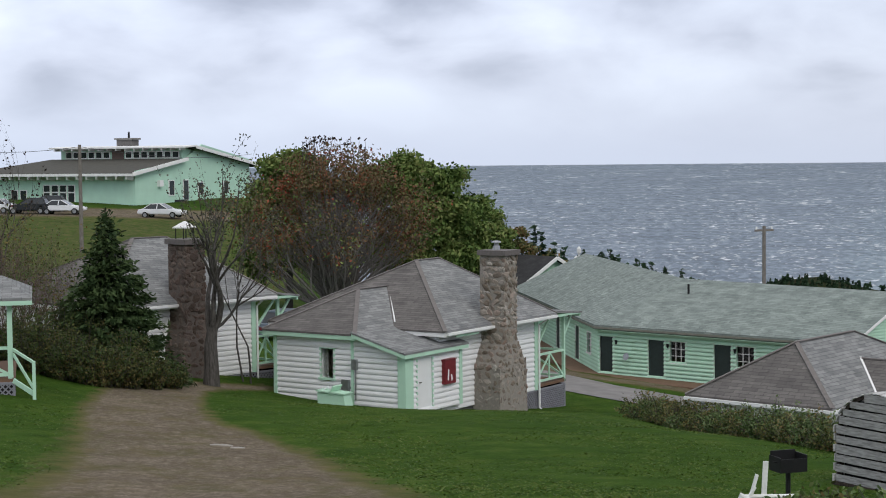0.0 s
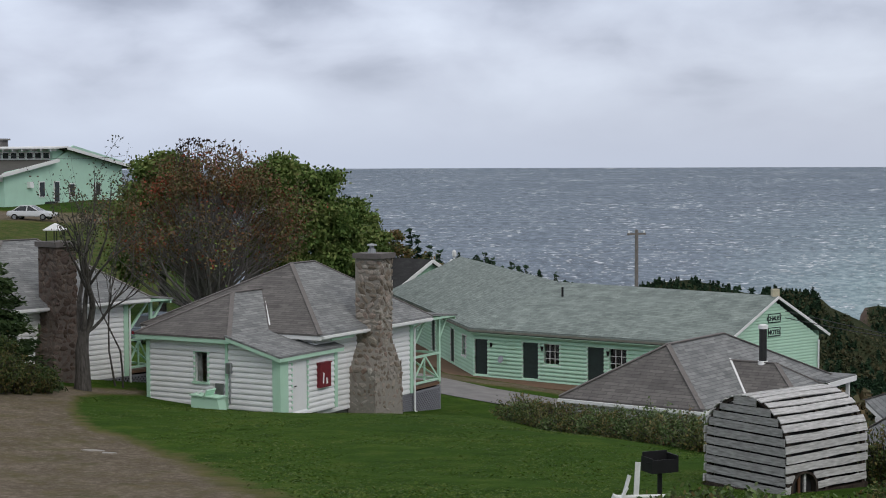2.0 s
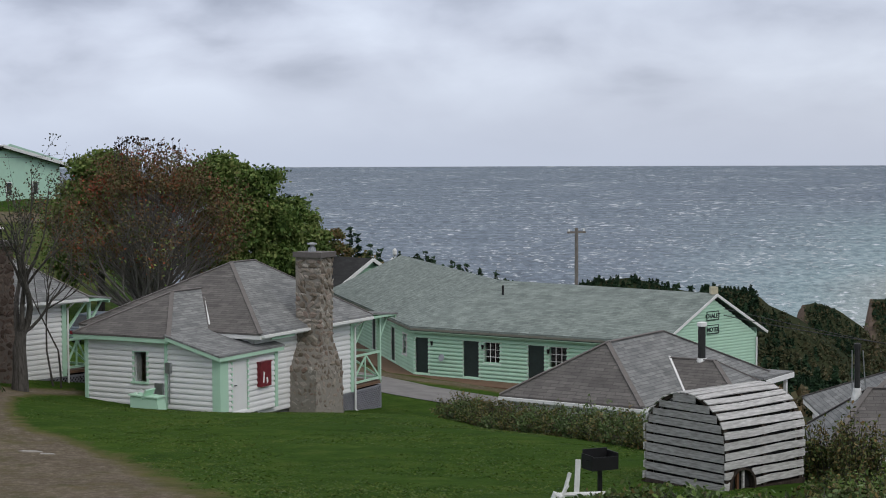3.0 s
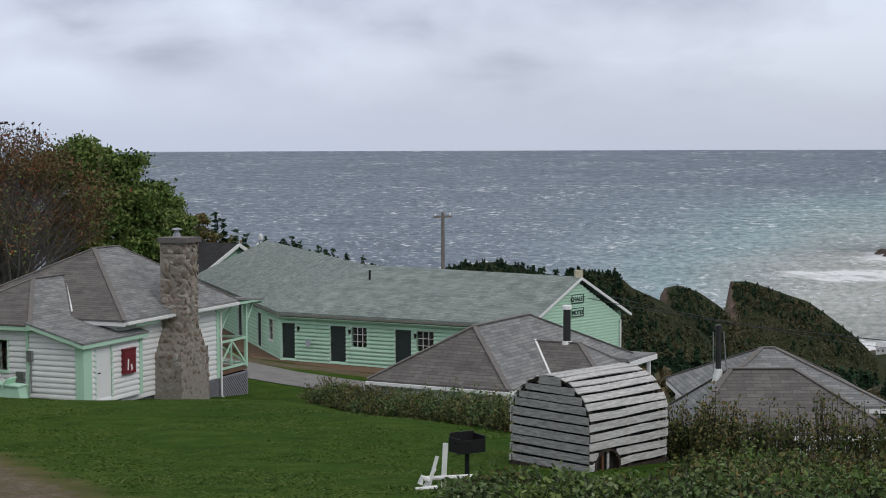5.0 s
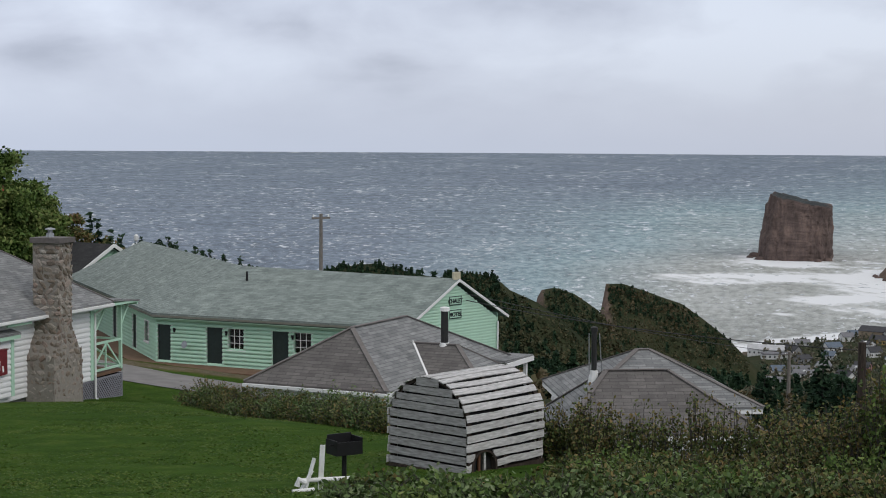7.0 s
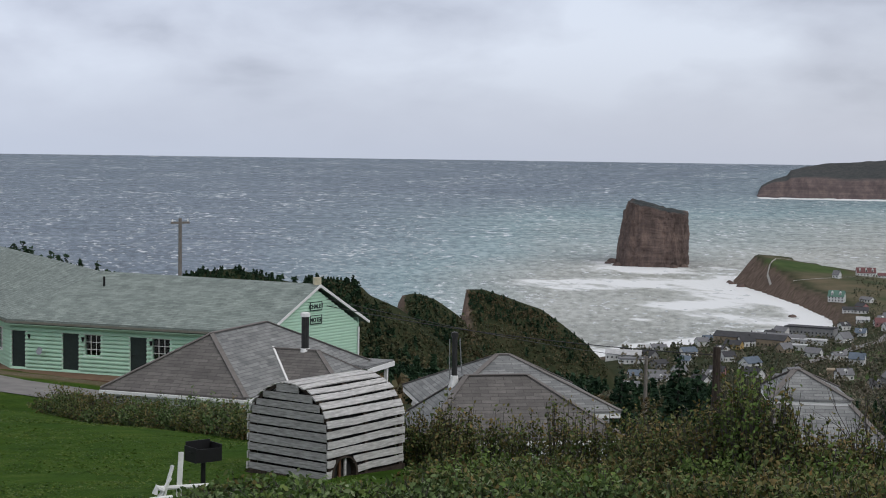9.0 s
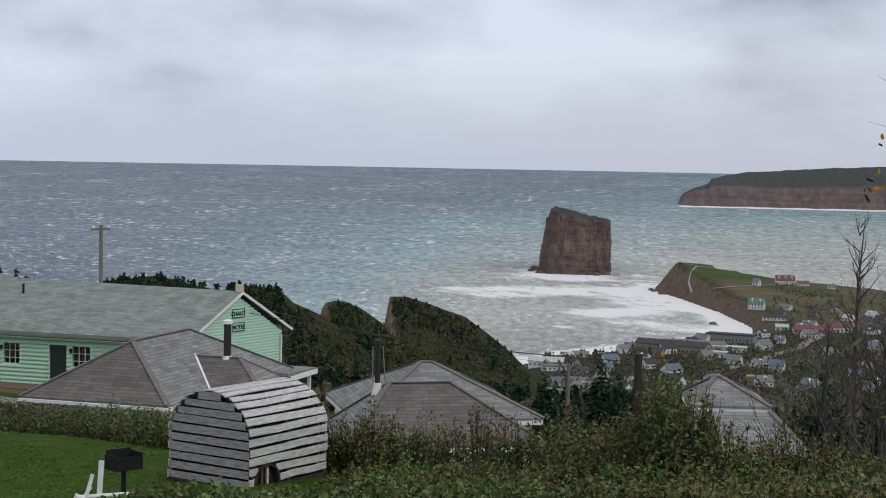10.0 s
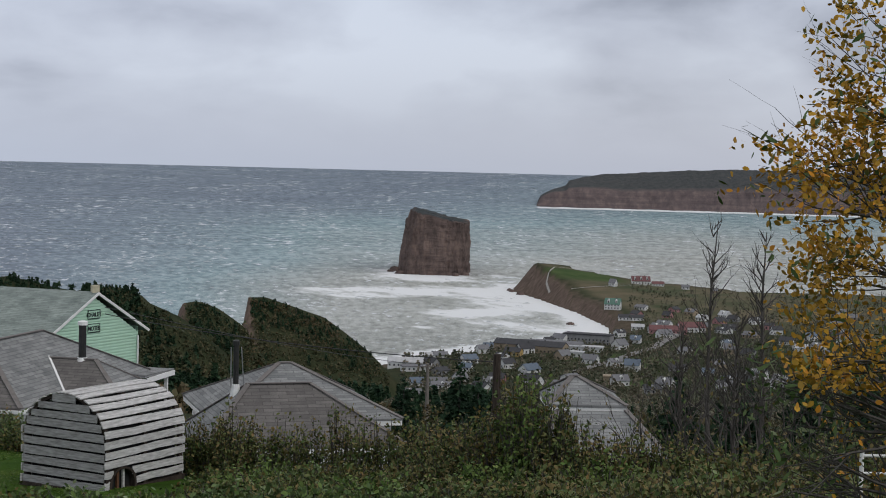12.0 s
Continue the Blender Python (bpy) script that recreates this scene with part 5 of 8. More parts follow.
    part("bargeboard", beam(P3(F[0], ze - 0.08), P3(R[0], zr - 0.08), 0.06, 0.12), plain("grey_rake_board", (0.3, 0.31, 0.3), 0.9), m)
    # sign boards on the gable
    for dz, word in ((0.78, "CHALET"), (0.10, "MOTEL")):
        x = GL * 0.52 - 0.1
        s = part("sign_board", box((x - 0.47, -0.07, ze + dz), (x + 0.47, -0.03, ze + dz + 0.46)), MINT_PALE, m, "mint sign board with dark letters", at=fr)
        part("sign_border", join(box((x - 0.47, -0.085, ze + dz), (x + 0.47, -0.071, ze + dz + 0.05)), box((x - 0.47, -0.085, ze + dz + 0.42), (x + 0.47, -0.071, ze + dz + 0.46)), box((x - 0.47, -0.085, ze + dz + 0.05), (x - 0.43, -0.071, ze + dz + 0.42)), box((x + 0.43, -0.085, ze + dz + 0.05), (x + 0.47, -0.071, ze + dz + 0.42))), DOOR_DARK, s)
        cu = bpy.data.curves.new("lettering", "FONT")
        cu.body, cu.size, cu.align_x, cu.extrude, cu.offset = word, 0.30, "CENTER", 0.01, 0.008
        cu.materials.append(DOOR_DARK)
        t = new("lettering", cu)
        t.parent = s
        t.matrix_basis = pose(x, -0.08, ze + dz + 0.12, 90, 0, 0)
    part("downpipe", tube([(GL - 0.1, -0.12, ze - 0.3), (GL - 0.1, -0.1, z0 - 1.4)], [0.05, 0.05], 8), TRIM, m, "white downpipe", at=fr)
    # roof vent, end vents
    part("roof_vent", tube([(13.05, 86.95, 152.55), (13.05, 86.95, 153.1)], [0.06, 0.06], 8), BLACK, m, "black roof vent pipe")
    part("ridge_box", box((22.3, 79.0, 153.15), (22.65, 79.35, 153.52)), plain("pale_cream_box", (0.55, 0.5, 0.36), 0.7), m, "pale box on the ridge end")
    # walk along the front
    part("veranda_floor", slab([(3.6, 109.0, z0 + 0.13), (7.2, 84.6, z0 + 0.13), (18.6, 75.2, z0 + 0.13), (19.2, 76.7, z0 + 0.13), (8.75, 85.75, z0 + 0.13), (5.4, 109.6, z0 + 0.13)], 0.3), DECK, m, "brown veranda floor")
    return m


motel()


def back_house():
    """The mint house with a dark roof behind the motel."""
    x, y = polar(2.3, 112)
    h = thing("house", pose(x, y, 146.75, 0, 0, 38), "mint-green house with dark shingle roof and white bargeboards", "house")
    w, l, ze, zr = 8.0, 13.0, 3.9, 6.15
    wall(h, (w, 0), (w, l), -2, ze - 0.35, MINT_PALE)
    wall(h, (0, l), (0, 0), -2, ze - 0.35, MINT_PALE)
    wall(h, (0, 0), (w, 0), -2, ze, MINT_PALE)
    g = part("gable_wall", prism([(0, ze), (w, ze), (w / 2, zr)], 0, 0.15, 1), MINT_PALE, h)
    z = ze
    while z < zr - 0.4:
        k = (z + 0.12 - ze) / (zr - ze)
        part("siding_board", board_mesh(w * (0.96 - k), MINT_PALE, COURSE, 0.05), MINT_PALE, g, at=pose(w * (k + 0.04) / 2, 0, z))
        z += COURSE
    o = 0.5
    part("roof_slope", slab([(-o, -o, ze - 0.25), (w / 2, -o, zr + 0.05), (w / 2, l, zr + 0.05), (-o, l, ze - 0.25)], 0.12), ROOF_DARK, h)
    part("roof_slope", slab([(w / 2, -o, zr + 0.05), (w + o, -o, ze - 0.25), (w + o, l, ze - 0.25), (w / 2, l, zr + 0.05)], 0.12), ROOF_DARK, h)
    part("bargeboard", beam((-o, -o - 0.03, ze - 0.33), (w / 2, -o - 0.03, zr - 0.03), 0.05, 0.24), TRIM, h)
    part("bargeboard", beam((w / 2, -o - 0.03, zr - 0.03), (w + o, -o - 0.03, ze - 0.33), 0.05, 0.24), TRIM, h)
    return h


back_house()


# ---- giant lobster trap on the lawn ----
def lobster_trap():
    t = thing("lobster_trap", pose(9.28, 31.75, 153.22, 0, 0, 34), "giant weathered grey wooden lobster trap with slatted arched sides", "lobster trap")
    Ls, We, H, spring = 2.5, 2.15, 1.92, 0.98
    rng = random.Random(3)
    # profile across the trap: upright sides, round top
    prof = [(0.0, z) for z in np.linspace(0, spring, 12)[:-1]]
    arc = [(We / 2 - We / 2 * math.cos(a), spring + (H - spring) * math.sin(a)) for a in np.linspace(0, math.pi, 40)]
    prof = prof + arc + [(We, z) for z in np.linspace(spring, 0, 12)[1:]]
    for x in (0.06, Ls / 2, Ls - 0.06):
        V, F = [], []
        for i, (y, z) in enumerate(prof):
            cy, cz = We / 2, min(z, spring)
            d = Vector((y - cy, z - cz, 0))
            d = d.normalized() * 0.07 if d.length else Vector((0, 0.07, 0))
            V += [(x - 0.05, y, z), (x + 0.05, y, z), (x + 0.05, y - d.x, z - d.y), (x - 0.05, y - d.x, z - d.y)]
            if i:
                k = (i - 1) * 4
                F += [(k, k + 1, k + 5, k + 4), (k + 1, k + 2, k + 6, k + 5), (k + 2, k + 3, k + 7, k + 6), (k + 3, k, k + 4, k + 7)]
        part("hoop", (V, F), WOOD_DARK, t)
    # lengthwise slats all round the profile
    path = [Vector((y, z)) for y, z in prof]
    total = sum((b - a).length for a, b in zip(path, path[1:]))

    def at_length(s):
        for a, b in zip(path, path[1:]):
            l = (b - a).length
            if s <= l:
                return a + (b - a) * (s / l), (b - a).normalized()
            s -= l
        return path[-1], (path[-1] - path[-2]).normalized()
    def slat(x0, x1, p, d, nrm, wv):
        V = []
        sag = rng.uniform(-0.012, 0.012)
        for j, x in enumerate(np.linspace(x0, x1, 4)):
            off = nrm * (0.005 + (sag if j in (1, 2) else 0)) + d * rng.uniform(-0.017, 0.017)
            for a, b in ((-wv / 2, 0), (wv / 2, 0), (wv / 2, 0.024), (-wv / 2, 0.024)):
                q = p + d * a + nrm * b + off
                V.append((x, q.x, q.y))
        F = [(0, 1, 2, 3), (15, 14, 13, 12)]
        for j in range(3):
            b0 = j * 4
            F += [(b0, b0 + 4, b0 + 5, b0 + 1), (b0 + 1, b0 + 5, b0 + 6, b0 + 2), (b0 + 2, b0 + 6, b0 + 7, b0 + 3), (b0 + 3, b0 + 7, b0 + 4, b0)]
        part("slat", (V, F), WOOD_GREY, t)

    s, step = 0.07, 0.203
    k = 0
    while s < total - 0.1:
        p, d = at_length(s + 0.075)
        nrm = Vector((-d.y, d.x)) * 1.0
        wv = rng.uniform(0.136, 0.156)
        x0, x1 = -0.05 + rng.uniform(-0.03, 0.02), Ls + rng.uniform(-0.02, 0.06)
        zc = p.y
        spans = [(x0, x1)]
        if p.x < We / 2 and zc < 0.40:
            hw = 0.40 * math.sqrt(max(0.0, 1 - max(0.0, (zc - 0.12) / 0.34) ** 2))
            spans = [(x0, 0.51 - hw), (0.51 + hw, x1)]
        for x0, x1 in spans:
            slat(x0, x1, p, d, nrm, wv)
        s += step
        k += 1
    # boards across both ends
    for x, out in ((-0.03, -1), (Ls + 0.03, 1)):
        z = 0.02
        while z < H - 0.1:
            h = 0.158
            zz = z + h / 2
            half = We / 2 if zz < spring else We / 2 * math.sqrt(max(0, 1 - ((zz + 0.05 - spring) / (H - spring)) ** 2))
            if half > 0.15:
                j = rng.uniform(-0.008, 0.008)
                part("end_board", prism([(We / 2 - half + 0.02, z + j), (We / 2 + half - 0.02, z + rng.uniform(-0.02, 0.02)), (We / 2 + half - 0.02, z + h + rng.uniform(-0.015, 0.015)), (We / 2 - half + 0.02, z + h + j)], x - 0.012, x + 0.012, 0), WOOD_END_SHADED, t)
            z += 0.199 if z < 1.05 else 0.178
    for y in (0.06, We / 2, We - 0.06):
        part("end_post", box((0.05, y - 0.04, 0), (0.12, y + 0.04, H - (0.05 if abs(y - We / 2) < 0.1 else 0.75))), WOOD_DARK, t)
    # little arched doorway in the side
    arch = [(0.51 - 0.42 * math.cos(a), 0.12 + 0.35 * math.sin(a)) for a in np.linspace(0, math.pi, 14)]
    V, F = [], []
    for i, (x, z) in enumerate([(0.09, 0.0)] + arch + [(0.93, 0.0)]):
        V += [(x, -0.04, z), (x, 0.10, z), ((x - 0.51) * 0.86 + 0.51, 0.10, z * 0.92), ((x - 0.51) * 0.86 + 0.51, -0.04, z * 0.92)]
        if i:
            b0 = (i - 1) * 4
            F += [(b0, b0 + 1, b0 + 5, b0 + 4), (b0 + 1, b0 + 2, b0 + 6, b0 + 5), (b0 + 2, b0 + 3, b0 + 7, b0 + 6), (b0 + 3, b0, b0 + 4, b0 + 7)]
    dw = part("doorway", (V, F), WOOD_DARK, t, "small dark arched doorway")
    for x in (0.42, 0.60):
        part("bar", box((x - 0.03, 0.03, 0.0), (x + 0.03, 0.07, 0.42)), bark("brown_bar_wood", (0.10, 0.05, 0.03), (0.2, 0.1, 0.06)) if x < 0.5 else WOOD_GREY, dw)
    # added solid dark core: stands for the shade inside the trap
    core_outline = [(0.1 + (We - 0.2) * f[0] / We, max(0.03, f[1] - 0.09)) for f in prof]
    part("inner_netting", prism(core_outline, 0.14, Ls - 0.14, 0), DARK, t, "dark core for the shade inside the slats")
    part("plinth", box((-0.08, -0.03, -0.25), (Ls + 0.05, We + 0.03, 0.015)), WOOD_DARK, t)
    return t


lobster_trap()


def park_grill():
    x, y = 6.1, 28.86
    g = thing("park_grill", pose(x, y, gz(x, y), 0, 0, 18), "black iron park barbecue on a post", "grill")
    z = 0.62
    part("post", tube([(0, 0, -0.3), (0, 0, z)], [0.045, 0.045], 8), BLACK, g)
    part("firebox", join(box((-0.27, -0.2, z), (0.27, 0.2, z + 0.02)), box((-0.27, -0.2, z + 0.02), (-0.25, 0.2, z + 0.27)), box((0.25, -0.2, z + 0.02), (0.27, 0.2, z + 0.30)),
                         box((-0.25, 0.18, z + 0.02), (0.25, 0.2, z + 0.34)), box((-0.25, -0.2, z + 0.02), (0.25, -0.185, z + 0.24))), BLACK, g)
    gr = part("grate", join(*[box((-0.24, -0.18 + i * 0.045, z + 0.17), (0.24, -0.17 + i * 0.045, z + 0.18)) for i in range(8)]), BLACK, g)
    part("handle", tube([(-0.27, -0.1, z + 0.18), (-0.36, -0.1, z + 0.2)], [0.012, 0.012], 6), BLACK, g)
    return g


park_grill()


def pipe_stand():
    """White boards and pipe ends lying and leaning by the grill."""
    x, y = 5.15, 28.3
    s = thing("pipe_stand", pose(x, y, gz(x, y), 0, 0, 0), "white painted boards and plastic pipe leaning by the grill", "pipes")
    z = 0.1
    part("upright_board", moved(box((-0.04, -0.02, -0.2), (0.05, 0.02, 0.68)), pose(0.42, 0.1, z, 0, 3, 0)), WHITE_PIPE, s)
    part("leaning_board", beam((0.10, 0, z - 0.2), (0.30, 0.05, z + 0.46), 0.07, 0.04), WHITE_PIPE, s)
    part("leaning_board", beam((0.02, -0.05, z - 0.1), (0.26, 0.0, z + 0.25), 0.05, 0.04), WHITE_PIPE, s)
    part("pipe", tube([(0.0, 0, z + 0.08), (0.95, 0.1, z + 0.06)], [0.04, 0.04], 8), WHITE_PIPE, s)
    part("pipe_elbow", tube([(0.12, -0.1, z + 0.06), (0.0, -0.1, z + 0.12), (-0.04, -0.1, z + 0.0)], [0.05, 0.055, 0.05], 8), WHITE_PIPE, s)
    part("pipe", tube([(-0.15, -0.25, z - 0.06), (0.25, -0.2, z - 0.05)], [0.04, 0.04], 8), WHITE_PIPE, s)
    return s


pipe_stand()


def mint_chest():
    x, y = -4.05, 60.35
    c = thing("planter_box", pose(x, y, gz(x, y) - 0.03, 0, 0, -30), "tipped mint wooden planter box on the grass", "planter")
    part("body", prism([(-0.62, 0), (0.62, 0), (0.52, 0.46), (-0.62, 0.5)], -0.25, 0.25, 1), MINT_PALE, c)
    part("lid", moved(box((-0.7, -0.3, 0.5), (0.55, 0.3, 0.55)), pose(0, 0, 0, 0, 3, 0)), MINT_PALE, c)
    part("end_board", moved(box((0.55, -0.3, -0.02), (0.95, 0.3, 0.04)), pose(0.06, 0, 0.02, 0, -58, 0) @ Matrix.Translation((-0.3, 0, 0.35))), MINT_PALE, c)
    part("loose_board", beam((-0.75, -0.1, 0.35), (-0.3, 0.0, 0.72), 0.12, 0.04), WHITE, c)
    return c


mint_chest()


def puddle(bearing, dist, w, l):
    """A shallow pale puddle in the gravel, with a wavering edge."""
    x, y = polar(bearing, dist)
    ring = [(w * math.cos(a) * (1 + 0.22 * math.sin(3 * a + w * 9)), l * math.sin(a) * (1 + 0.2 * math.sin(2 * a + 1))) for a in np.linspace(0, math.tau, 25)[:-1]]
    top = [(px, py, gz(x + px, y + py) - gz(x, y) + 0.035) for px, py in ring]
    V = top + [(px, py, pz - 0.08) for px, py, pz in top]
    n = len(top)
    F = [tuple(range(n))] + [(i, i + n, (i + 1) % n + n, (i + 1) % n) for i in range(n)]
    o = new("puddle", mesh_of("puddle", (V, F), WET_MUD))
    o.location = (x, y, gz(x, y))
    return tagged(o, "shallow pale puddle in the gravel drive", "puddle", "puddles in the drive")


WET_MUD = plain("wet_pale_mud", (0.30, 0.265, 0.22), 0.3, scale=3)
puddle(-7.85, 40.2, 0.26, 0.20)
puddle(-7.3, 39.7, 0.17, 0.16)


# ---- utility poles and wires ----
def pole(x, y, top, label, arms=1, turn=20, r=0.14, z0=None, wood=POLE_WOOD):
    z0 = gz(x, y) if z0 is None else z0
    p = thing("utility_pole", pose(x, y, z0, 0, 0, turn), label, "pole", "utility poles")
    h = top - z0
    part("pole_shaft", tube([(0, 0, -0.5), (0, 0, h)], [r, r * 0.72], 9), wood, p)
    if arms:
        a = part("crossarm", box((-0.62, -0.06, h - 0.32), (0.62, 0.06, h - 0.2)), POLE_WOOD, p)
        for x_ in (-0.52, 0.52):
            part("insulator", tube([(x_, 0, h - 0.2), (x_, 0, h - 0.04)], [0.05, 0.035], 7), TRIM, a)
    return p


pole(18.9, 96.3, 155.75, "grey wooden utility pole with crossarm behind the motel")
pole(-27.6, 125, 161.15, "tall weathered wooden utility pole", arms=0, r=0.17)
_px, _py = polar(29.83, 62)
pole(_px, _py, EYE - 62 * 0.1165, "thick dark wooden post among shrubs", arms=0, r=0.2, wood=WOOD_DARK)
_px, _py = polar(27.4, 150)
pole(_px, _py, EYE - 150 * 0.1235, "wooden utility pole on the slope", arms=1, r=0.2)
WIRE = plain("wire", (0.03, 0.03, 0.032), 0.6)


def wire(p, q, sag, name="overhead_wire"):
    pts = [tuple(Vector(p).lerp(Vector(q), t) - Vector((0, 0, sag * 4 * t * (1 - t)))) for t in np.linspace(0, 1, 14)]
    w = new(name, mesh_of(name, tube(pts, [0.02] * 14, 5), WIRE))
    return tagged(w, "thin dark overhead wire", "wire", "overhead wires")


_a, _b = polar(27.4, 150), polar(29.83, 62)
_g = polar(16.2, 82)
wire((_g[0], _g[1], EYE - 82 * 0.092), (_a[0], _a[1], EYE - 150 * 0.1245), 0.35)
wire((_g[0], _g[1], EYE - 82 * 0.096), (_b[0], _b[1], EYE - 62 * 0.1215), 0.3)
wire((-27.6, 125, 161.0), (-48, 150, 161.6), 0.6)
wire((-27.6, 125, 161.0), (-22, 190, 160.5), 0.6)


# ---- lower cottages among the shrubs ----
def view_roof(name_label, bearing, dist, turn, low, high, wall_z, front=ROOF_BROWN_SIDE):
    """A cottage seen over the shrubs: a low hipped room before a higher hipped roof. low, high: (x0, x1, y0, y1, rx0, rx1, eave, ridge)."""
    x, y = polar(bearing, dist)
    c = thing("cottage", pose(x, y, 0, 0, 0, -bearing + turn), name_label, "cottage", "white cottages on the lawn")
    for k, (x0, x1, y0, y1, r0, r1, ze, zr) in enumerate((low, high)):
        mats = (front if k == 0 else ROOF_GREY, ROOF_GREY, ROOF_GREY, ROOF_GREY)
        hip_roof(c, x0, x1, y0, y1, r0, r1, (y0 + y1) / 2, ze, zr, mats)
        o = 0.35
        for p, q in (((x0 + o, y0 + o), (x1 - o, y0 + o)), ((x1 - o, y0 + o), (x1 - o, y1 - o)), ((x1 - o, y1 - o), (x0 + o, y1 - o)), ((x0 + o, y1 - o), (x0 + o, y0 + o))):
            wall(c, p, q, wall_z, ze - 0.18, WHITE)
    return c


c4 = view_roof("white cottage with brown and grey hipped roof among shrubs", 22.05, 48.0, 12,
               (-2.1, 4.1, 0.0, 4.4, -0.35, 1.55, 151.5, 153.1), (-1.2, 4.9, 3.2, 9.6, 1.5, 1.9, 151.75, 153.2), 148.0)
stove_pipe(c4, -0.7, 2.4, 152.95, 1.44, 0.085, cap=False, shine=PIPE_DARK)
for _s in (-1, 1):
    part("pipe_brace", beam((-0.65 + _s * 0.2, 2.4, 152.95), (-0.7 + _s * 0.16, 2.4, 154.2), 0.03), METAL, c4)
c5 = view_roof("cottage with pale grey hipped roof half hidden by shrubs", 33.5, 46.0, 8,
               (-1.7, 2.1, 0.0, 4.0, -0.9, 0.75, 151.75, 153.15), (-1.3, 1.0, 1.6, 4.4, -0.45, -0.3, 153.05, 153.72), 148.0, ROOF_GREY)


# ---- porch of the next cottage on the left ----
def porch_house():
    x, y = polar(-14.12, 50)
    c = thing("porch", pose(x, y, gz(x, y) + 0.05, 0, 0, 14), "mint and white cottage porch with railing, steps and lattice", "porch")
    part("porch_roof", join(slab([(-6, -0.6, 2.95), (-0.02, -0.6, 2.95), (-0.9, 2.0, 3.45), (-6, 2.0, 3.45)], 0.08), slab([(-0.02, -0.6, 2.95), (-0.02, 4, 2.95), (-0.9, 2.0, 3.45)], 0.08)), ROOF_GREY, c)
    part("fascia", join(box((-6, -0.6, 2.74), (-0.02, -0.54, 2.87)), box((-0.08, -0.54, 2.74), (-0.02, 4, 2.87))), MINT_PALE, c)
    part("porch_post", box((-0.75, -0.3, 0.55), (-0.6, -0.15, 2.72)), MINT_PALE, c)
    part("porch_floor", box((-6, -0.3, 0.45), (-0.55, 4, 0.58)), DECK, c)
    railing(c, (-3.2, -0.22), (-0.75, -0.22), 0.62, 1.5, MINT_PALE)
    lattice(c, (-3.0, -0.32), (-0.55, -0.32), -0.15, 0.45)
    part("stair_rail", beam((-0.6, -0.35, 1.42), (0.0, -0.75, 1.05), 0.06, 0.08), MINT_PALE, c)
    part("stair_post", box((-0.06, -0.82, -0.1), (0.04, -0.72, 1.1)), MINT_PALE, c)
    part("stair_brace", beam((-0.6, -0.35, 1.3), (-0.03, -0.75, 0.3), 0.05, 0.07), MINT_PALE, c)
    part("stair_string", beam((-0.6, -0.35, 0.5), (0.0, -0.75, 0.12), 0.06, 0.14), MINT_PALE, c)
    wall(c, (-6, 2.2), (-1.6, 2.2), 0.5, 2.8, WHITE)
    wall(c, (-1.6, 2.2), (-1.6, 6), 0.5, 2.8, WHITE)
    return c


porch_house()


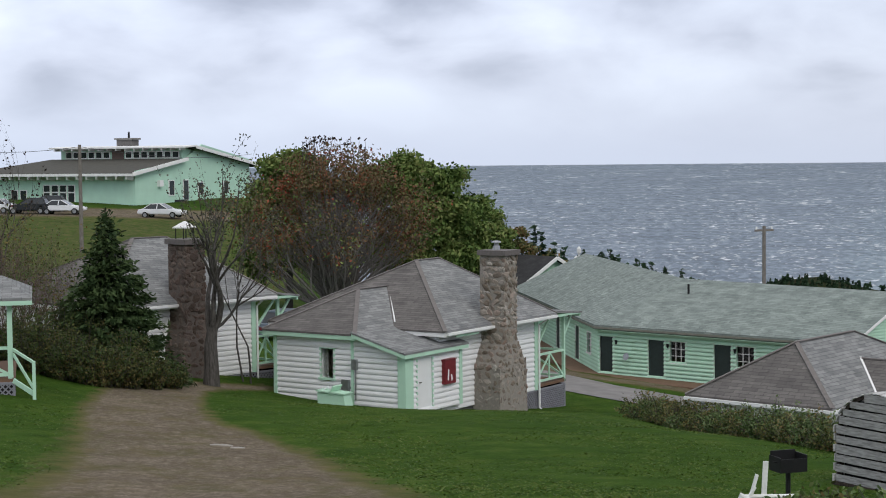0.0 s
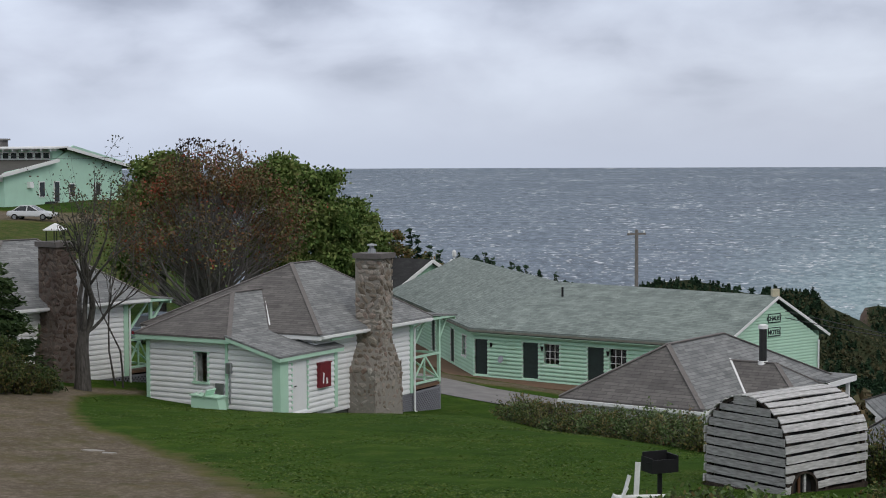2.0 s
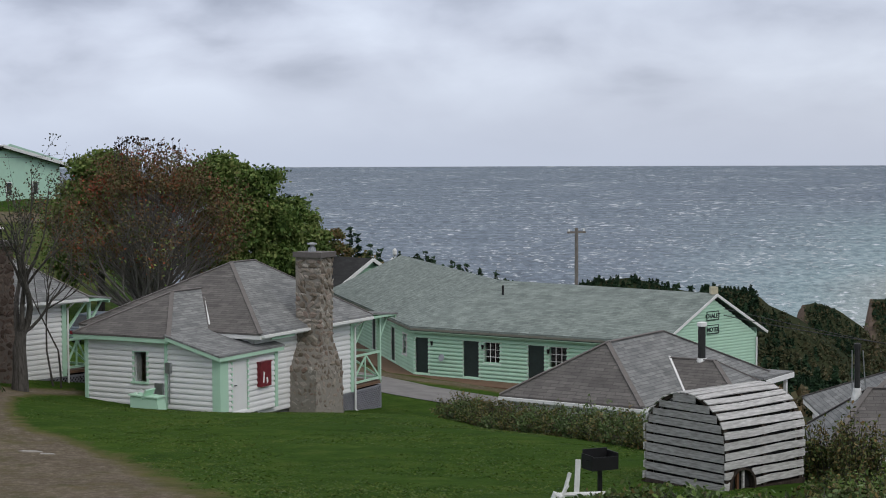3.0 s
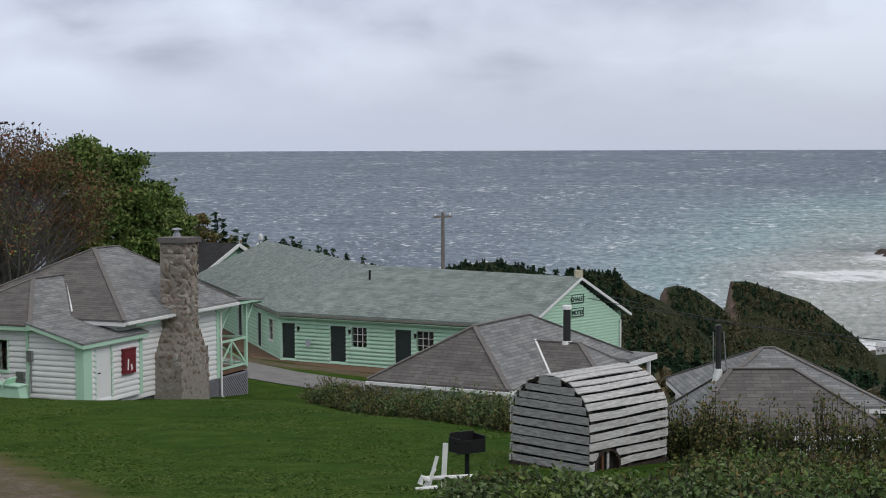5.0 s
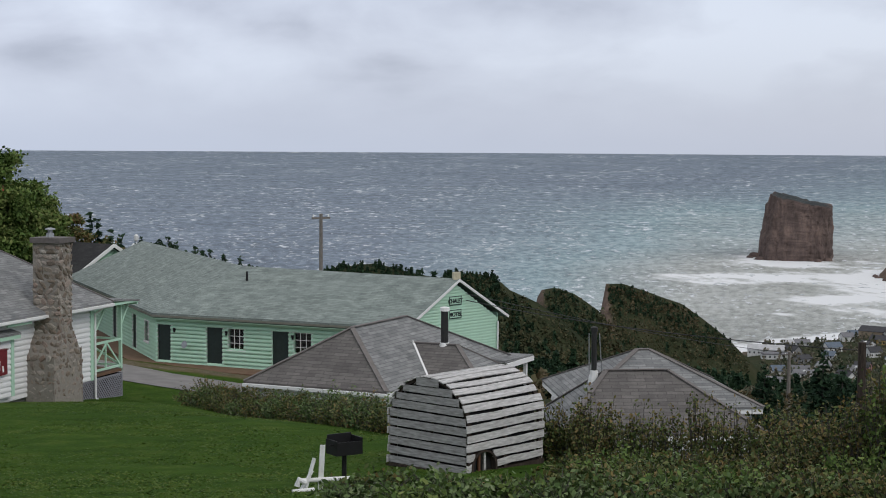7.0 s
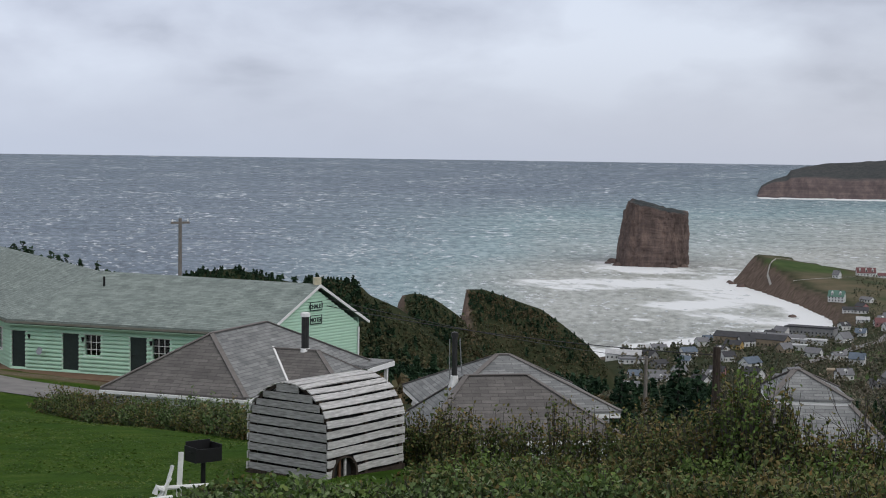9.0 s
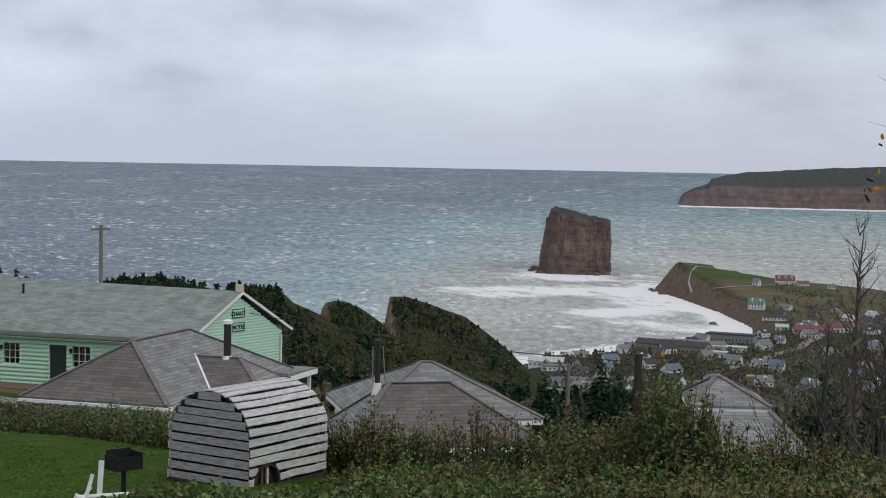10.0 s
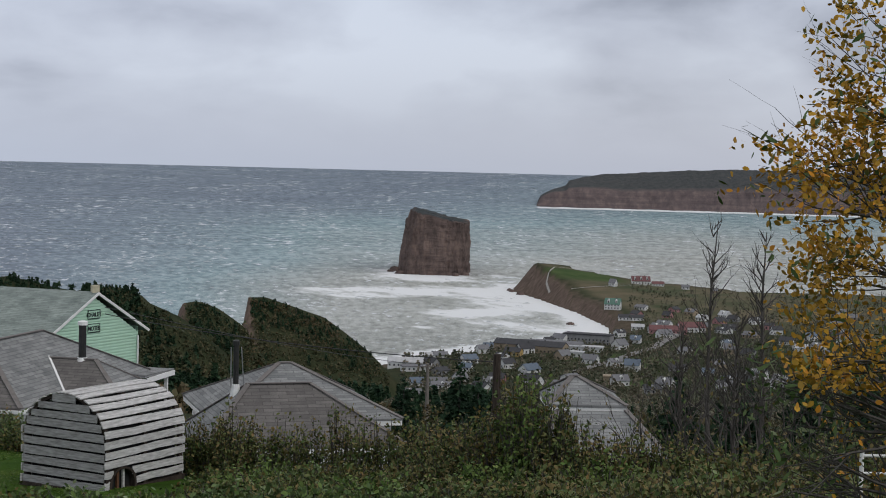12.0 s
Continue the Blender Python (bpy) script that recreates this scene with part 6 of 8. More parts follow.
# ---- green lodge on the hill ----
def lodge():
    x, y = -34.07, 181.84
    h = thing("lodge", pose(x, y, 154.3, 0, 0, 65), "long mint lodge with clerestory windows, exposed rafters and brown roof", "building")
    # x runs back along the side wall, y to the left along the front
    W, D, ze = 24.0, 24.0, 4.0
    g = MINT
    part("front_wall", join(box((0, 0, -1.5), (0.25, W, ze))), g, h)
    part("side_wall", box((0.25, 0, -3.0), (D, 0.25, ze + 0.4)), g, h)
    part("side_gable", prism([(0.25, ze + 0.4), (D, ze + 0.4), (D, 5.6), (13.5, 7.4), (9.5, 5.6)], 0.0, 0.2, 1), g, h)
    part("side_upper", prism([(9.5, ze), (D, ze), (D, 4.9), (10.3, 7.0), (9.5, 7.0)], 0.3, 0.5, 1), g, h)
    part("back_wall", box((D - 0.25, 0.25, -3), (D, W, ze)), g, h)
    # lower roof and its white edge
    part("lower_roof", slab([(-1.3, -0.6, ze + 0.1), (-1.3, W, ze + 0.1), (9.5, W - 5, 5.75), (9.5, -0.6, 5.75)], 0.25), plain("brown_roofing", (0.07, 0.067, 0.057), 0.95, scale=2), h, "brown felt roof")
    part("white_edge", join(box((-1.4, -0.6, ze - 0.15), (-1.3, W, ze + 0.14)), beam((-1.3, -0.65, ze + 0.05), (9.6, -0.65, 5.7), 0.12, 0.4)), TRIM, h)
    for i in range(17):
        yy = 0.2 + i * 1.35
        part("rafter", prism([(-1.25, ze - 0.5), (-1.25, ze - 0.12), (0.1, ze - 0.1), (0.1, ze - 0.7)], yy, yy + 0.22, 1), TRIM, h)
    # clerestory
    part("clerestory_wall", box((9.5, 0.2, 5.5), (9.8, 17.5, 7.0)), g, h)
    part("upper_roof", slab([(8.4, -0.8, 7.15), (8.4, 18.5, 7.15), (11, 18.5, 7.3), (11, -0.8, 7.3)], 0.18), TRIM, h)
    part("upper_roof_slope", slab([(11, -0.8, 7.3), (11, 18.5, 7.3), (26, 18.5, 4.9), (26, -0.8, 4.9)], 0.3), ROOF_DARK, h)
    part("white_edge", beam((11, -0.85, 7.1), (26, -0.85, 4.7), 0.12, 0.36), TRIM, h)
    for i in range(15):
        yy = -0.3 + i * 1.28
        part("rafter", box((8.5, yy, 6.72), (9.6, yy + 0.2, 7.0)), TRIM, h)
    for i in range(13):
        yy = 0.5 + i * 1.1 if i < 7 else 10.3 + (i - 7) * 1.1
        w = part("window", box((9.42, yy, 5.78), (9.5, yy + 0.98, 6.66)), TRIM, h)
        part("pane", box((9.39, yy + 0.12, 5.9), (9.42, yy + 0.86, 6.54)), GLASS, w)
    # chimney
    ch = part("chimney", box((11.2, 8.4, 5.4), (12.6, 10.6, 8.05)), plain("grey_brick", (0.17, 0.16, 0.155), 0.95, scale=5), h, "square grey brick chimney")
    part("chimney_cap", box((11.0, 8.2, 8.05), (12.8, 10.8, 8.25)), FOUND, ch)
    part("flue", tube([(11.9, 9.3, 8.25), (11.9, 9.3, 9.0)], [0.12, 0.12], 8), BLACK, ch)
    part("brick_panel", box((9.44, 8.3, 5.6), (9.5, 10.0, 6.9)), plain("brown_brick", (0.14, 0.10, 0.085), 0.95), h)
    # entrance glazing and small windows
    for i in range(4):
        w = part("window", box((-0.08, 8.2 + i * 1.15, 0.5), (0.0, 9.2 + i * 1.15, 2.9)), TRIM, h)
        for k in (0, 1):
            part("pane", box((-0.1, 8.3 + i * 1.15, 0.6 + k * 1.5), (-0.08, 9.1 + i * 1.15, 1.95 + k * 0.85)), GLASS, w)
    for a in (15.0, 16.3):
        w = part("window", box((-0.08, a, 0.8), (0.0, a + 1.0, 2.3)), TRIM, h)
        part("pane", box((-0.1, a + 0.1, 0.9), (-0.08, a + 0.9, 2.2)), GLASS, w)
    for a, z, hh in ((6.5, 1.6, 1.6), (9.4, 1.0, 2.2), (12.5, 1.6, 1.3), (18, 1.6, 1.3)):
        w = part("window", box((a - 0.1, -0.1, z - 0.1), (a + 1.0, 0.0, z + hh + 0.1)), TRIM, h)
        part("pane", box((a, -0.13, z), (a + 0.9, -0.1, z + hh)), GLASS, w)
    part("side_door", box((7.6, -0.1, -0.6), (10.0, 0.0, 1.0)), GLASS, h, "dark low opening")
    part("floodlight", box((4.2, -0.4, 2.6), (4.9, 0.0, 3.3)), TRIM, h)
    return h


lodge()


# ---- cars ----
TYRE = plain("tyre_rubber", (0.015, 0.015, 0.015), 0.85)


def car(x, y, turn, paint, label, long=4.6, z=None, boxy=False):
    c = thing("car", pose(x, y, gz(x, y) if z is None else z, 0, 0, turn), label, "car", "parked cars")
    h = long / 2
    if boxy:
        side = [(-h, 0.35), (-h, 0.95), (-h * 0.9, 1.0), (h * 0.35, 1.02), (h * 0.93, 0.9), (h, 0.7), (h, 0.35)]
        cab = [(-h * 0.86, 1.0), (-h * 0.72, 1.55), (h * 0.0, 1.58), (h * 0.36, 1.02)]
    else:
        side = [(-h, 0.4), (-h * 0.98, 0.85), (-h * 0.82, 0.95), (h * 0.36, 0.95), (h * 0.9, 0.76), (h, 0.6), (h * 0.98, 0.35)]
        cab = [(-h * 0.72, 0.94), (-h * 0.44, 1.38), (h * 0.02, 1.42), (h * 0.40, 0.94)]
    V, F = prism(side, -0.85, 0.85, 1)
    bm = bmesh.new()
    vs = [bm.verts.new(v) for v in V]
    for f in F:
        bm.faces.new([vs[i] for i in f])
    bmesh.ops.recalc_face_normals(bm, faces=bm.faces)
    bmesh.ops.bevel(bm, geom=bm.edges[:], offset=0.09, segments=2, affect="EDGES")
    me = bpy.data.meshes.new("body")
    bm.to_mesh(me)
    bm.free()
    me.materials.append(paint)
    part("body", me, paint, c)
    n = len(cab)
    V = [(p[0], s * (0.60 if 0 < i < n - 1 else 0.78), p[1]) for s in (-1, 1) for i, p in enumerate(cab)]
    F = [(0, 1, 2, 3), (7, 6, 5, 4)] + [(i, i + 4, (i + 1) % 4 + 4, (i + 1) % 4) for i in range(4)]
    part("cabin_glass", (V, F), GLASS, c)
    part("roof_panel", box((cab[1][0] - 0.02, -0.6, cab[1][1] - 0.01), (cab[2][0] + 0.02, 0.6, cab[2][1] + 0.03)), paint, c)
    for s in (-1, 1):
        for a, b in ((0, 1), (3, 2)):
            part("pillar", beam((cab[a][0], s * 0.79, cab[a][1]), (cab[b][0], s * 0.61, cab[b][1]), 0.07), paint, c)
        part("pillar", beam((-0.25, s * 0.80, 0.92), (-0.22, s * 0.61, cab[1][1]), 0.08), paint, c)
    for sx in (-0.62, 0.62):
        for sy in (-0.8, 0.8):
            w = part("wheel", tube([(h * sx, sy - 0.1, 0.32), (h * sx, sy + 0.1, 0.32)], [0.32, 0.32], 14), TYRE, c)
            part("rim", tube([(h * sx, sy - 0.112, 0.32), (h * sx, sy + 0.112, 0.32)], [0.2, 0.2], 10), METAL, w)
    for sy in (-0.6, 0.6):
        part("headlight", box((h * 0.93, sy - 0.16, 0.58), (h * 1.003, sy + 0.16, 0.72)), TRIM, c)
        part("tail_light", box((-h * 1.003, sy - 0.16, 0.66), (-h * 0.96, sy + 0.16, 0.82)), RED, c)
    return c


CAR_WHITE = plain("white_car_paint", (0.75, 0.76, 0.78), 0.25, var=0.03)
CAR_DARK = plain("charcoal_car_paint", (0.03, 0.033, 0.038), 0.25, var=0.05)
CAR_BLUE = plain("slate_car_paint", (0.14, 0.17, 0.21), 0.3, var=0.05)
_x, _y = polar(-9.72, 168)
car(_x, _y, -14, CAR_WHITE, "white saloon car parked beside the lodge", 4.8)
_x, _y = polar(-13.05, 170)
car(_x, _y, -4, CAR_WHITE, "white saloon car parked before the lodge", 4.6)
_x, _y = polar(-14.15, 171)
car(_x, _y, 175, CAR_DARK, "dark grey estate car parked before the lodge", 4.5, boxy=True)
_x, _y = polar(-13.65, 175)
car(_x, _y, 178, CAR_DARK, "dark pickup parked before the lodge", 5.0, boxy=True)
_x, _y = polar(-15.3, 172)
car(_x, _y, 170, CAR_WHITE, "pale car parked at the end of the row", 4.4)
_x, _y = polar(-5.35, 86)
car(_x, _y, 70, CAR_BLUE, "slate-blue car parked between the cottages", 4.4, boxy=True)


# ---- trees, shrubs ----
def grow(rng, base, heading, length, radius, depth, out, tips, spread=0.5, lift=0.25, parts=5):
    """A limb that bends and forks: fills out with limbs (points, radii) and tips with their ends."""
    pts, rad = [base], [radius]
    d = heading.normalized()
    p = base.copy()
    for i in range(parts):
        d = (d + Vector((rng.gauss(0, 0.13), rng.gauss(0, 0.13), rng.gauss(0, 0.08) + lift * 0.08))).normalized()
        p = p + d * (length / parts)
        pts.append(p.copy())
        rad.append(radius * (1 - 0.62 * (i + 1) / parts))
    out.append((pts, rad))
    if depth <= 0:
        tips.append((pts[-1], d, pts))
        return
    n = rng.randint(3, 4)
    for k in range(n):
        i = rng.randint(max(1, parts - 3), parts)
        side = Vector((rng.gauss(0, 1), rng.gauss(0, 1), rng.gauss(0, 0.6) + lift)).normalized()
        grow(rng, pts[i], d * (1 - spread * 0.45) + side * spread, length * rng.uniform(0.5, 0.78), rad[i] * 0.72, depth - 1, out, tips, spread, lift, max(3, parts - 1))


def limbs_mesh(out, n_big=7):
    return join(*[tube(p, r, n_big if r[0] > 0.05 else (4 if r[0] > 0.015 else 3), cap=False) for p, r in out])


def along_tips(tips, rng, per, spread):
    P = []
    for end, d, pts in tips:
        for _ in range(per):
            t = rng.random_sample() ** 0.7 * (len(pts) - 1)
            i = min(int(t), len(pts) - 2)
            q = pts[i].lerp(pts[i + 1], t - i)
            P.append((q.x, q.y, q.z))
    P = np.array(P)
    return P + rng.normal(size=P.shape) * spread


def stem_tree(name, x, y, label, stems, height, splay, leafsets, seed, bark_mat, r0=0.1, depth=2, z=None, lift=0.25, spread=0.5, category="tree", extra=None, cloud=None):
    """A tree of several stems with leaves of one or more kinds along its twigs. leafsets: (material, leaves per twig, size, scatter, keep(point))."""
    rng, nr = random.Random(seed), np.random.RandomState(seed)
    z = gz(x, y) if z is None else z
    t = thing(name, pose(x, y, z), label, category)
    out, tips = [], []
    for i in range(stems):
        a = math.tau * (i + rng.uniform(-0.3, 0.3)) / stems
        s = splay * rng.uniform(0.25, 1.0) if stems > 1 else 0.06
        grow(rng, Vector((0.15 * math.cos(a), 0.15 * math.sin(a), -0.2)), Vector((math.cos(a) * s, math.sin(a) * s, 1)), height * rng.uniform(0.5, 0.62), r0 * rng.uniform(0.7, 1.1), depth, out, tips, spread, lift, 6)
    part("trunk", limbs_mesh(out[:1]), bark_mat, t)
    if len(out) > 1:
        part("branchwork", limbs_mesh(out[1:] + (extra(rng) if extra else [])), bark_mat, t)
    for mat, per, size, scatter, keep in leafsets:
        C = along_tips(tips, nr, per, scatter)
        if keep is not None:
            C = C[keep(C, nr)]
        quads("crown", leaves(C, size, nr), mat, t)
    if cloud:
        C = cloud(nr)
        quads("crown", leaves(C, leafsets[0][2], nr), leafsets[0][0], t)
    return t


def clump_tree(name, x, y, label, mat, seed, top, lobes, leaf=0.3, per=900, twig=BARK, z=None):
    """A full leafy tree: trunk, limbs and a crown of many small leaves in uneven lobes (dx, dy, height over ground, radius)."""
    rng, nr = random.Random(seed), np.random.RandomState(seed)
    z = gz(x, y) if z is None else z
    t = thing(name, pose(x, y, z), label, "tree")
    part("trunk", tube([(0, 0, -0.3), (0.1, 0, top * 0.3), (0.0, 0.1, top * 0.55)], [0.28, 0.2, 0.11], 8), twig, t)
    limbs, C = [], []
    for dx, dy, hz, r in lobes:
        limbs.append(([Vector((0, 0, top * rng.uniform(0.2, 0.45))), Vector((dx * 0.5, dy * 0.5, hz * 0.7)), Vector((dx, dy, hz))], [0.1, 0.06, 0.02]))
        for _ in range(max(6, int(7 * r))):
            v = Vector((rng.gauss(0, 1), rng.gauss(0, 1), rng.gauss(0, 0.9))).normalized() * r * rng.uniform(0.55, 1.0)
            c = np.array((dx + v.x, dy + v.y, hz + v.z * 0.9))
            k = int(per * rng.uniform(0.5, 1.3))
            C.append(c + nr.normal(size=(k, 3)) * r * np.array((0.24, 0.24, 0.15)))
            limbs.append(([Vector((dx * 0.6, dy * 0.6, hz * 0.75)), Vector(c)], [0.035, 0.008]))
    part("branchwork", limbs_mesh(limbs), twig, t)
    quads("crown", leaves(np.concatenate(C), leaf, nr), mat, t)
    return t


def spruce_parts(nr, height, radius, layers=16, per=16, dens=26, size=0.16):
    """Needle sprays of a spruce, in drooping whorls."""
    C, dirs = [], []
    for i in range(layers):
        f = i / (layers - 1)
        zc0 = height * (0.06 + 0.92 * f)
        rr = radius * (1 - f) ** 0.85 + 0.05
        k = max(4, int(per * (1 - f * 0.7)))
        for j in range(k):
            a = math.tau * (j + nr.uniform(0, 1)) / k
            L = rr * nr.uniform(0.6, 1.18)
            zc = zc0 + nr.uniform(-0.55, 0.55) * height / layers
            n = max(4, int(dens * (L / radius)))
            s = nr.uniform(0.1, 1, n) ** 0.7
            lift = 0.18 * L * (s ** 2) - 0.32 * L * s
            p = np.stack([np.cos(a) * L * s, np.sin(a) * L * s, zc + lift], -1) + nr.normal(size=(n, 3)) * (0.05 * radius * np.array((1, 1, 0.35)))
            C.append(p)
            dirs.append(np.repeat([[math.cos(a) * 2, math.sin(a) * 2, -0.4]], n, 0))
    return np.concatenate(C), np.concatenate(dirs)


def spruce(x, y, height, radius, label, seed, detail=1.0, z=None):
    nr = np.random.RandomState(seed)
    z = gz(x, y) if z is None else z
    t = thing("spruce", pose(x, y, z), label, "spruce", "spruces")
    part("trunk", tube([(0, 0, -0.3), (0, 0, height * 0.5), (0, 0, height)], [radius * 0.08 + 0.03, radius * 0.05, 0.01], 7), BARK, t)
    C, D = spruce_parts(nr, height, radius, int(12 + 8 * detail), int(10 + 8 * detail), int(20 + 34 * detail))
    if detail > 1.5:
        quads("crown", leaves(np.repeat(C, 2, 0) + nr.normal(size=(2 * len(C), 3)) * 0.05, 0.085, nr, 2.8, 0.5, np.repeat(D, 2, 0)), NEEDLES_NEAR, t)
    else:
        quads("crown", leaves(C, 0.02 * height + 0.03, nr, 2.6, 0.5, D), NEEDLES, t)
    return t


def shrub(x, y, height, radius, mat, seed, label, sprigs=60, per=15, leaf=0.08, name="shrub", z=None, stems=BARK, group="shrubs", upright=1.0, sink=0.1, oval=False):
    """A bush of sprigs that rise and arch from its foot, each with leaves along it."""
    nr = np.random.RandomState(seed)
    z = gz(x, y) if z is None else z
    t = thing(name, pose(x, y, z), label, "shrub", group)
    a = nr.uniform(0, math.tau, sprigs)
    r = np.sqrt(nr.uniform(0, 1, sprigs)) * radius
    foot = np.stack([np.cos(a) * r * 0.55, np.sin(a) * r * 0.55, np.zeros(sprigs) - sink], -1)
    h = height * nr.uniform(0.55, 1.05, sprigs) * (1 - 0.45 * (r / radius) ** 2)
    tip = np.stack([np.cos(a) * r * 1.05, np.sin(a) * r * 1.05, h], -1) + nr.normal(size=(sprigs, 3)) * radius * 0.08
    mid = (foot + tip) / 2 + np.stack([-np.cos(a), -np.sin(a), np.full(sprigs, 0.4 * upright)], -1) * (0.12 * radius)
    pts = [(foot[i], mid[i], tip[i]) for i in range(sprigs)]
    part("stemwork", join(*[tube([tuple(p) for p in q], [0.012, 0.009, 0.004], 3, False) for q in pts]), stems, t)
    s = nr.uniform(0.12, 1.03, (sprigs, per))[..., None]
    q = foot[:, None] * (1 - s) ** 2 + 2 * mid[:, None] * s * (1 - s) + tip[:, None] * s ** 2
    q = (q + nr.normal(size=q.shape) * leaf * 0.9).reshape(-1, 3)
    quads("foliage", leaves(q, leaf, nr, 1.7, oval=oval), mat, t)
    return t


def far_wood(name, P, heights, mat, label, seed, leafs=26, slim=0.28, tuft=0.19):
    """Many distant conifers and bushes as one growth: each a small spire of leaf tufts."""
    nr = np.random.RandomState(seed)
    n = len(P)
    f = nr.uniform(-0.05, 1, (n, leafs)).clip(0) ** 1.25
    a = nr.uniform(0, math.tau, (n, leafs))
    r = heights[:, None] * slim * (1 - f) * np.sqrt(nr.uniform(0.1, 1, (n, leafs)))
    C = np.stack([P[:, None, 0] + np.cos(a) * r, P[:, None, 1] + np.sin(a) * r, P[:, None, 2] + heights[:, None] * f], -1).reshape(-1, 3)
    size = np.repeat(heights * tuft, leafs)
    ob = quads(name, leaves(C, size, nr, 1.5), mat)
    return tagged(ob, label, "trees", kind="stuff")


# the great ash with thinning rust-coloured leaves, and the green trees behind it
def rust_keep(C, nr):
    shell = (C[:, 0] / 5.2) ** 2 + (C[:, 1] / 5.2) ** 2 + ((C[:, 2] - 5.6) / 5.0) ** 2
    return (nr.uniform(0, 1, len(C)) < np.clip(shell * 1.1 - 0.15, 0.05, 1)) & (C[:, 2] > 1.5)


def ash_twigs(rng):
    """Fine pale rods that fan out from the stems to the crown's face."""
    out = []
    for _ in range(420):
        a, e = rng.uniform(0, math.tau), rng.uniform(0.12, 1.45)
        r = rng.uniform(0.75, 1.0)
        tip = Vector((5.2 * math.cos(a) * math.cos(e) * r, 4.4 * math.sin(a) * math.cos(e) * r, 4.6 + 5.3 * math.sin(e) * r * rng.uniform(0.75, 1.0) - 2.2 * math.cos(e) * rng.uniform(0, 1)))
        f = rng.uniform(0.15, 0.55)
        foot = Vector((tip.x * f * 0.55, tip.y * f * 0.55, tip.z * f))
        mid = foot.lerp(tip, 0.5) + Vector((rng.gauss(0, 0.15), rng.gauss(0, 0.15), 0.35))
        out.append(([foot, mid, tip], [0.03, 0.02, 0.007]))
    return out


def ash_cloud(nr):
    """Tufts over the crown's upper and side face, thin towards its heart."""
    n = 2700
    a, e = nr.uniform(0, math.tau, n), np.arcsin(nr.uniform(-0.25, 1, n))
    r = nr.uniform(0.45, 1.02, n)
    c = np.stack([5.3 * np.cos(a) * np.cos(e) * r, 4.5 * np.sin(a) * np.cos(e) * r, 5.0 + 5.2 * np.sin(e) * r], -1)
    keep = nr.uniform(0, 1, n) < np.where((c[:, 1] < 0) & (c[:, 2] < 7.6) & (np.abs(c[:, 0]) < 4.0), 0.12, 1.0)
    c = c[keep]
    return (c[:, None] + nr.normal(size=(len(c), 11, 3)) * 0.2).reshape(-1, 3)


_x, _y = polar(-3.75, 98)
stem_tree("ash_tree", _x, _y, "broad many-stemmed ash with thinning rust-red leaves", 26, 9.0, 1.5,
          [(LEAF_RUST, 44, 0.105, 0.30, rust_keep), (LEAF_GREEN, 16, 0.11, 0.4, rust_keep)], 11, BARK_PALE, 0.12, 2, z=150.6, lift=0.5, extra=ash_twigs, cloud=ash_cloud)
DARK_LEAF = leafy("dark_dry_leaves", (0.012, 0.012, 0.01), (0.03, 0.018, 0.014))


def top_sprigs(bearing0, bearing1, dist, rise, count, seed, z_of):
    """Dry dark leaf tufts on bare twigs over the crown."""
    nr = np.random.RandomState(seed)
    C, tw = [], []
    for i in range(count):
        b = nr.uniform(bearing0, bearing1)
        x, y = polar(b, dist + nr.uniform(-1, 1))
        z = z_of(b) + nr.uniform(-0.1, 1) * rise
        C.append(np.array((x, y, z)) + nr.normal(size=(4, 3)) * 0.05)
        tw.append(tube([(x + nr.normal() * 0.15, y, z - 1.3), (x, y, z)], [0.02, 0.008], 3, False))
    return np.concatenate(C), join(*tw)


_t = thing("dry_twigs", pose(0, 0, 0), "bare twigs with dark dry leaf tufts over the ash", "twigs")
_C, _tw = top_sprigs(-4.9, -2.6, 98, 0.6, 44, 4, lambda b: 160.4 + 0.45 * math.cos((b + 3.9) * 1.2))
quads("crown", leaves(_C, 0.12, np.random.RandomState(2), 1.5), DARK_LEAF, _t)
part("twigwork", _tw, BARK, _t)

_x, _y = polar(-0.55, 105)
clump_tree("maple_tree", _x, _y, "dense green broadleaf tree behind the ash", LEAF_GREEN, 21, 10, [(-3.0, 0, 8.2, 1.7), (-1.4, 0, 8.6, 1.8), (0.5, 0, 8.0, 1.8), (2.0, 0, 6.6, 1.9), (-0.3, -0.5, 5.6, 2.2), (2.2, 0, 4.4, 1.7), (0.6, -1, 3.6, 2.0), (-1.8, 0, 4.0, 1.8), (3.0, 0, 2.8, 1.4)], 0.17, 620, z=150.0)
_x, _y = polar(-5.4, 106)
clump_tree("maple_tree", _x, _y, "green broadleaf tree beside the ash", LEAF_GREEN, 22, 10, [(-0.6, 0, 8.0, 1.7), (1.2, 0, 8.9, 1.6), (-0.4, 0, 6.4, 2.1), (-1.6, 0, 5.2, 1.5), (1.5, 0, 6.5, 1.8), (-1.0, 0, 3.5, 2.0), (1.5, 0, 3.6, 2.0)], 0.17, 560, z=150.5)
_x, _y = polar(1.35, 118)
clump_tree("maple_tree", _x, _y, "green broadleaf tree on the slope", LEAF_GREEN, 23, 6, [(0, 0, 5.3, 1.4), (0.9, 0, 4.3, 1.3), (-0.8, 0, 3.4, 1.6), (0.6, 0, 2.6, 1.6)], 0.17, 420, z=150.0)
_x, _y = polar(2.6, 150)
clump_tree("birch_tree", _x, _y, "yellowing birch on the slope", LEAF_SHRUB, 24, 6, [(0, 0, 6.2, 1.0), (0.9, 0, 4.9, 1.3), (-1.2, 0, 5.2, 1.4), (2.2, 0, 4.2, 1.1), (3.4, 0, 3.2, 1.1)], 0.18, 150, z=146.5)

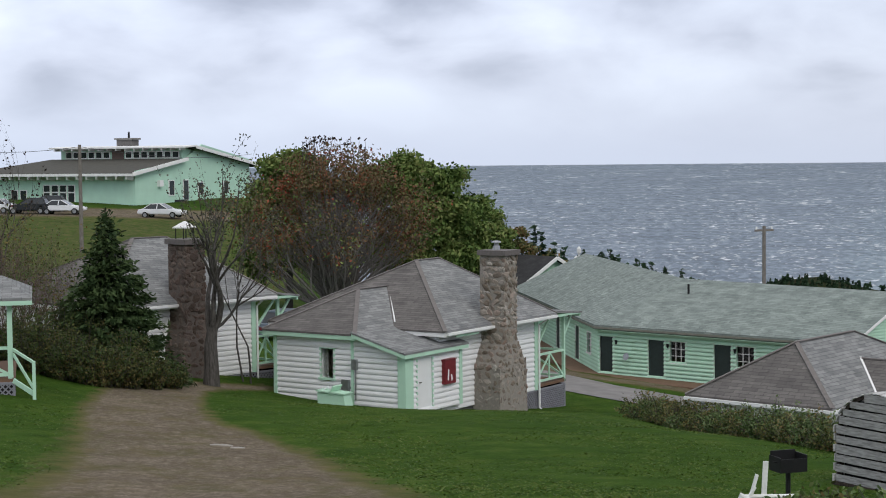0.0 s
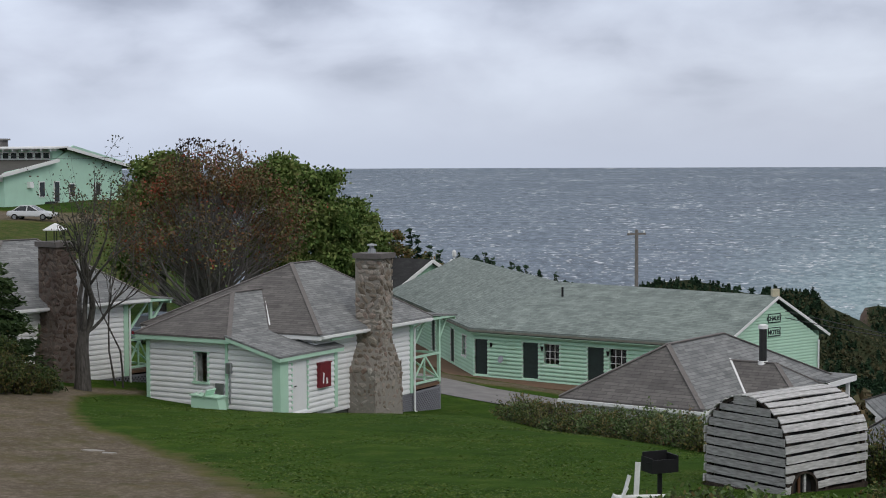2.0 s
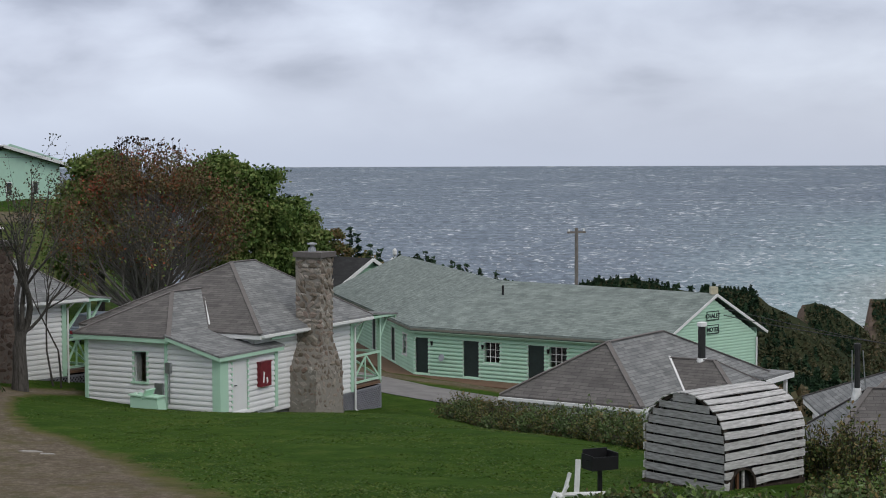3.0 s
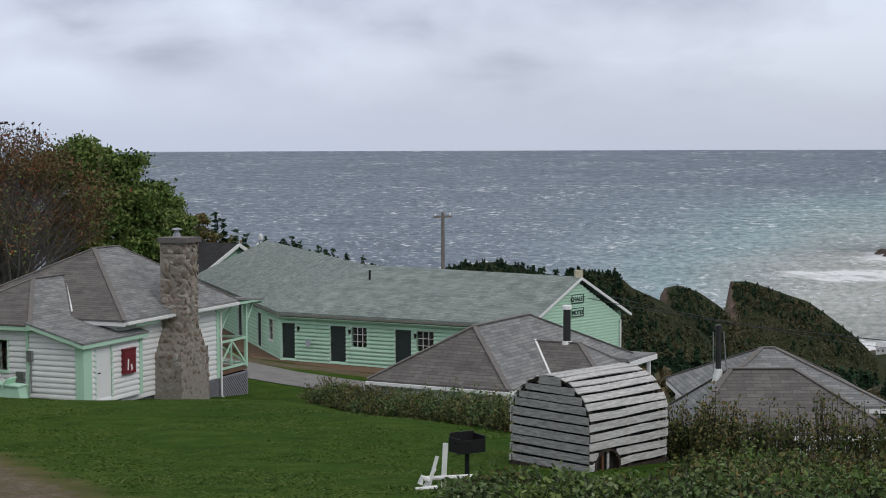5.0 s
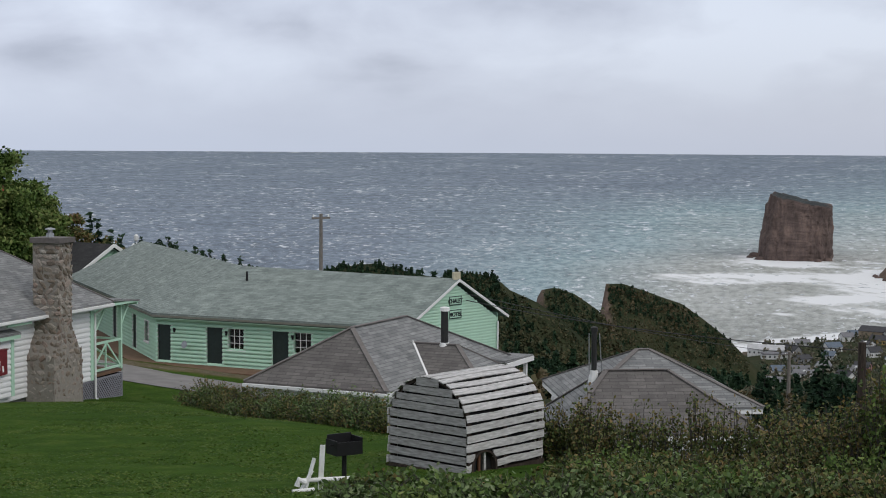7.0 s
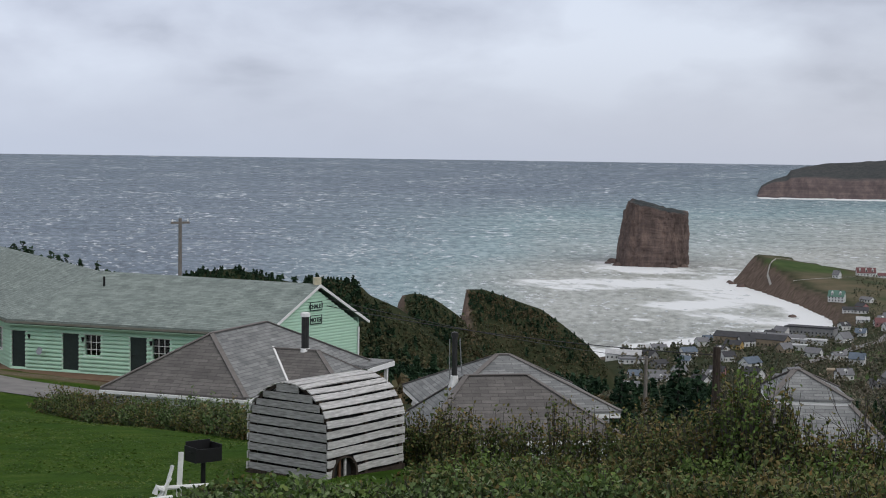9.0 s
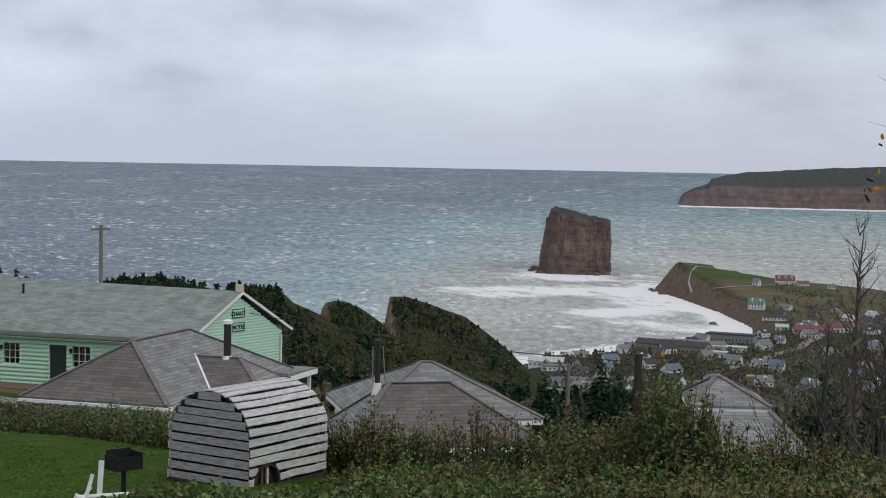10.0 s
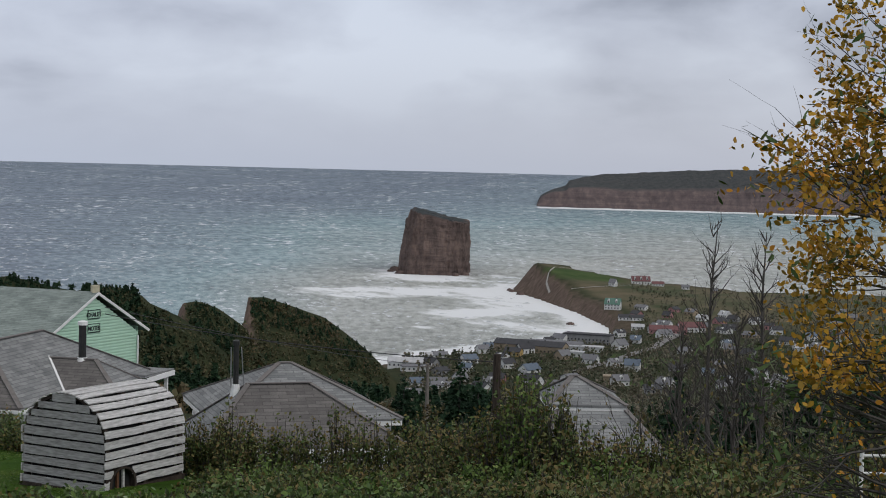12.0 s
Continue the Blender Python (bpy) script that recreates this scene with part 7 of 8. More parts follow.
# the bare tree by the brown chimney, with a few grey-green leaves
SPARSE = leafy("sparse_leaves", (0.035, 0.045, 0.03), (0.055, 0.068, 0.042), (0.085, 0.09, 0.058), (0.10, 0.075, 0.05))


def forked_tree(x, y, seed):
    """A thick low trunk that forks at two metres into bare rising limbs, with a few leaves high up."""
    rng, nr = random.Random(seed), np.random.RandomState(seed)
    t = thing("rowan_tree", pose(x, y, gz(x, y)), "thick forked tree, half bare, with sparse grey-green leaves", "tree")
    part("trunk", tube([(0, 0, -0.3), (0.02, 0, 0.7), (0.0, 0, 1.5), (0.08, 0, 2.2)], [0.36, 0.28, 0.25, 0.2], 10), BARK, t)
    out, tips = [], []
    for foot, d, length, r in (((0.0, 0, 1.9), (-0.22, 0.1, 1), 3.2, 0.13), ((0.08, 0, 2.0), (0.32, 0, 1), 3.6, 0.15), ((0.1, 0, 2.1), (0.85, 0.1, 0.8), 2.6, 0.07), ((0.05, 0, 2.0), (0.12, -0.2, 1), 3.8, 0.12)):
        grow(rng, Vector(foot), Vector(d), length, r, 2, out, tips, 0.48, 0.5, 6)
    part("branchwork", limbs_mesh(out), BARK, t)
    C = along_tips(tips, nr, 34, 0.13)
    C = C[C[:, 2] > 4.4]
    quads("crown", leaves(C, 0.062, nr, 1.8), SPARSE, t)
    return t


_x, _y = polar(-8.14, 63)
forked_tree(_x, _y, 31)
_x, _y = polar(-6.9, 66)
stem_tree("rowan_tree", _x, _y, "slender bare tree with a few grey leaves", 2, 8.8, 0.22, [(SPARSE, 14, 0.06, 0.15, None)], 33, BARK, 0.06, 2, spread=0.42, lift=0.7)

_x, _y = polar(-11.62, 60)
spruce(_x, _y, 6.3, 2.5, "dark green young spruce beside the cottage", 5, 1.6, z=151.9)
for _i, (_b, _d, _h, _r) in enumerate(((-13.9, 57, 1.9, 1.2), (-12.9, 56, 1.7, 1.1), (-12.0, 55.5, 1.5, 1.1), (-11.2, 56, 1.4, 1.0), (-10.4, 57, 1.35, 1.0), (-9.7, 58.5, 1.0, 0.8), (-13.2, 60, 2.6, 1.3), (-14.6, 58, 2.2, 1.2), (-12.4, 59, 2.3, 1.1), (-11.0, 58, 1.9, 0.9))):
    _x, _y = polar(_b, _d)
    shrub(_x, _y, _h, _r, LEAF_DARK_BUSH, 100 + _i, "dense green-brown shrub at the edge of the grass", 210, 34, 0.052)
for _i, (_b, _d, _h) in enumerate(((-14.9, 66, 5.2), (-14.2, 68, 4.6), (-13.4, 70, 4.4), (-15.3, 64, 5.6), (-12.9, 68, 3.6), (-13.8, 66, 4.0), (-15.6, 70, 5.0), (-14.6, 72, 4.8), (-12.5, 72, 3.8), (-15.0, 61, 4.6), (-14.0, 63, 3.6), (-10.9, 74, 3.0))):
    _x, _y = polar(_b, _d)
    stem_tree("bare_shrub", _x, _y, "bare reddish-grey bush with fine twigs", 9, _h, 0.75, [(LEAF_BUSH, 4, 0.06, 0.16, None)], 140 + _i, TWIG_RED, 0.035, 2, lift=0.8, category="shrub")
_x, _y = polar(-15.3, 90)
stem_tree("rowan_tree", _x, _y, "bare tree with dark leaf tufts against the sky", 3, 7.6, 0.35, [(DARK_LEAF, 4, 0.11, 0.12, None)], 37, BARK, 0.07, 2, z=153.2, lift=0.7)

# hedge below the lawn
for _i in range(17):
    _f = _i / 16
    _x, _y = (6.6 + (10.4 - 6.6) * _f, 56.5 + (40.2 - 56.5) * _f)
    _h = 0.62 + 0.5 * abs(math.sin(_i * 1.3 + 1.2))
    shrub(_x + 0.5, _y + 0.3, _h, 1.05, (LEAF_SHRUB, LEAF_LOW, LEAF_BUSH)[_i % 3], 200 + _i, "mixed green and brown hedge bush below the lawn", 150, 26, 0.05, group="hedge bushes")
# shrubs beyond and beside the trap, bearing, range, height, radius
# upright clumps before the lower cottage: bearing, range, fall of the top below the eye per metre, radius, sprigs, kind
CLUMPS = [(19.3, 36, 0.160, 0.45, 80, 1), (19.9, 36, 0.154, 0.55, 110, 0), (20.6, 35.5, 0.153, 0.5, 110, 0), (21.15, 36, 0.158, 0.4, 80, 1), (21.85, 35, 0.163, 0.32, 40, 0), (22.35, 35, 0.157, 0.36, 46, 1), (22.8, 34.5, 0.161, 0.3, 36, 0),
          (23.5, 34, 0.158, 0.4, 60, 1), (24.25, 33.5, 0.149, 0.3, 40, 0), (24.75, 33.5, 0.152, 0.34, 46, 0), (25.2, 33, 0.156, 0.34, 44, 1), (25.75, 33, 0.154, 0.28, 26, 0), (26.2, 33, 0.160, 0.3, 34, 0), (26.9, 32, 0.159, 0.6, 110, 1),
          (27.6, 31, 0.160, 0.7, 130, 0), (28.4, 30, 0.158, 0.8, 150, 1), (29.2, 29, 0.152, 0.8, 150, 0), (29.9, 28, 0.146, 0.7, 140, 1), (30.6, 27.5, 0.128, 0.6, 120, 1), (31.1, 27, 0.123, 0.5, 110, 3), (31.7, 27, 0.132, 0.6, 110, 0),
          (32.3, 27, 0.145, 0.6, 110, 1), (33.2, 28, 0.160, 0.6, 90, 0), (33.9, 28, 0.164, 0.5, 60, 0), (34.7, 29, 0.156, 0.5, 60, 0), (35.4, 29, 0.160, 0.6, 80, 1), (36.3, 29, 0.162, 0.7, 90, 0), (37.4, 28, 0.170, 0.9, 120, 1), (38.6, 27, 0.168, 0.9, 120, 0),
          (39.8, 26, 0.160, 0.9, 120, 1), (41.0, 26, 0.156, 0.9, 120, 0), (42.2, 25, 0.150, 0.9, 120, 0), (43.6, 25, 0.142, 0.9, 120, 1)]
SHRUB_LOOKS = ((LEAF_SHRUB, "brown-green upright shrub with dark stems"), (LEAF_BUSH, "leafy green shrub with upright stems"), (LEAF_LOW, "low bright-green bush among taller shrubs"), (LEAF_GREEN, "tall leafy green shrub among browner ones"))
for _i, (_b, _d, _f, _r, _sp, _k) in enumerate(CLUMPS):
    _x, _y = polar(_b, _d)
    _z = gz(_x, _y)
    shrub(_x, _y, max(0.5, EYE - _d * (_f - 0.003) - _z), _r, SHRUB_LOOKS[_k][0], 300 + _i, SHRUB_LOOKS[_k][1], int(_sp * (0.62 if _b < 27 else 0.9)), 28, 0.046, upright=0.5, oval=True)
# the lower thicket before and between them
for _i in range(40):
    _b, _row = 20.6 + 23.4 * (_i // 2 + 0.5 * (_i % 2)) / 19.5, _i % 2
    _d = 31.5 - 0.42 * (_b - 19.6) - 3.4 * _row + 0.7 * math.sin(_i * 2.7)
    _f = 0.192 + 0.011 * _row + 0.006 * math.sin(_i * 1.9) - 0.0006 * (_b - 19.6)
    _x, _y = polar(_b, _d)
    _k = (1, 0, 3, 1, 2, 0, 1)[_i % 7] if _b < 28 else (1, 0, 0, 1, 3, 0)[_i % 6]
    shrub(_x, _y, max(0.45, EYE - _d * _f - gz(_x, _y)), 1.0, SHRUB_LOOKS[_k][0], 350 + _i, SHRUB_LOOKS[_k][1], 110, 26, 0.05, upright=0.6)
# low leafy growth in front
for _i in range(44):
    _b = 12.4 + 31.2 * _i / 43
    _d = 26.3 - 4.0 * (_i / 43) + 0.8 * math.sin(_i * 1.7)
    _x, _y = polar(_b, _d)
    shrub(_x, _y, 0.34 + 0.1 * math.sin(_i * 2.1) + 0.4 * (_i / 43), 0.75, (LEAF_LOW, LEAF_BUSH, LEAF_LOW, LEAF_GREEN)[_i % 4] if _b < 25 else (LEAF_SHRUB, LEAF_BUSH, LEAF_LOW, LEAF_SHRUB)[_i % 4], 400 + _i, "low spreading plant with pale green leaves", 95, 13, 0.06, oval=True, name="low_plant", group="low plants")

# yellow autumn tree close by, bare trees beyond it
_x, _y = polar(45.4, 15.5)
_gz0 = gz(_x, _y)
_t = thing("birch_tree", pose(_x, _y, _gz0), "autumn tree with thinning golden-yellow leaves", "tree")
_rng, _nr = random.Random(51), np.random.RandomState(51)
_out, _tips = [], []
grow(_rng, Vector((0, 0, -0.3)), Vector((-0.05, 0, 1)), 5.2, 0.13, 0, _out, [], 0.4, 0.4, 8)
_stem = _out[0][0]
_side = Vector((-math.cos(radians(44.6)), math.sin(radians(44.6)), 0))
for _i in range(50):
    _f = _rng.uniform(0.15, 1.0)
    _p = _stem[min(8, int(_f * 8))]
    _dv = _side * _rng.uniform(-0.2, 1.2) + Vector((_rng.gauss(0, 0.55), _rng.gauss(0, 0.55), _rng.uniform(0.0, 0.55)))
    grow(_rng, _p, _dv, _rng.uniform(1.0, 1.55), 0.025, 2, _out, _tips, 0.55, 0.15, 5)
# two long boughs that reach out towards the bay
for _z, _len, _up in ((2.95, 1.15, 0.3), (2.55, 0.95, 0.1)):
    grow(_rng, Vector((0, 0, EYE - 0.75 - _gz0 + _z - 2.75)), _side + Vector((0, 0, _up)), _len, 0.03, 2, _out, _tips, 0.4, 0.1, 6)
part("trunk", limbs_mesh(_out[:1]), BARK, _t)
part("branchwork", limbs_mesh(_out[1:]), BARK, _t)
_C = along_tips(_tips, _nr, 17, 0.08)
_low = _C[:, 2] + _gz0 < EYE - 15.5 * 0.13
_C = _C[~_low | (_nr.uniform(0, 1, len(_C)) < 0.18)]
_reach = _C[:, 0] * _side.x + _C[:, 1] * _side.y
_room = np.interp(_C[:, 2] + _gz0, [157.5, 158.0, 158.6, 159.4, 160.1, 160.4, 161], [1.0, 1.3, 1.95, 1.6, 2.6, 1.5, 1.4])
_C = _C[_reach < _room * _nr.uniform(0.85, 1.12, len(_C))]
quads("crown", leaves(_C, 0.046, _nr, 1.45, oval=True), LEAF_YELLOW, _t, "golden-yellow leaves")
_C = along_tips(_tips[::3], _nr, 5, 0.06)
quads("green_leaves", leaves(_C, 0.036, _nr, 3.2, oval=True), LEAF_LOW, _t, "long green leaves")


def winter_tree(bearing, dist, fall, seed):
    """A slender leafless tree: one straight leader with many rising side branches and fine twigs."""
    rng = random.Random(seed)
    x, y = polar(bearing, dist)
    z = gz(x, y)
    h = EYE - dist * fall - z
    t = thing("bare_tree", pose(x, y, z), "slender leafless tree with fine rising branches", "tree")
    bend = rng.uniform(-0.25, 0.25)
    part("trunk", tube([(0, 0, -0.3), (bend, 0, h * 0.4), (bend * 0.4, 0.1, h * 0.75), (0, 0, h)], [0.075, 0.05, 0.028, 0.009], 7), BARK, t)
    out = []
    for i in range(34):
        f = rng.uniform(0.3, 0.97)
        a = rng.uniform(0, math.tau)
        grow(rng, Vector((bend * 0.5, 0.05, h * f)), Vector((math.cos(a), math.sin(a), rng.uniform(0.7, 1.5))), (0.35 + 1.5 * (1 - f)) * rng.uniform(0.7, 1.1), 0.018, 1, out, [], 0.45, 0.5, 4)
    part("branchwork", limbs_mesh(out), BARK, t)
    return t


for _i, (_b, _d, _f) in enumerate(((37.35, 40, 0.031), (39.0, 38, 0.037), (36.3, 37, 0.098), (38.3, 36, 0.088))):
    winter_tree(_b, _d, _f, 180 + _i)
for _i, (_b, _d, _top, _st) in enumerate(((37.6, 34, 0.10, 2), (39.6, 33, 0.075, 2), (41.2, 32, 0.07, 2), (42.6, 30, 0.06, 2), (36.2, 36, 0.11, 2), (38.4, 31, 0.11, 3), (40.4, 30, 0.10, 3), (34.9, 35, 0.125, 2))):
    _x, _y = polar(_b, _d)
    _z = gz(_x, _y)
    stem_tree("bare_tree", _x, _y, "leafless tree with fine dark branches", _st, EYE - _d * _top - _z, 0.35, [(LEAF_BUSH, 1, 0.06, 0.06, None)], 160 + _i, BARK, 0.05, 2, lift=0.8)
for _i, (_b, _d, _top, _r) in enumerate(((28.55, 70, 0.1215, 1.5), (26.58, 75, 0.133, 1.3), (29.2, 66, 0.132, 1.2), (36.2, 60, 0.125, 1.6), (38.5, 58, 0.12, 1.8), (40.5, 56, 0.115, 1.8), (42.5, 54, 0.11, 1.8))):
    _x, _y = polar(_b, _d)
    _z = gz(_x, _y)
    spruce(_x, _y, EYE - _d * _top - _z, _r, "dark spruce on the lower slope", 60 + _i, 0.7)


def rail():
    x, y = polar(42.45, 19)
    r = thing("metal_rail", pose(x, y, gz(x, y), 0, 0, -30), "white metal handrail among the bushes", "rail")
    h = EYE - 19 * 0.1655 - gz(x, y)
    part("rail_post", tube([(0, 0, -0.2), (0, 0, h)], [0.025, 0.025], 8), TRIM, r)
    part("rail_bar", tube([(0, 0, h - 0.05), (1.4, 0, h - 0.02)], [0.018, 0.018], 8), TRIM, r)
    part("rail_bar", tube([(0, 0, h - 0.25), (1.4, 0, h - 0.22)], [0.018, 0.018], 8), TRIM, r)
    return r


rail()


def lamp_post():
    x, y = polar(4.75, 124)
    p = thing("lamp_post", pose(x, y, gz(x, y)), "post with two white globe lamps behind the motel", "lamp")
    h = EYE - 124 * 0.0588 - gz(x, y)
    part("post_shaft", tube([(0, 0, -0.3), (0, 0, h)], [0.06, 0.05], 8), TRIM, p)
    for s, dz in ((0.0, 0.1), (-0.2, -0.6)):
        part("globe", tube([(s, 0, h + dz - 0.3), (s, 0, h + dz - 0.15), (s, 0, h + dz + 0.15), (s, 0, h + dz + 0.3)], [0.06, 0.17, 0.17, 0.06], 10), WHITE_PIPE, p)
    return p


lamp_post()

# ---- woods on the slopes and crests ----
nrw = np.random.RandomState(77)


def scatter(b0, b1, d0, d1, n, hlo, hhi):
    b, d = np.radians(nrw.uniform(b0, b1, n)), nrw.uniform(d0, d1, n)
    X, Y = d * np.sin(b), d * np.cos(b)
    Z = ground_z(X, Y)
    # none on the sheer faces
    side = np.abs(ground_z(X + 2.0 * np.cos(b), Y - 2.0 * np.sin(b)) - Z) / 2.0
    brink = np.any([(r - d < w) & (d < r + 5) for r, w in ((620, 24), (850, 36))], axis=0) & (Z > EYE - d * np.interp(d, [620, 850], [0.099, 0.11]))
    keep = ((side < 0.9) | ~brink) & ~cliff_facet(np.degrees(b), d)
    return np.stack([X, Y, Z - 0.3], -1)[keep], nrw.uniform(hlo, hhi, n)[keep]


def woods(name, label, mat, seed, sets, **kw):
    P, H = zip(*[scatter(*s) for s in sets])
    return far_wood(name, np.concatenate(P), np.concatenate(H), mat, label, seed, **kw)


woods("crest_spruces", "dark spruces along the crest behind the motel", NEEDLES, 1, [(11.2, 14.6, 300, 331, 900, 0.5, 1.6), (15.3, 17.3, 296, 331, 620, 0.7, 1.9), (17, 18.5, 308, 327, 160, 0.5, 1.5), (18.8, 20.8, 598, 618, 170, 0.8, 2.3), (21.15, 25.4, 826, 849, 300, 0.8, 2.8)], leafs=40, slim=0.42, tuft=0.28)
woods("slope_woods", "dark mixed woods on the hillside", SCRUB, 2, [(13, 21, 120, 315, 4200, 0.8, 2.4), (15, 20.5, 235, 328, 3200, 0.6, 1.8), (18, 23, 400, 616, 3200, 1.2, 3.2), (20.8, 26, 560, 846, 5200, 1.2, 3.4)], leafs=10, slim=0.8, tuft=0.28)
woods("hillside_bushes", "tangled bushes on the slope below the cottages", SCRUB, 6, [(19, 44, 90, 330, 2000, 1.0, 2.6)], leafs=40, slim=0.75, tuft=0.12)
woods("valley_woods", "mixed woods in the valley above the village", VILLAGE_SCRUB, 7, [(21, 44, 330, 950, 6000, 1.0, 2.6)], leafs=10, slim=0.7, tuft=0.28)
woods("slope_spruces", "spruces scattered on the hillside", NEEDLES, 3, [(14, 20.5, 200, 320, 260, 1.5, 3.4), (18.5, 22, 420, 600, 160, 2, 4.5), (21, 25, 640, 840, 160, 2, 4.5), (20, 30, 330, 600, 130, 3, 6), (21.5, 25, 600, 800, 70, 3, 6), (28, 44, 330, 600, 80, 2.5, 4.5)], leafs=60, slim=0.3, tuft=0.2)
woods("near_spruces", "dark spruces on the slope below the cottages", NEEDLES, 8, [(14, 20, 120, 260, 170, 2, 4.5), (20, 44, 100, 330, 110, 2.0, 3.8)], leafs=170, slim=0.3, tuft=0.09)
# treetops over the motel roof
_bb = nrw.uniform(4.6, 9.0, 110)
_ff = np.interp(_bb, [4.6, 5.1, 5.9, 6.3, 7.4, 8.6, 9.0], [0.0600, 0.0610, 0.0600, 0.0655, 0.0705, 0.0738, 0.0752]) + nrw.uniform(0, 0.006, 110)
_hh = nrw.uniform(2.4, 4.0, 110)
_P = np.stack([126 * np.sin(np.radians(_bb)), 126 * np.cos(np.radians(_bb)), EYE - 126 * _ff - _hh], -1)
far_wood("motel_backing_woods", _P, _hh, NEEDLES, "dark spruce tops behind the motel roof", 15, leafs=200, slim=0.3, tuft=0.07)
for _i, (_b, _f, _d, _h) in enumerate(((1.6, 0.040, 140, 5), (3.2, 0.0445, 150, 5.5), (3.45, 0.047, 150, 4), (4.9, 0.0590, 125, 4), (5.55, 0.0600, 120, 4), (5.85, 0.0585, 120, 4), (6.1, 0.062, 120, 3.5), (6.75, 0.0635, 120, 3.6), (7.0, 0.0650, 120, 3), (7.25, 0.0660, 120, 3), (7.75, 0.068, 120, 3), (8.3, 0.0695, 120, 3),
                                     (4.2, 0.0565, 130, 4), (3.9, 0.054, 135, 4), (1.2, 0.038, 140, 5), (2.0, 0.0425, 145, 5), (15.05, 0.0775, 160, 4), (14.6, 0.0785, 160, 4))):
    _x, _y = polar(_b, _d)
    _top = EYE - _d * _f
    _z = gz(_x, _y)
    spruce(_x, _y, max(_h, _top - _z), 0.42 * _h if _top - _z < 9 else 1.8, "dark spruce on the slope behind the motel", 80 + _i, 0.5, z=min(_z, _top - _h))


# ---- village by the bay ----
H_WHITE = plain("white_clapboard", (0.62, 0.62, 0.61), 0.8, scale=0.5)
H_GREY = plain("grey_clapboard", (0.25, 0.25, 0.25), 0.85, scale=0.5)
H_TAN = plain("tan_clapboard", (0.30, 0.24, 0.17), 0.85, scale=0.5)
H_YELL = plain("ochre_clapboard", (0.40, 0.27, 0.10), 0.85, scale=0.5)
H_PINK = plain("dull_pink_wall", (0.36, 0.19, 0.19), 0.85, scale=0.5)
R_GREY = plain("grey_roofing", (0.17, 0.17, 0.18), 0.9, scale=0.4)
R_DARK = plain("charcoal_roofing", (0.055, 0.055, 0.06), 0.9, scale=0.4)
R_RED = plain("faded_red_roofing", (0.165, 0.078, 0.078), 0.9, scale=0.4)
R_GREEN = plain("green_roofing", (0.11, 0.20, 0.16), 0.9, scale=0.4)
R_PALE = plain("pale_roofing", (0.45, 0.45, 0.46), 0.8, scale=0.4)
R_BLUE = plain("slate_roofing", (0.12, 0.15, 0.19), 0.9, scale=0.4)


def house(bearing, dist, turn, w, l, h, rise, walls, roof, label, name="house", flat=False, dormers=0, rows=1, sink=3.0):
    """A village house: walls, pitched roof with eaves, windows and a door on the long sides."""
    x, y = polar(bearing, dist)
    t = thing(name, pose(x, y, gz(x, y), 0, 0, -bearing + turn), label, "house", "village houses")
    part("wall", box((-l / 2, -w / 2, -sink), (l / 2, w / 2, h)), walls, t)
    o = 0.5
    if flat:
        part("roof", join(box((-l / 2 - o, -w / 2 - o, h), (l / 2 + o, w / 2 + o, h + 0.5)), box((-l / 2, -w / 2, h + 0.5), (l / 2, w / 2, h + 0.9))), roof, t)
    else:
        part("gable", prism([(-w / 2, h), (w / 2, h), (0, h + rise)], -l / 2, l / 2, 0), walls, t)
        e = h - rise * o / (w / 2)
        part("roof", join(slab([(-l / 2 - o, -w / 2 - o, e + 0.15), (l / 2 + o, -w / 2 - o, e + 0.15), (l / 2 + o, 0, h + rise + 0.15), (-l / 2 - o, 0, h + rise + 0.15)], 0.3),
                          slab([(-l / 2 - o, 0, h + rise + 0.15), (l / 2 + o, 0, h + rise + 0.15), (l / 2 + o, w / 2 + o, e + 0.15), (-l / 2 - o, w / 2 + o, e + 0.15)], 0.3)), roof, t)
        part("chimney", box((l * 0.2, -0.4, h + rise * 0.6), (l * 0.2 + 0.8, 0.4, h + rise + 1.0)), R_DARK, t)
    n = max(2, int(l / 3.2))
    for r in range(rows):
        for i in range(n):
            px = -l / 2 + l * (i + 0.5) / n
            part("window", box((px - 0.55, -w / 2 - 0.05, 1.0 + 2.8 * r), (px + 0.55, -w / 2 + 0.02, 2.4 + 2.8 * r)), GLASS, t)
    for s in (-1, 1):
        part("window", box((s * l / 2 - 0.04, -0.6, 1.0), (s * l / 2 + 0.04, 0.6, 2.4)), GLASS, t)
    for i in range(dormers):
        px = -l / 2 + l * (i + 0.5) / dormers
        d = part("dormer", join(box((px - 1.0, -w * 0.42, h), (px + 1.0, -0.5, h + rise * 0.62)), prism([(px - 1.2, h + rise * 0.62), (px + 1.2, h + rise * 0.62), (px, h + rise * 0.95)], -w * 0.44, -0.4, 1)), walls, t)
        part("window", box((px - 0.5, -w * 0.42 - 0.05, h + 0.5), (px + 0.5, -w * 0.42, h + rise * 0.55)), GLASS, d)
    return t


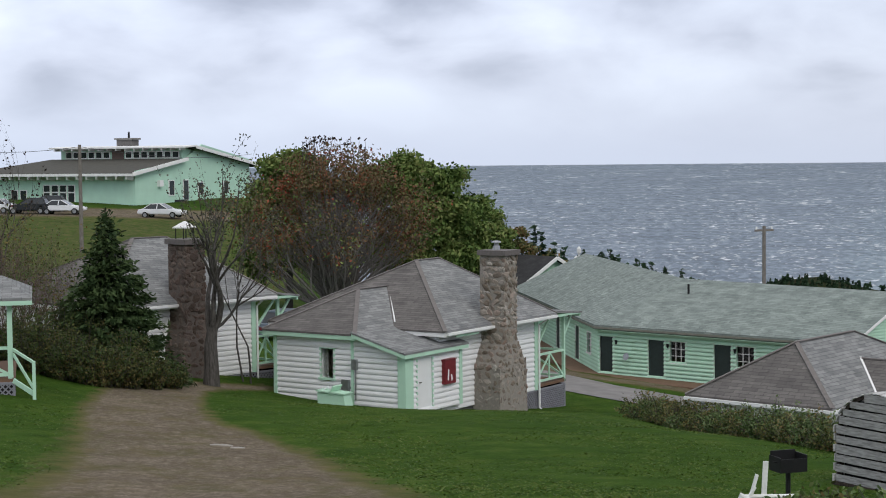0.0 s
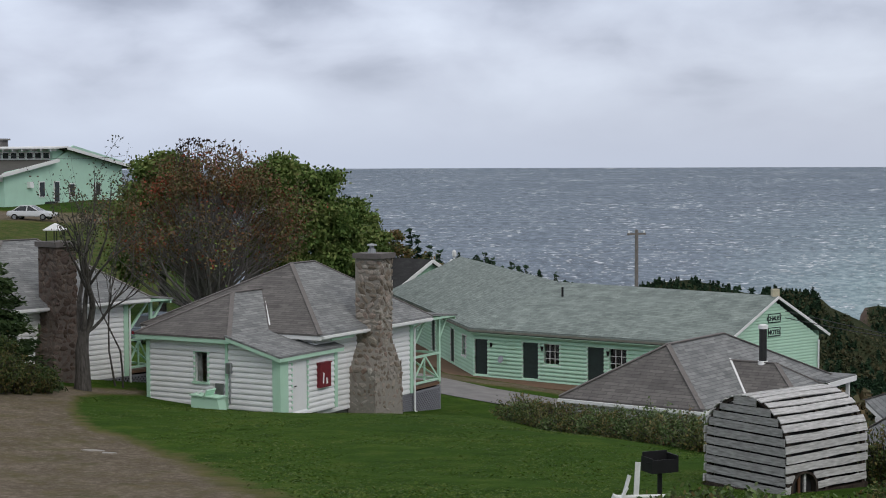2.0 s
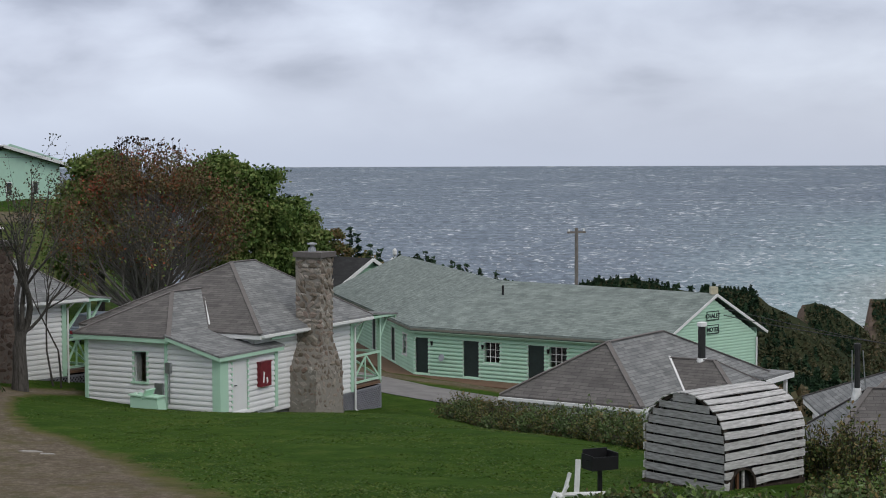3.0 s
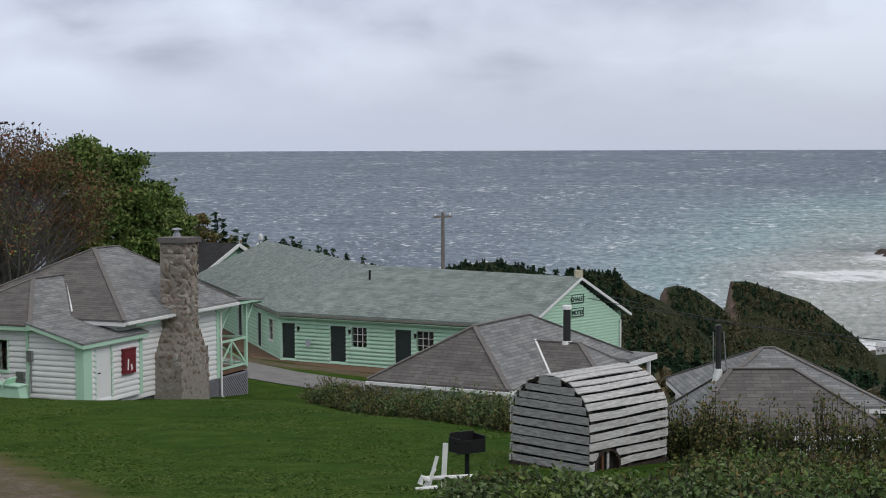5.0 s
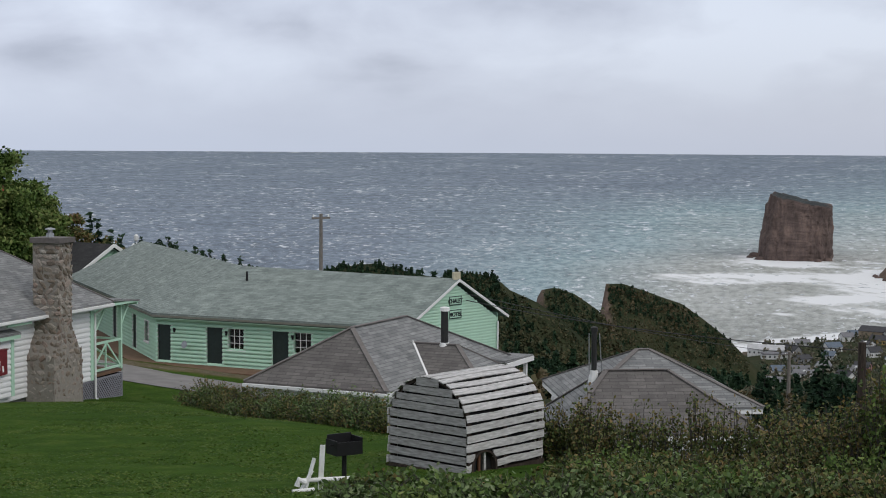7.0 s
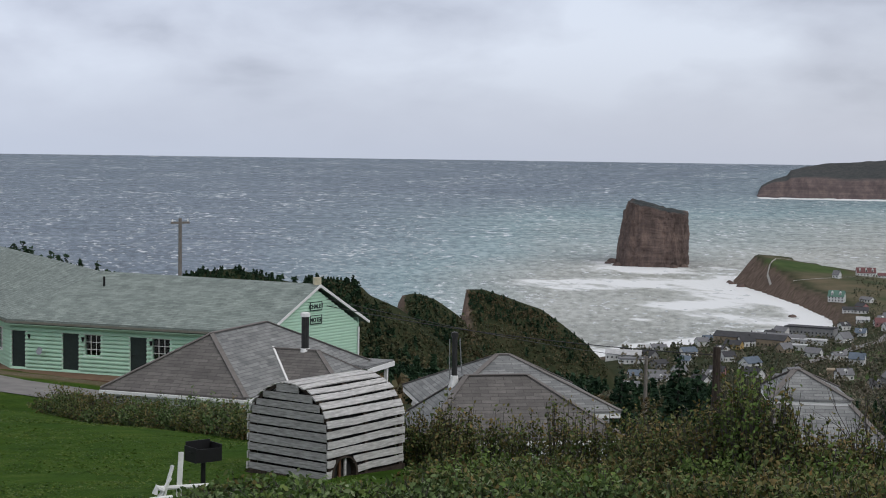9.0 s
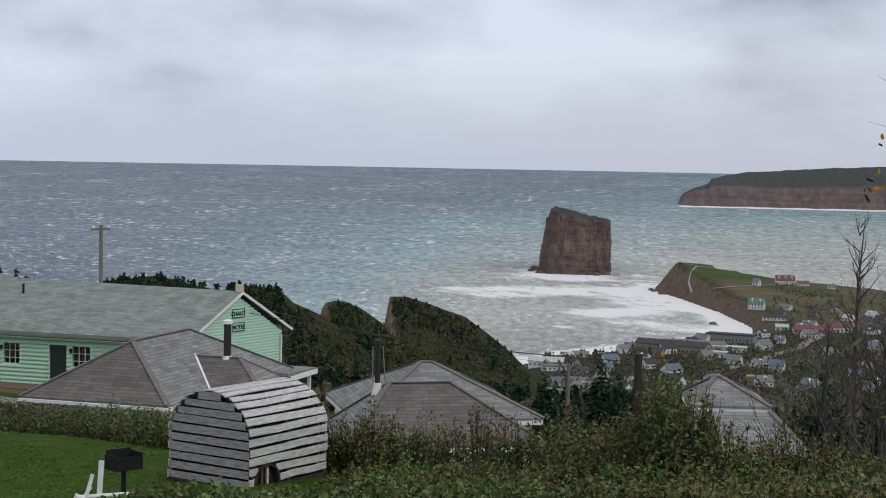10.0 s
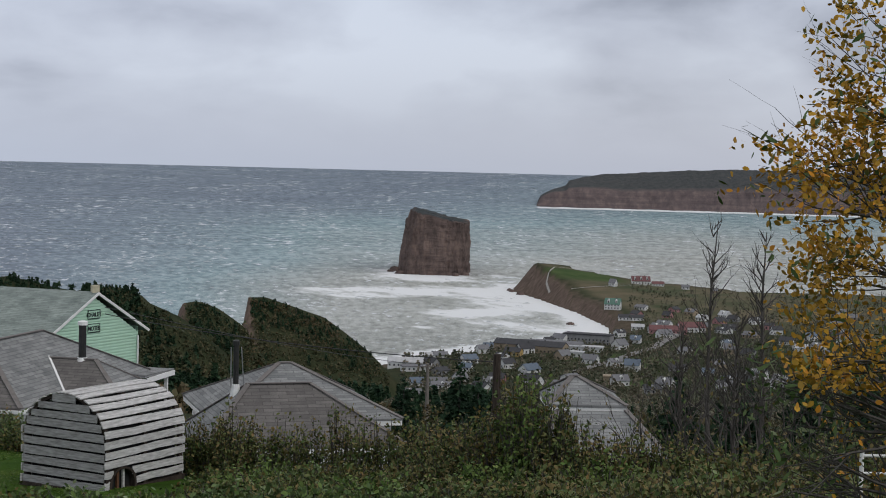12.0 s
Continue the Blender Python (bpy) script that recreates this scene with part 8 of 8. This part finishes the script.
house(34.75, 2005, 8, 12, 22, 4.4, 5.6, H_WHITE, R_RED, "large white villa with red roof and dormers on the cape", "villa", dormers=3)
house(35.35, 1990, 8, 8, 14, 3.2, 2.5, H_WHITE, R_RED, "low white annex with red roof")
house(33.8, 1935, -30, 7, 8, 4, 4.5, H_WHITE, R_GREY, "small white steep-roofed house on the cape")
house(36.3, 1980, 5, 6, 9, 3, 2.6, H_WHITE, R_GREY, "small white house at the cape road")
house(37.3, 1960, 0, 6, 8, 3, 2.6, H_TAN, R_GREY, "small tan house at the cape road")
house(33.82, 1704, -12, 10, 16, 6, 5.5, H_WHITE, R_GREEN, "white two-storey house with green roof above the shore", rows=2, dormers=2)
house(34.45, 1617, 6, 9, 24, 3.4, 2.5, H_WHITE, R_DARK, "long low white house with dark roof")
house(34.7, 1575, 4, 7, 12, 3, 2.4, H_WHITE, R_PALE, "low white house with pale roof")
house(35.75, 1512, 3, 12, 34, 3.6, 3.6, H_PINK, R_RED, "long dull-pink building with faded red roof")
house(36.55, 1530, 10, 13, 24, 5, 4.2, H_WHITE, R_RED, "broad house with large faded red roof")
house(33.0, 1430, -16, 14, 42, 8.5, 0, H_GREY, R_DARK, "tall grey flat-roofed building at the surf's edge", "shore_building", flat=True, rows=2)
house(31.0, 1330, -22, 14, 60, 6.0, 3.5, H_TAN, R_DARK, "long ochre-walled building with dark roof by the beach", "shore_building")
house(32.0, 1345, -18, 14, 40, 5.5, 3.0, H_GREY, R_GREY, "long grey building by the beach", "shore_building")
house(32.75, 1335, -10, 12, 36, 4.0, 0, H_WHITE, R_PALE, "long low white flat-roofed building", "shore_building", flat=True)
house(32.5, 1290, -10, 9, 20, 3.6, 0, H_WHITE, R_PALE, "white flat-roofed shop with wide front", flat=True)
house(26.62, 1213, -4, 12, 26, 4, 3, H_WHITE, R_PALE, "white house with pale roof at the foot of the hill")
house(26.95, 1185, 10, 10, 20, 3.2, 0, H_WHITE, R_GREY, "flat-roofed white building at the foot of the hill", flat=True)
house(33.9, 1102, 0, 9, 13, 5, 0, H_TAN, H_TAN, "tan block-like house with flat roof", flat=True)
house(30.4, 1290, -20, 9, 13, 4, 3, H_YELL, R_DARK, "ochre house with dark roof")
house(34.1, 1380, 50, 9, 12, 4.5, 4.5, H_WHITE, R_GREY, "white gabled house by the road")
_hr = random.Random(9)
_kinds = [(H_WHITE, R_GREY, "white house with grey roof"), (H_WHITE, R_DARK, "white house with dark roof"), (H_GREY, R_DARK, "grey house with dark roof"), (H_WHITE, R_PALE, "white house with pale roof"), (H_TAN, R_GREY, "tan house with grey roof"),
          (H_WHITE, R_BLUE, "white house with slate roof"), (H_WHITE, R_GREY, "white cottage with weathered roof"), (H_PINK, R_DARK, "dull-pink house with dark roof")]
_placed = []
while len(_placed) < 92:
    _b, _d = _hr.uniform(26.6, 42.5), _hr.uniform(1000, 1560)
    if _b > 34.2:
        _d = _hr.uniform(1040, 1720)
    _x, _y = polar(_b, _d)
    _sd = float(shore_distance(np.array([_x]), np.array([_y]))[0])
    if _sd < 16 or any(math.hypot(_x - a, _y - b) < 24 for a, b in _placed):
        continue
    _placed.append((_x, _y))
    _w, _r, _lab = _kinds[min(7, int(_hr.random() ** 1.4 * 8))]
    house(_b, _d, _hr.uniform(-50, 50), _hr.uniform(7, 9.5), _hr.uniform(8, 15), _hr.uniform(2.8, 5), _hr.uniform(2.0, 4.0), _w, _r, _lab + " in the village", dormers=_hr.choice((0, 0, 1)))
woods("village_trees", "bushes and trees between the village houses", VILLAGE_SCRUB, 5, [(26.5, 44, 900, 1300, 3000, 2, 7), (29.5, 44, 1300, 1500, 1100, 2, 6), (34.4, 44, 1500, 1950, 900, 2, 6)], leafs=14, slim=0.6, tuft=0.27)


# dark stones awash at the foot of the rock and along the shore
def shore_stones(name, spots, label, seed):
    nr = np.random.RandomState(seed)
    for b, d, r in spots:
        bm = bmesh.new()
        bmesh.ops.create_icosphere(bm, subdivisions=2, radius=r)
        for v in bm.verts:
            v.co *= 1 + 0.35 * noise.noise(v.co * (1.3 / r) + Vector((b, d, 0)))
            v.co.z *= 0.7
        me = bpy.data.meshes.new(name)
        bm.to_mesh(me)
        bm.free()
        me.materials.append(RED_CLIFF)
        o = new(name, me)
        x, y = polar(b, d)
        o.location = (x, y, 0)
        tagged(o, label, "rock", "stones in the surf")


shore_stones("surf_stone", [(26.15, 2390, 9), (26.0, 2370, 5), (26.35, 2330, 7), (26.6, 2325, 5), (28.6, 2330, 7), (28.3, 2310, 6), (30.2, 2070, 4), (30.28, 2050, 4), (32.35, 1650, 4), (30.6, 2010, 6)], "dark wet stone in the surf at the cliff foot", 3)


# ---- grass of the lawn ----
def lawn_grass():
    nr = np.random.RandomState(12)
    n = 110000
    b, d = np.radians(nr.uniform(-17, 17.5, n)), 24 + 52 * nr.uniform(0, 1, n) ** 1.3
    X, Y = d * np.sin(b), d * np.cos(b)
    keep = nr.uniform(0, 1, n) < np.clip(1.0 - drive_cover(X, Y) * 2.2, 0.0, 1)
    keep &= (X < 13) & ~((X > 6.5) & (Y > 57))
    # none inside the cottages
    u, v = math.cos(radians(56)), math.sin(radians(56))
    lx, ly = (X + 1.46) * u + (Y - 60.48) * v, -(X + 1.46) * v + (Y - 60.48) * u
    keep &= ~((lx > -0.1) & (lx < 13) & (ly > -0.1) & (ly < 8.4))
    X, Y = X[keep], Y[keep]
    d = np.hypot(X, Y)
    patchy = 0.7 + 0.5 * np.clip(fractal(X, Y, 0.9, 3, 6), -0.6, 1)
    h = nr.uniform(0.016, 0.04, len(X)) * patchy
    C = np.stack([X, Y, ground_z(X, Y) + h * 0.4], -1)
    a = np.stack([nr.normal(0, 1.0, len(X)), nr.normal(0, 1.0, len(X)), np.full(len(X), 0.6)], -1) * (h * 0.8)[:, None]
    t = nr.uniform(0, math.tau, len(X))
    s = np.stack([np.cos(t), np.sin(t), np.zeros(len(X))], -1) * (nr.uniform(0.012, 0.035, len(X)))[:, None]
    P = np.stack([C - a * 0.5 - s, C - a * 0.5 + s, C + a + s * 0.3, C + a - s * 0.3], 1)
    g = leafy("grass_blades", (0.048, 0.086, 0.014), (0.058, 0.104, 0.017), (0.074, 0.118, 0.022), (0.10, 0.132, 0.032), patch=0.25)
    ob = quads("lawn_grass", P, g)
    return tagged(ob, "short green tufted grass of the lawn", "grass", kind="stuff")


lawn_grass()
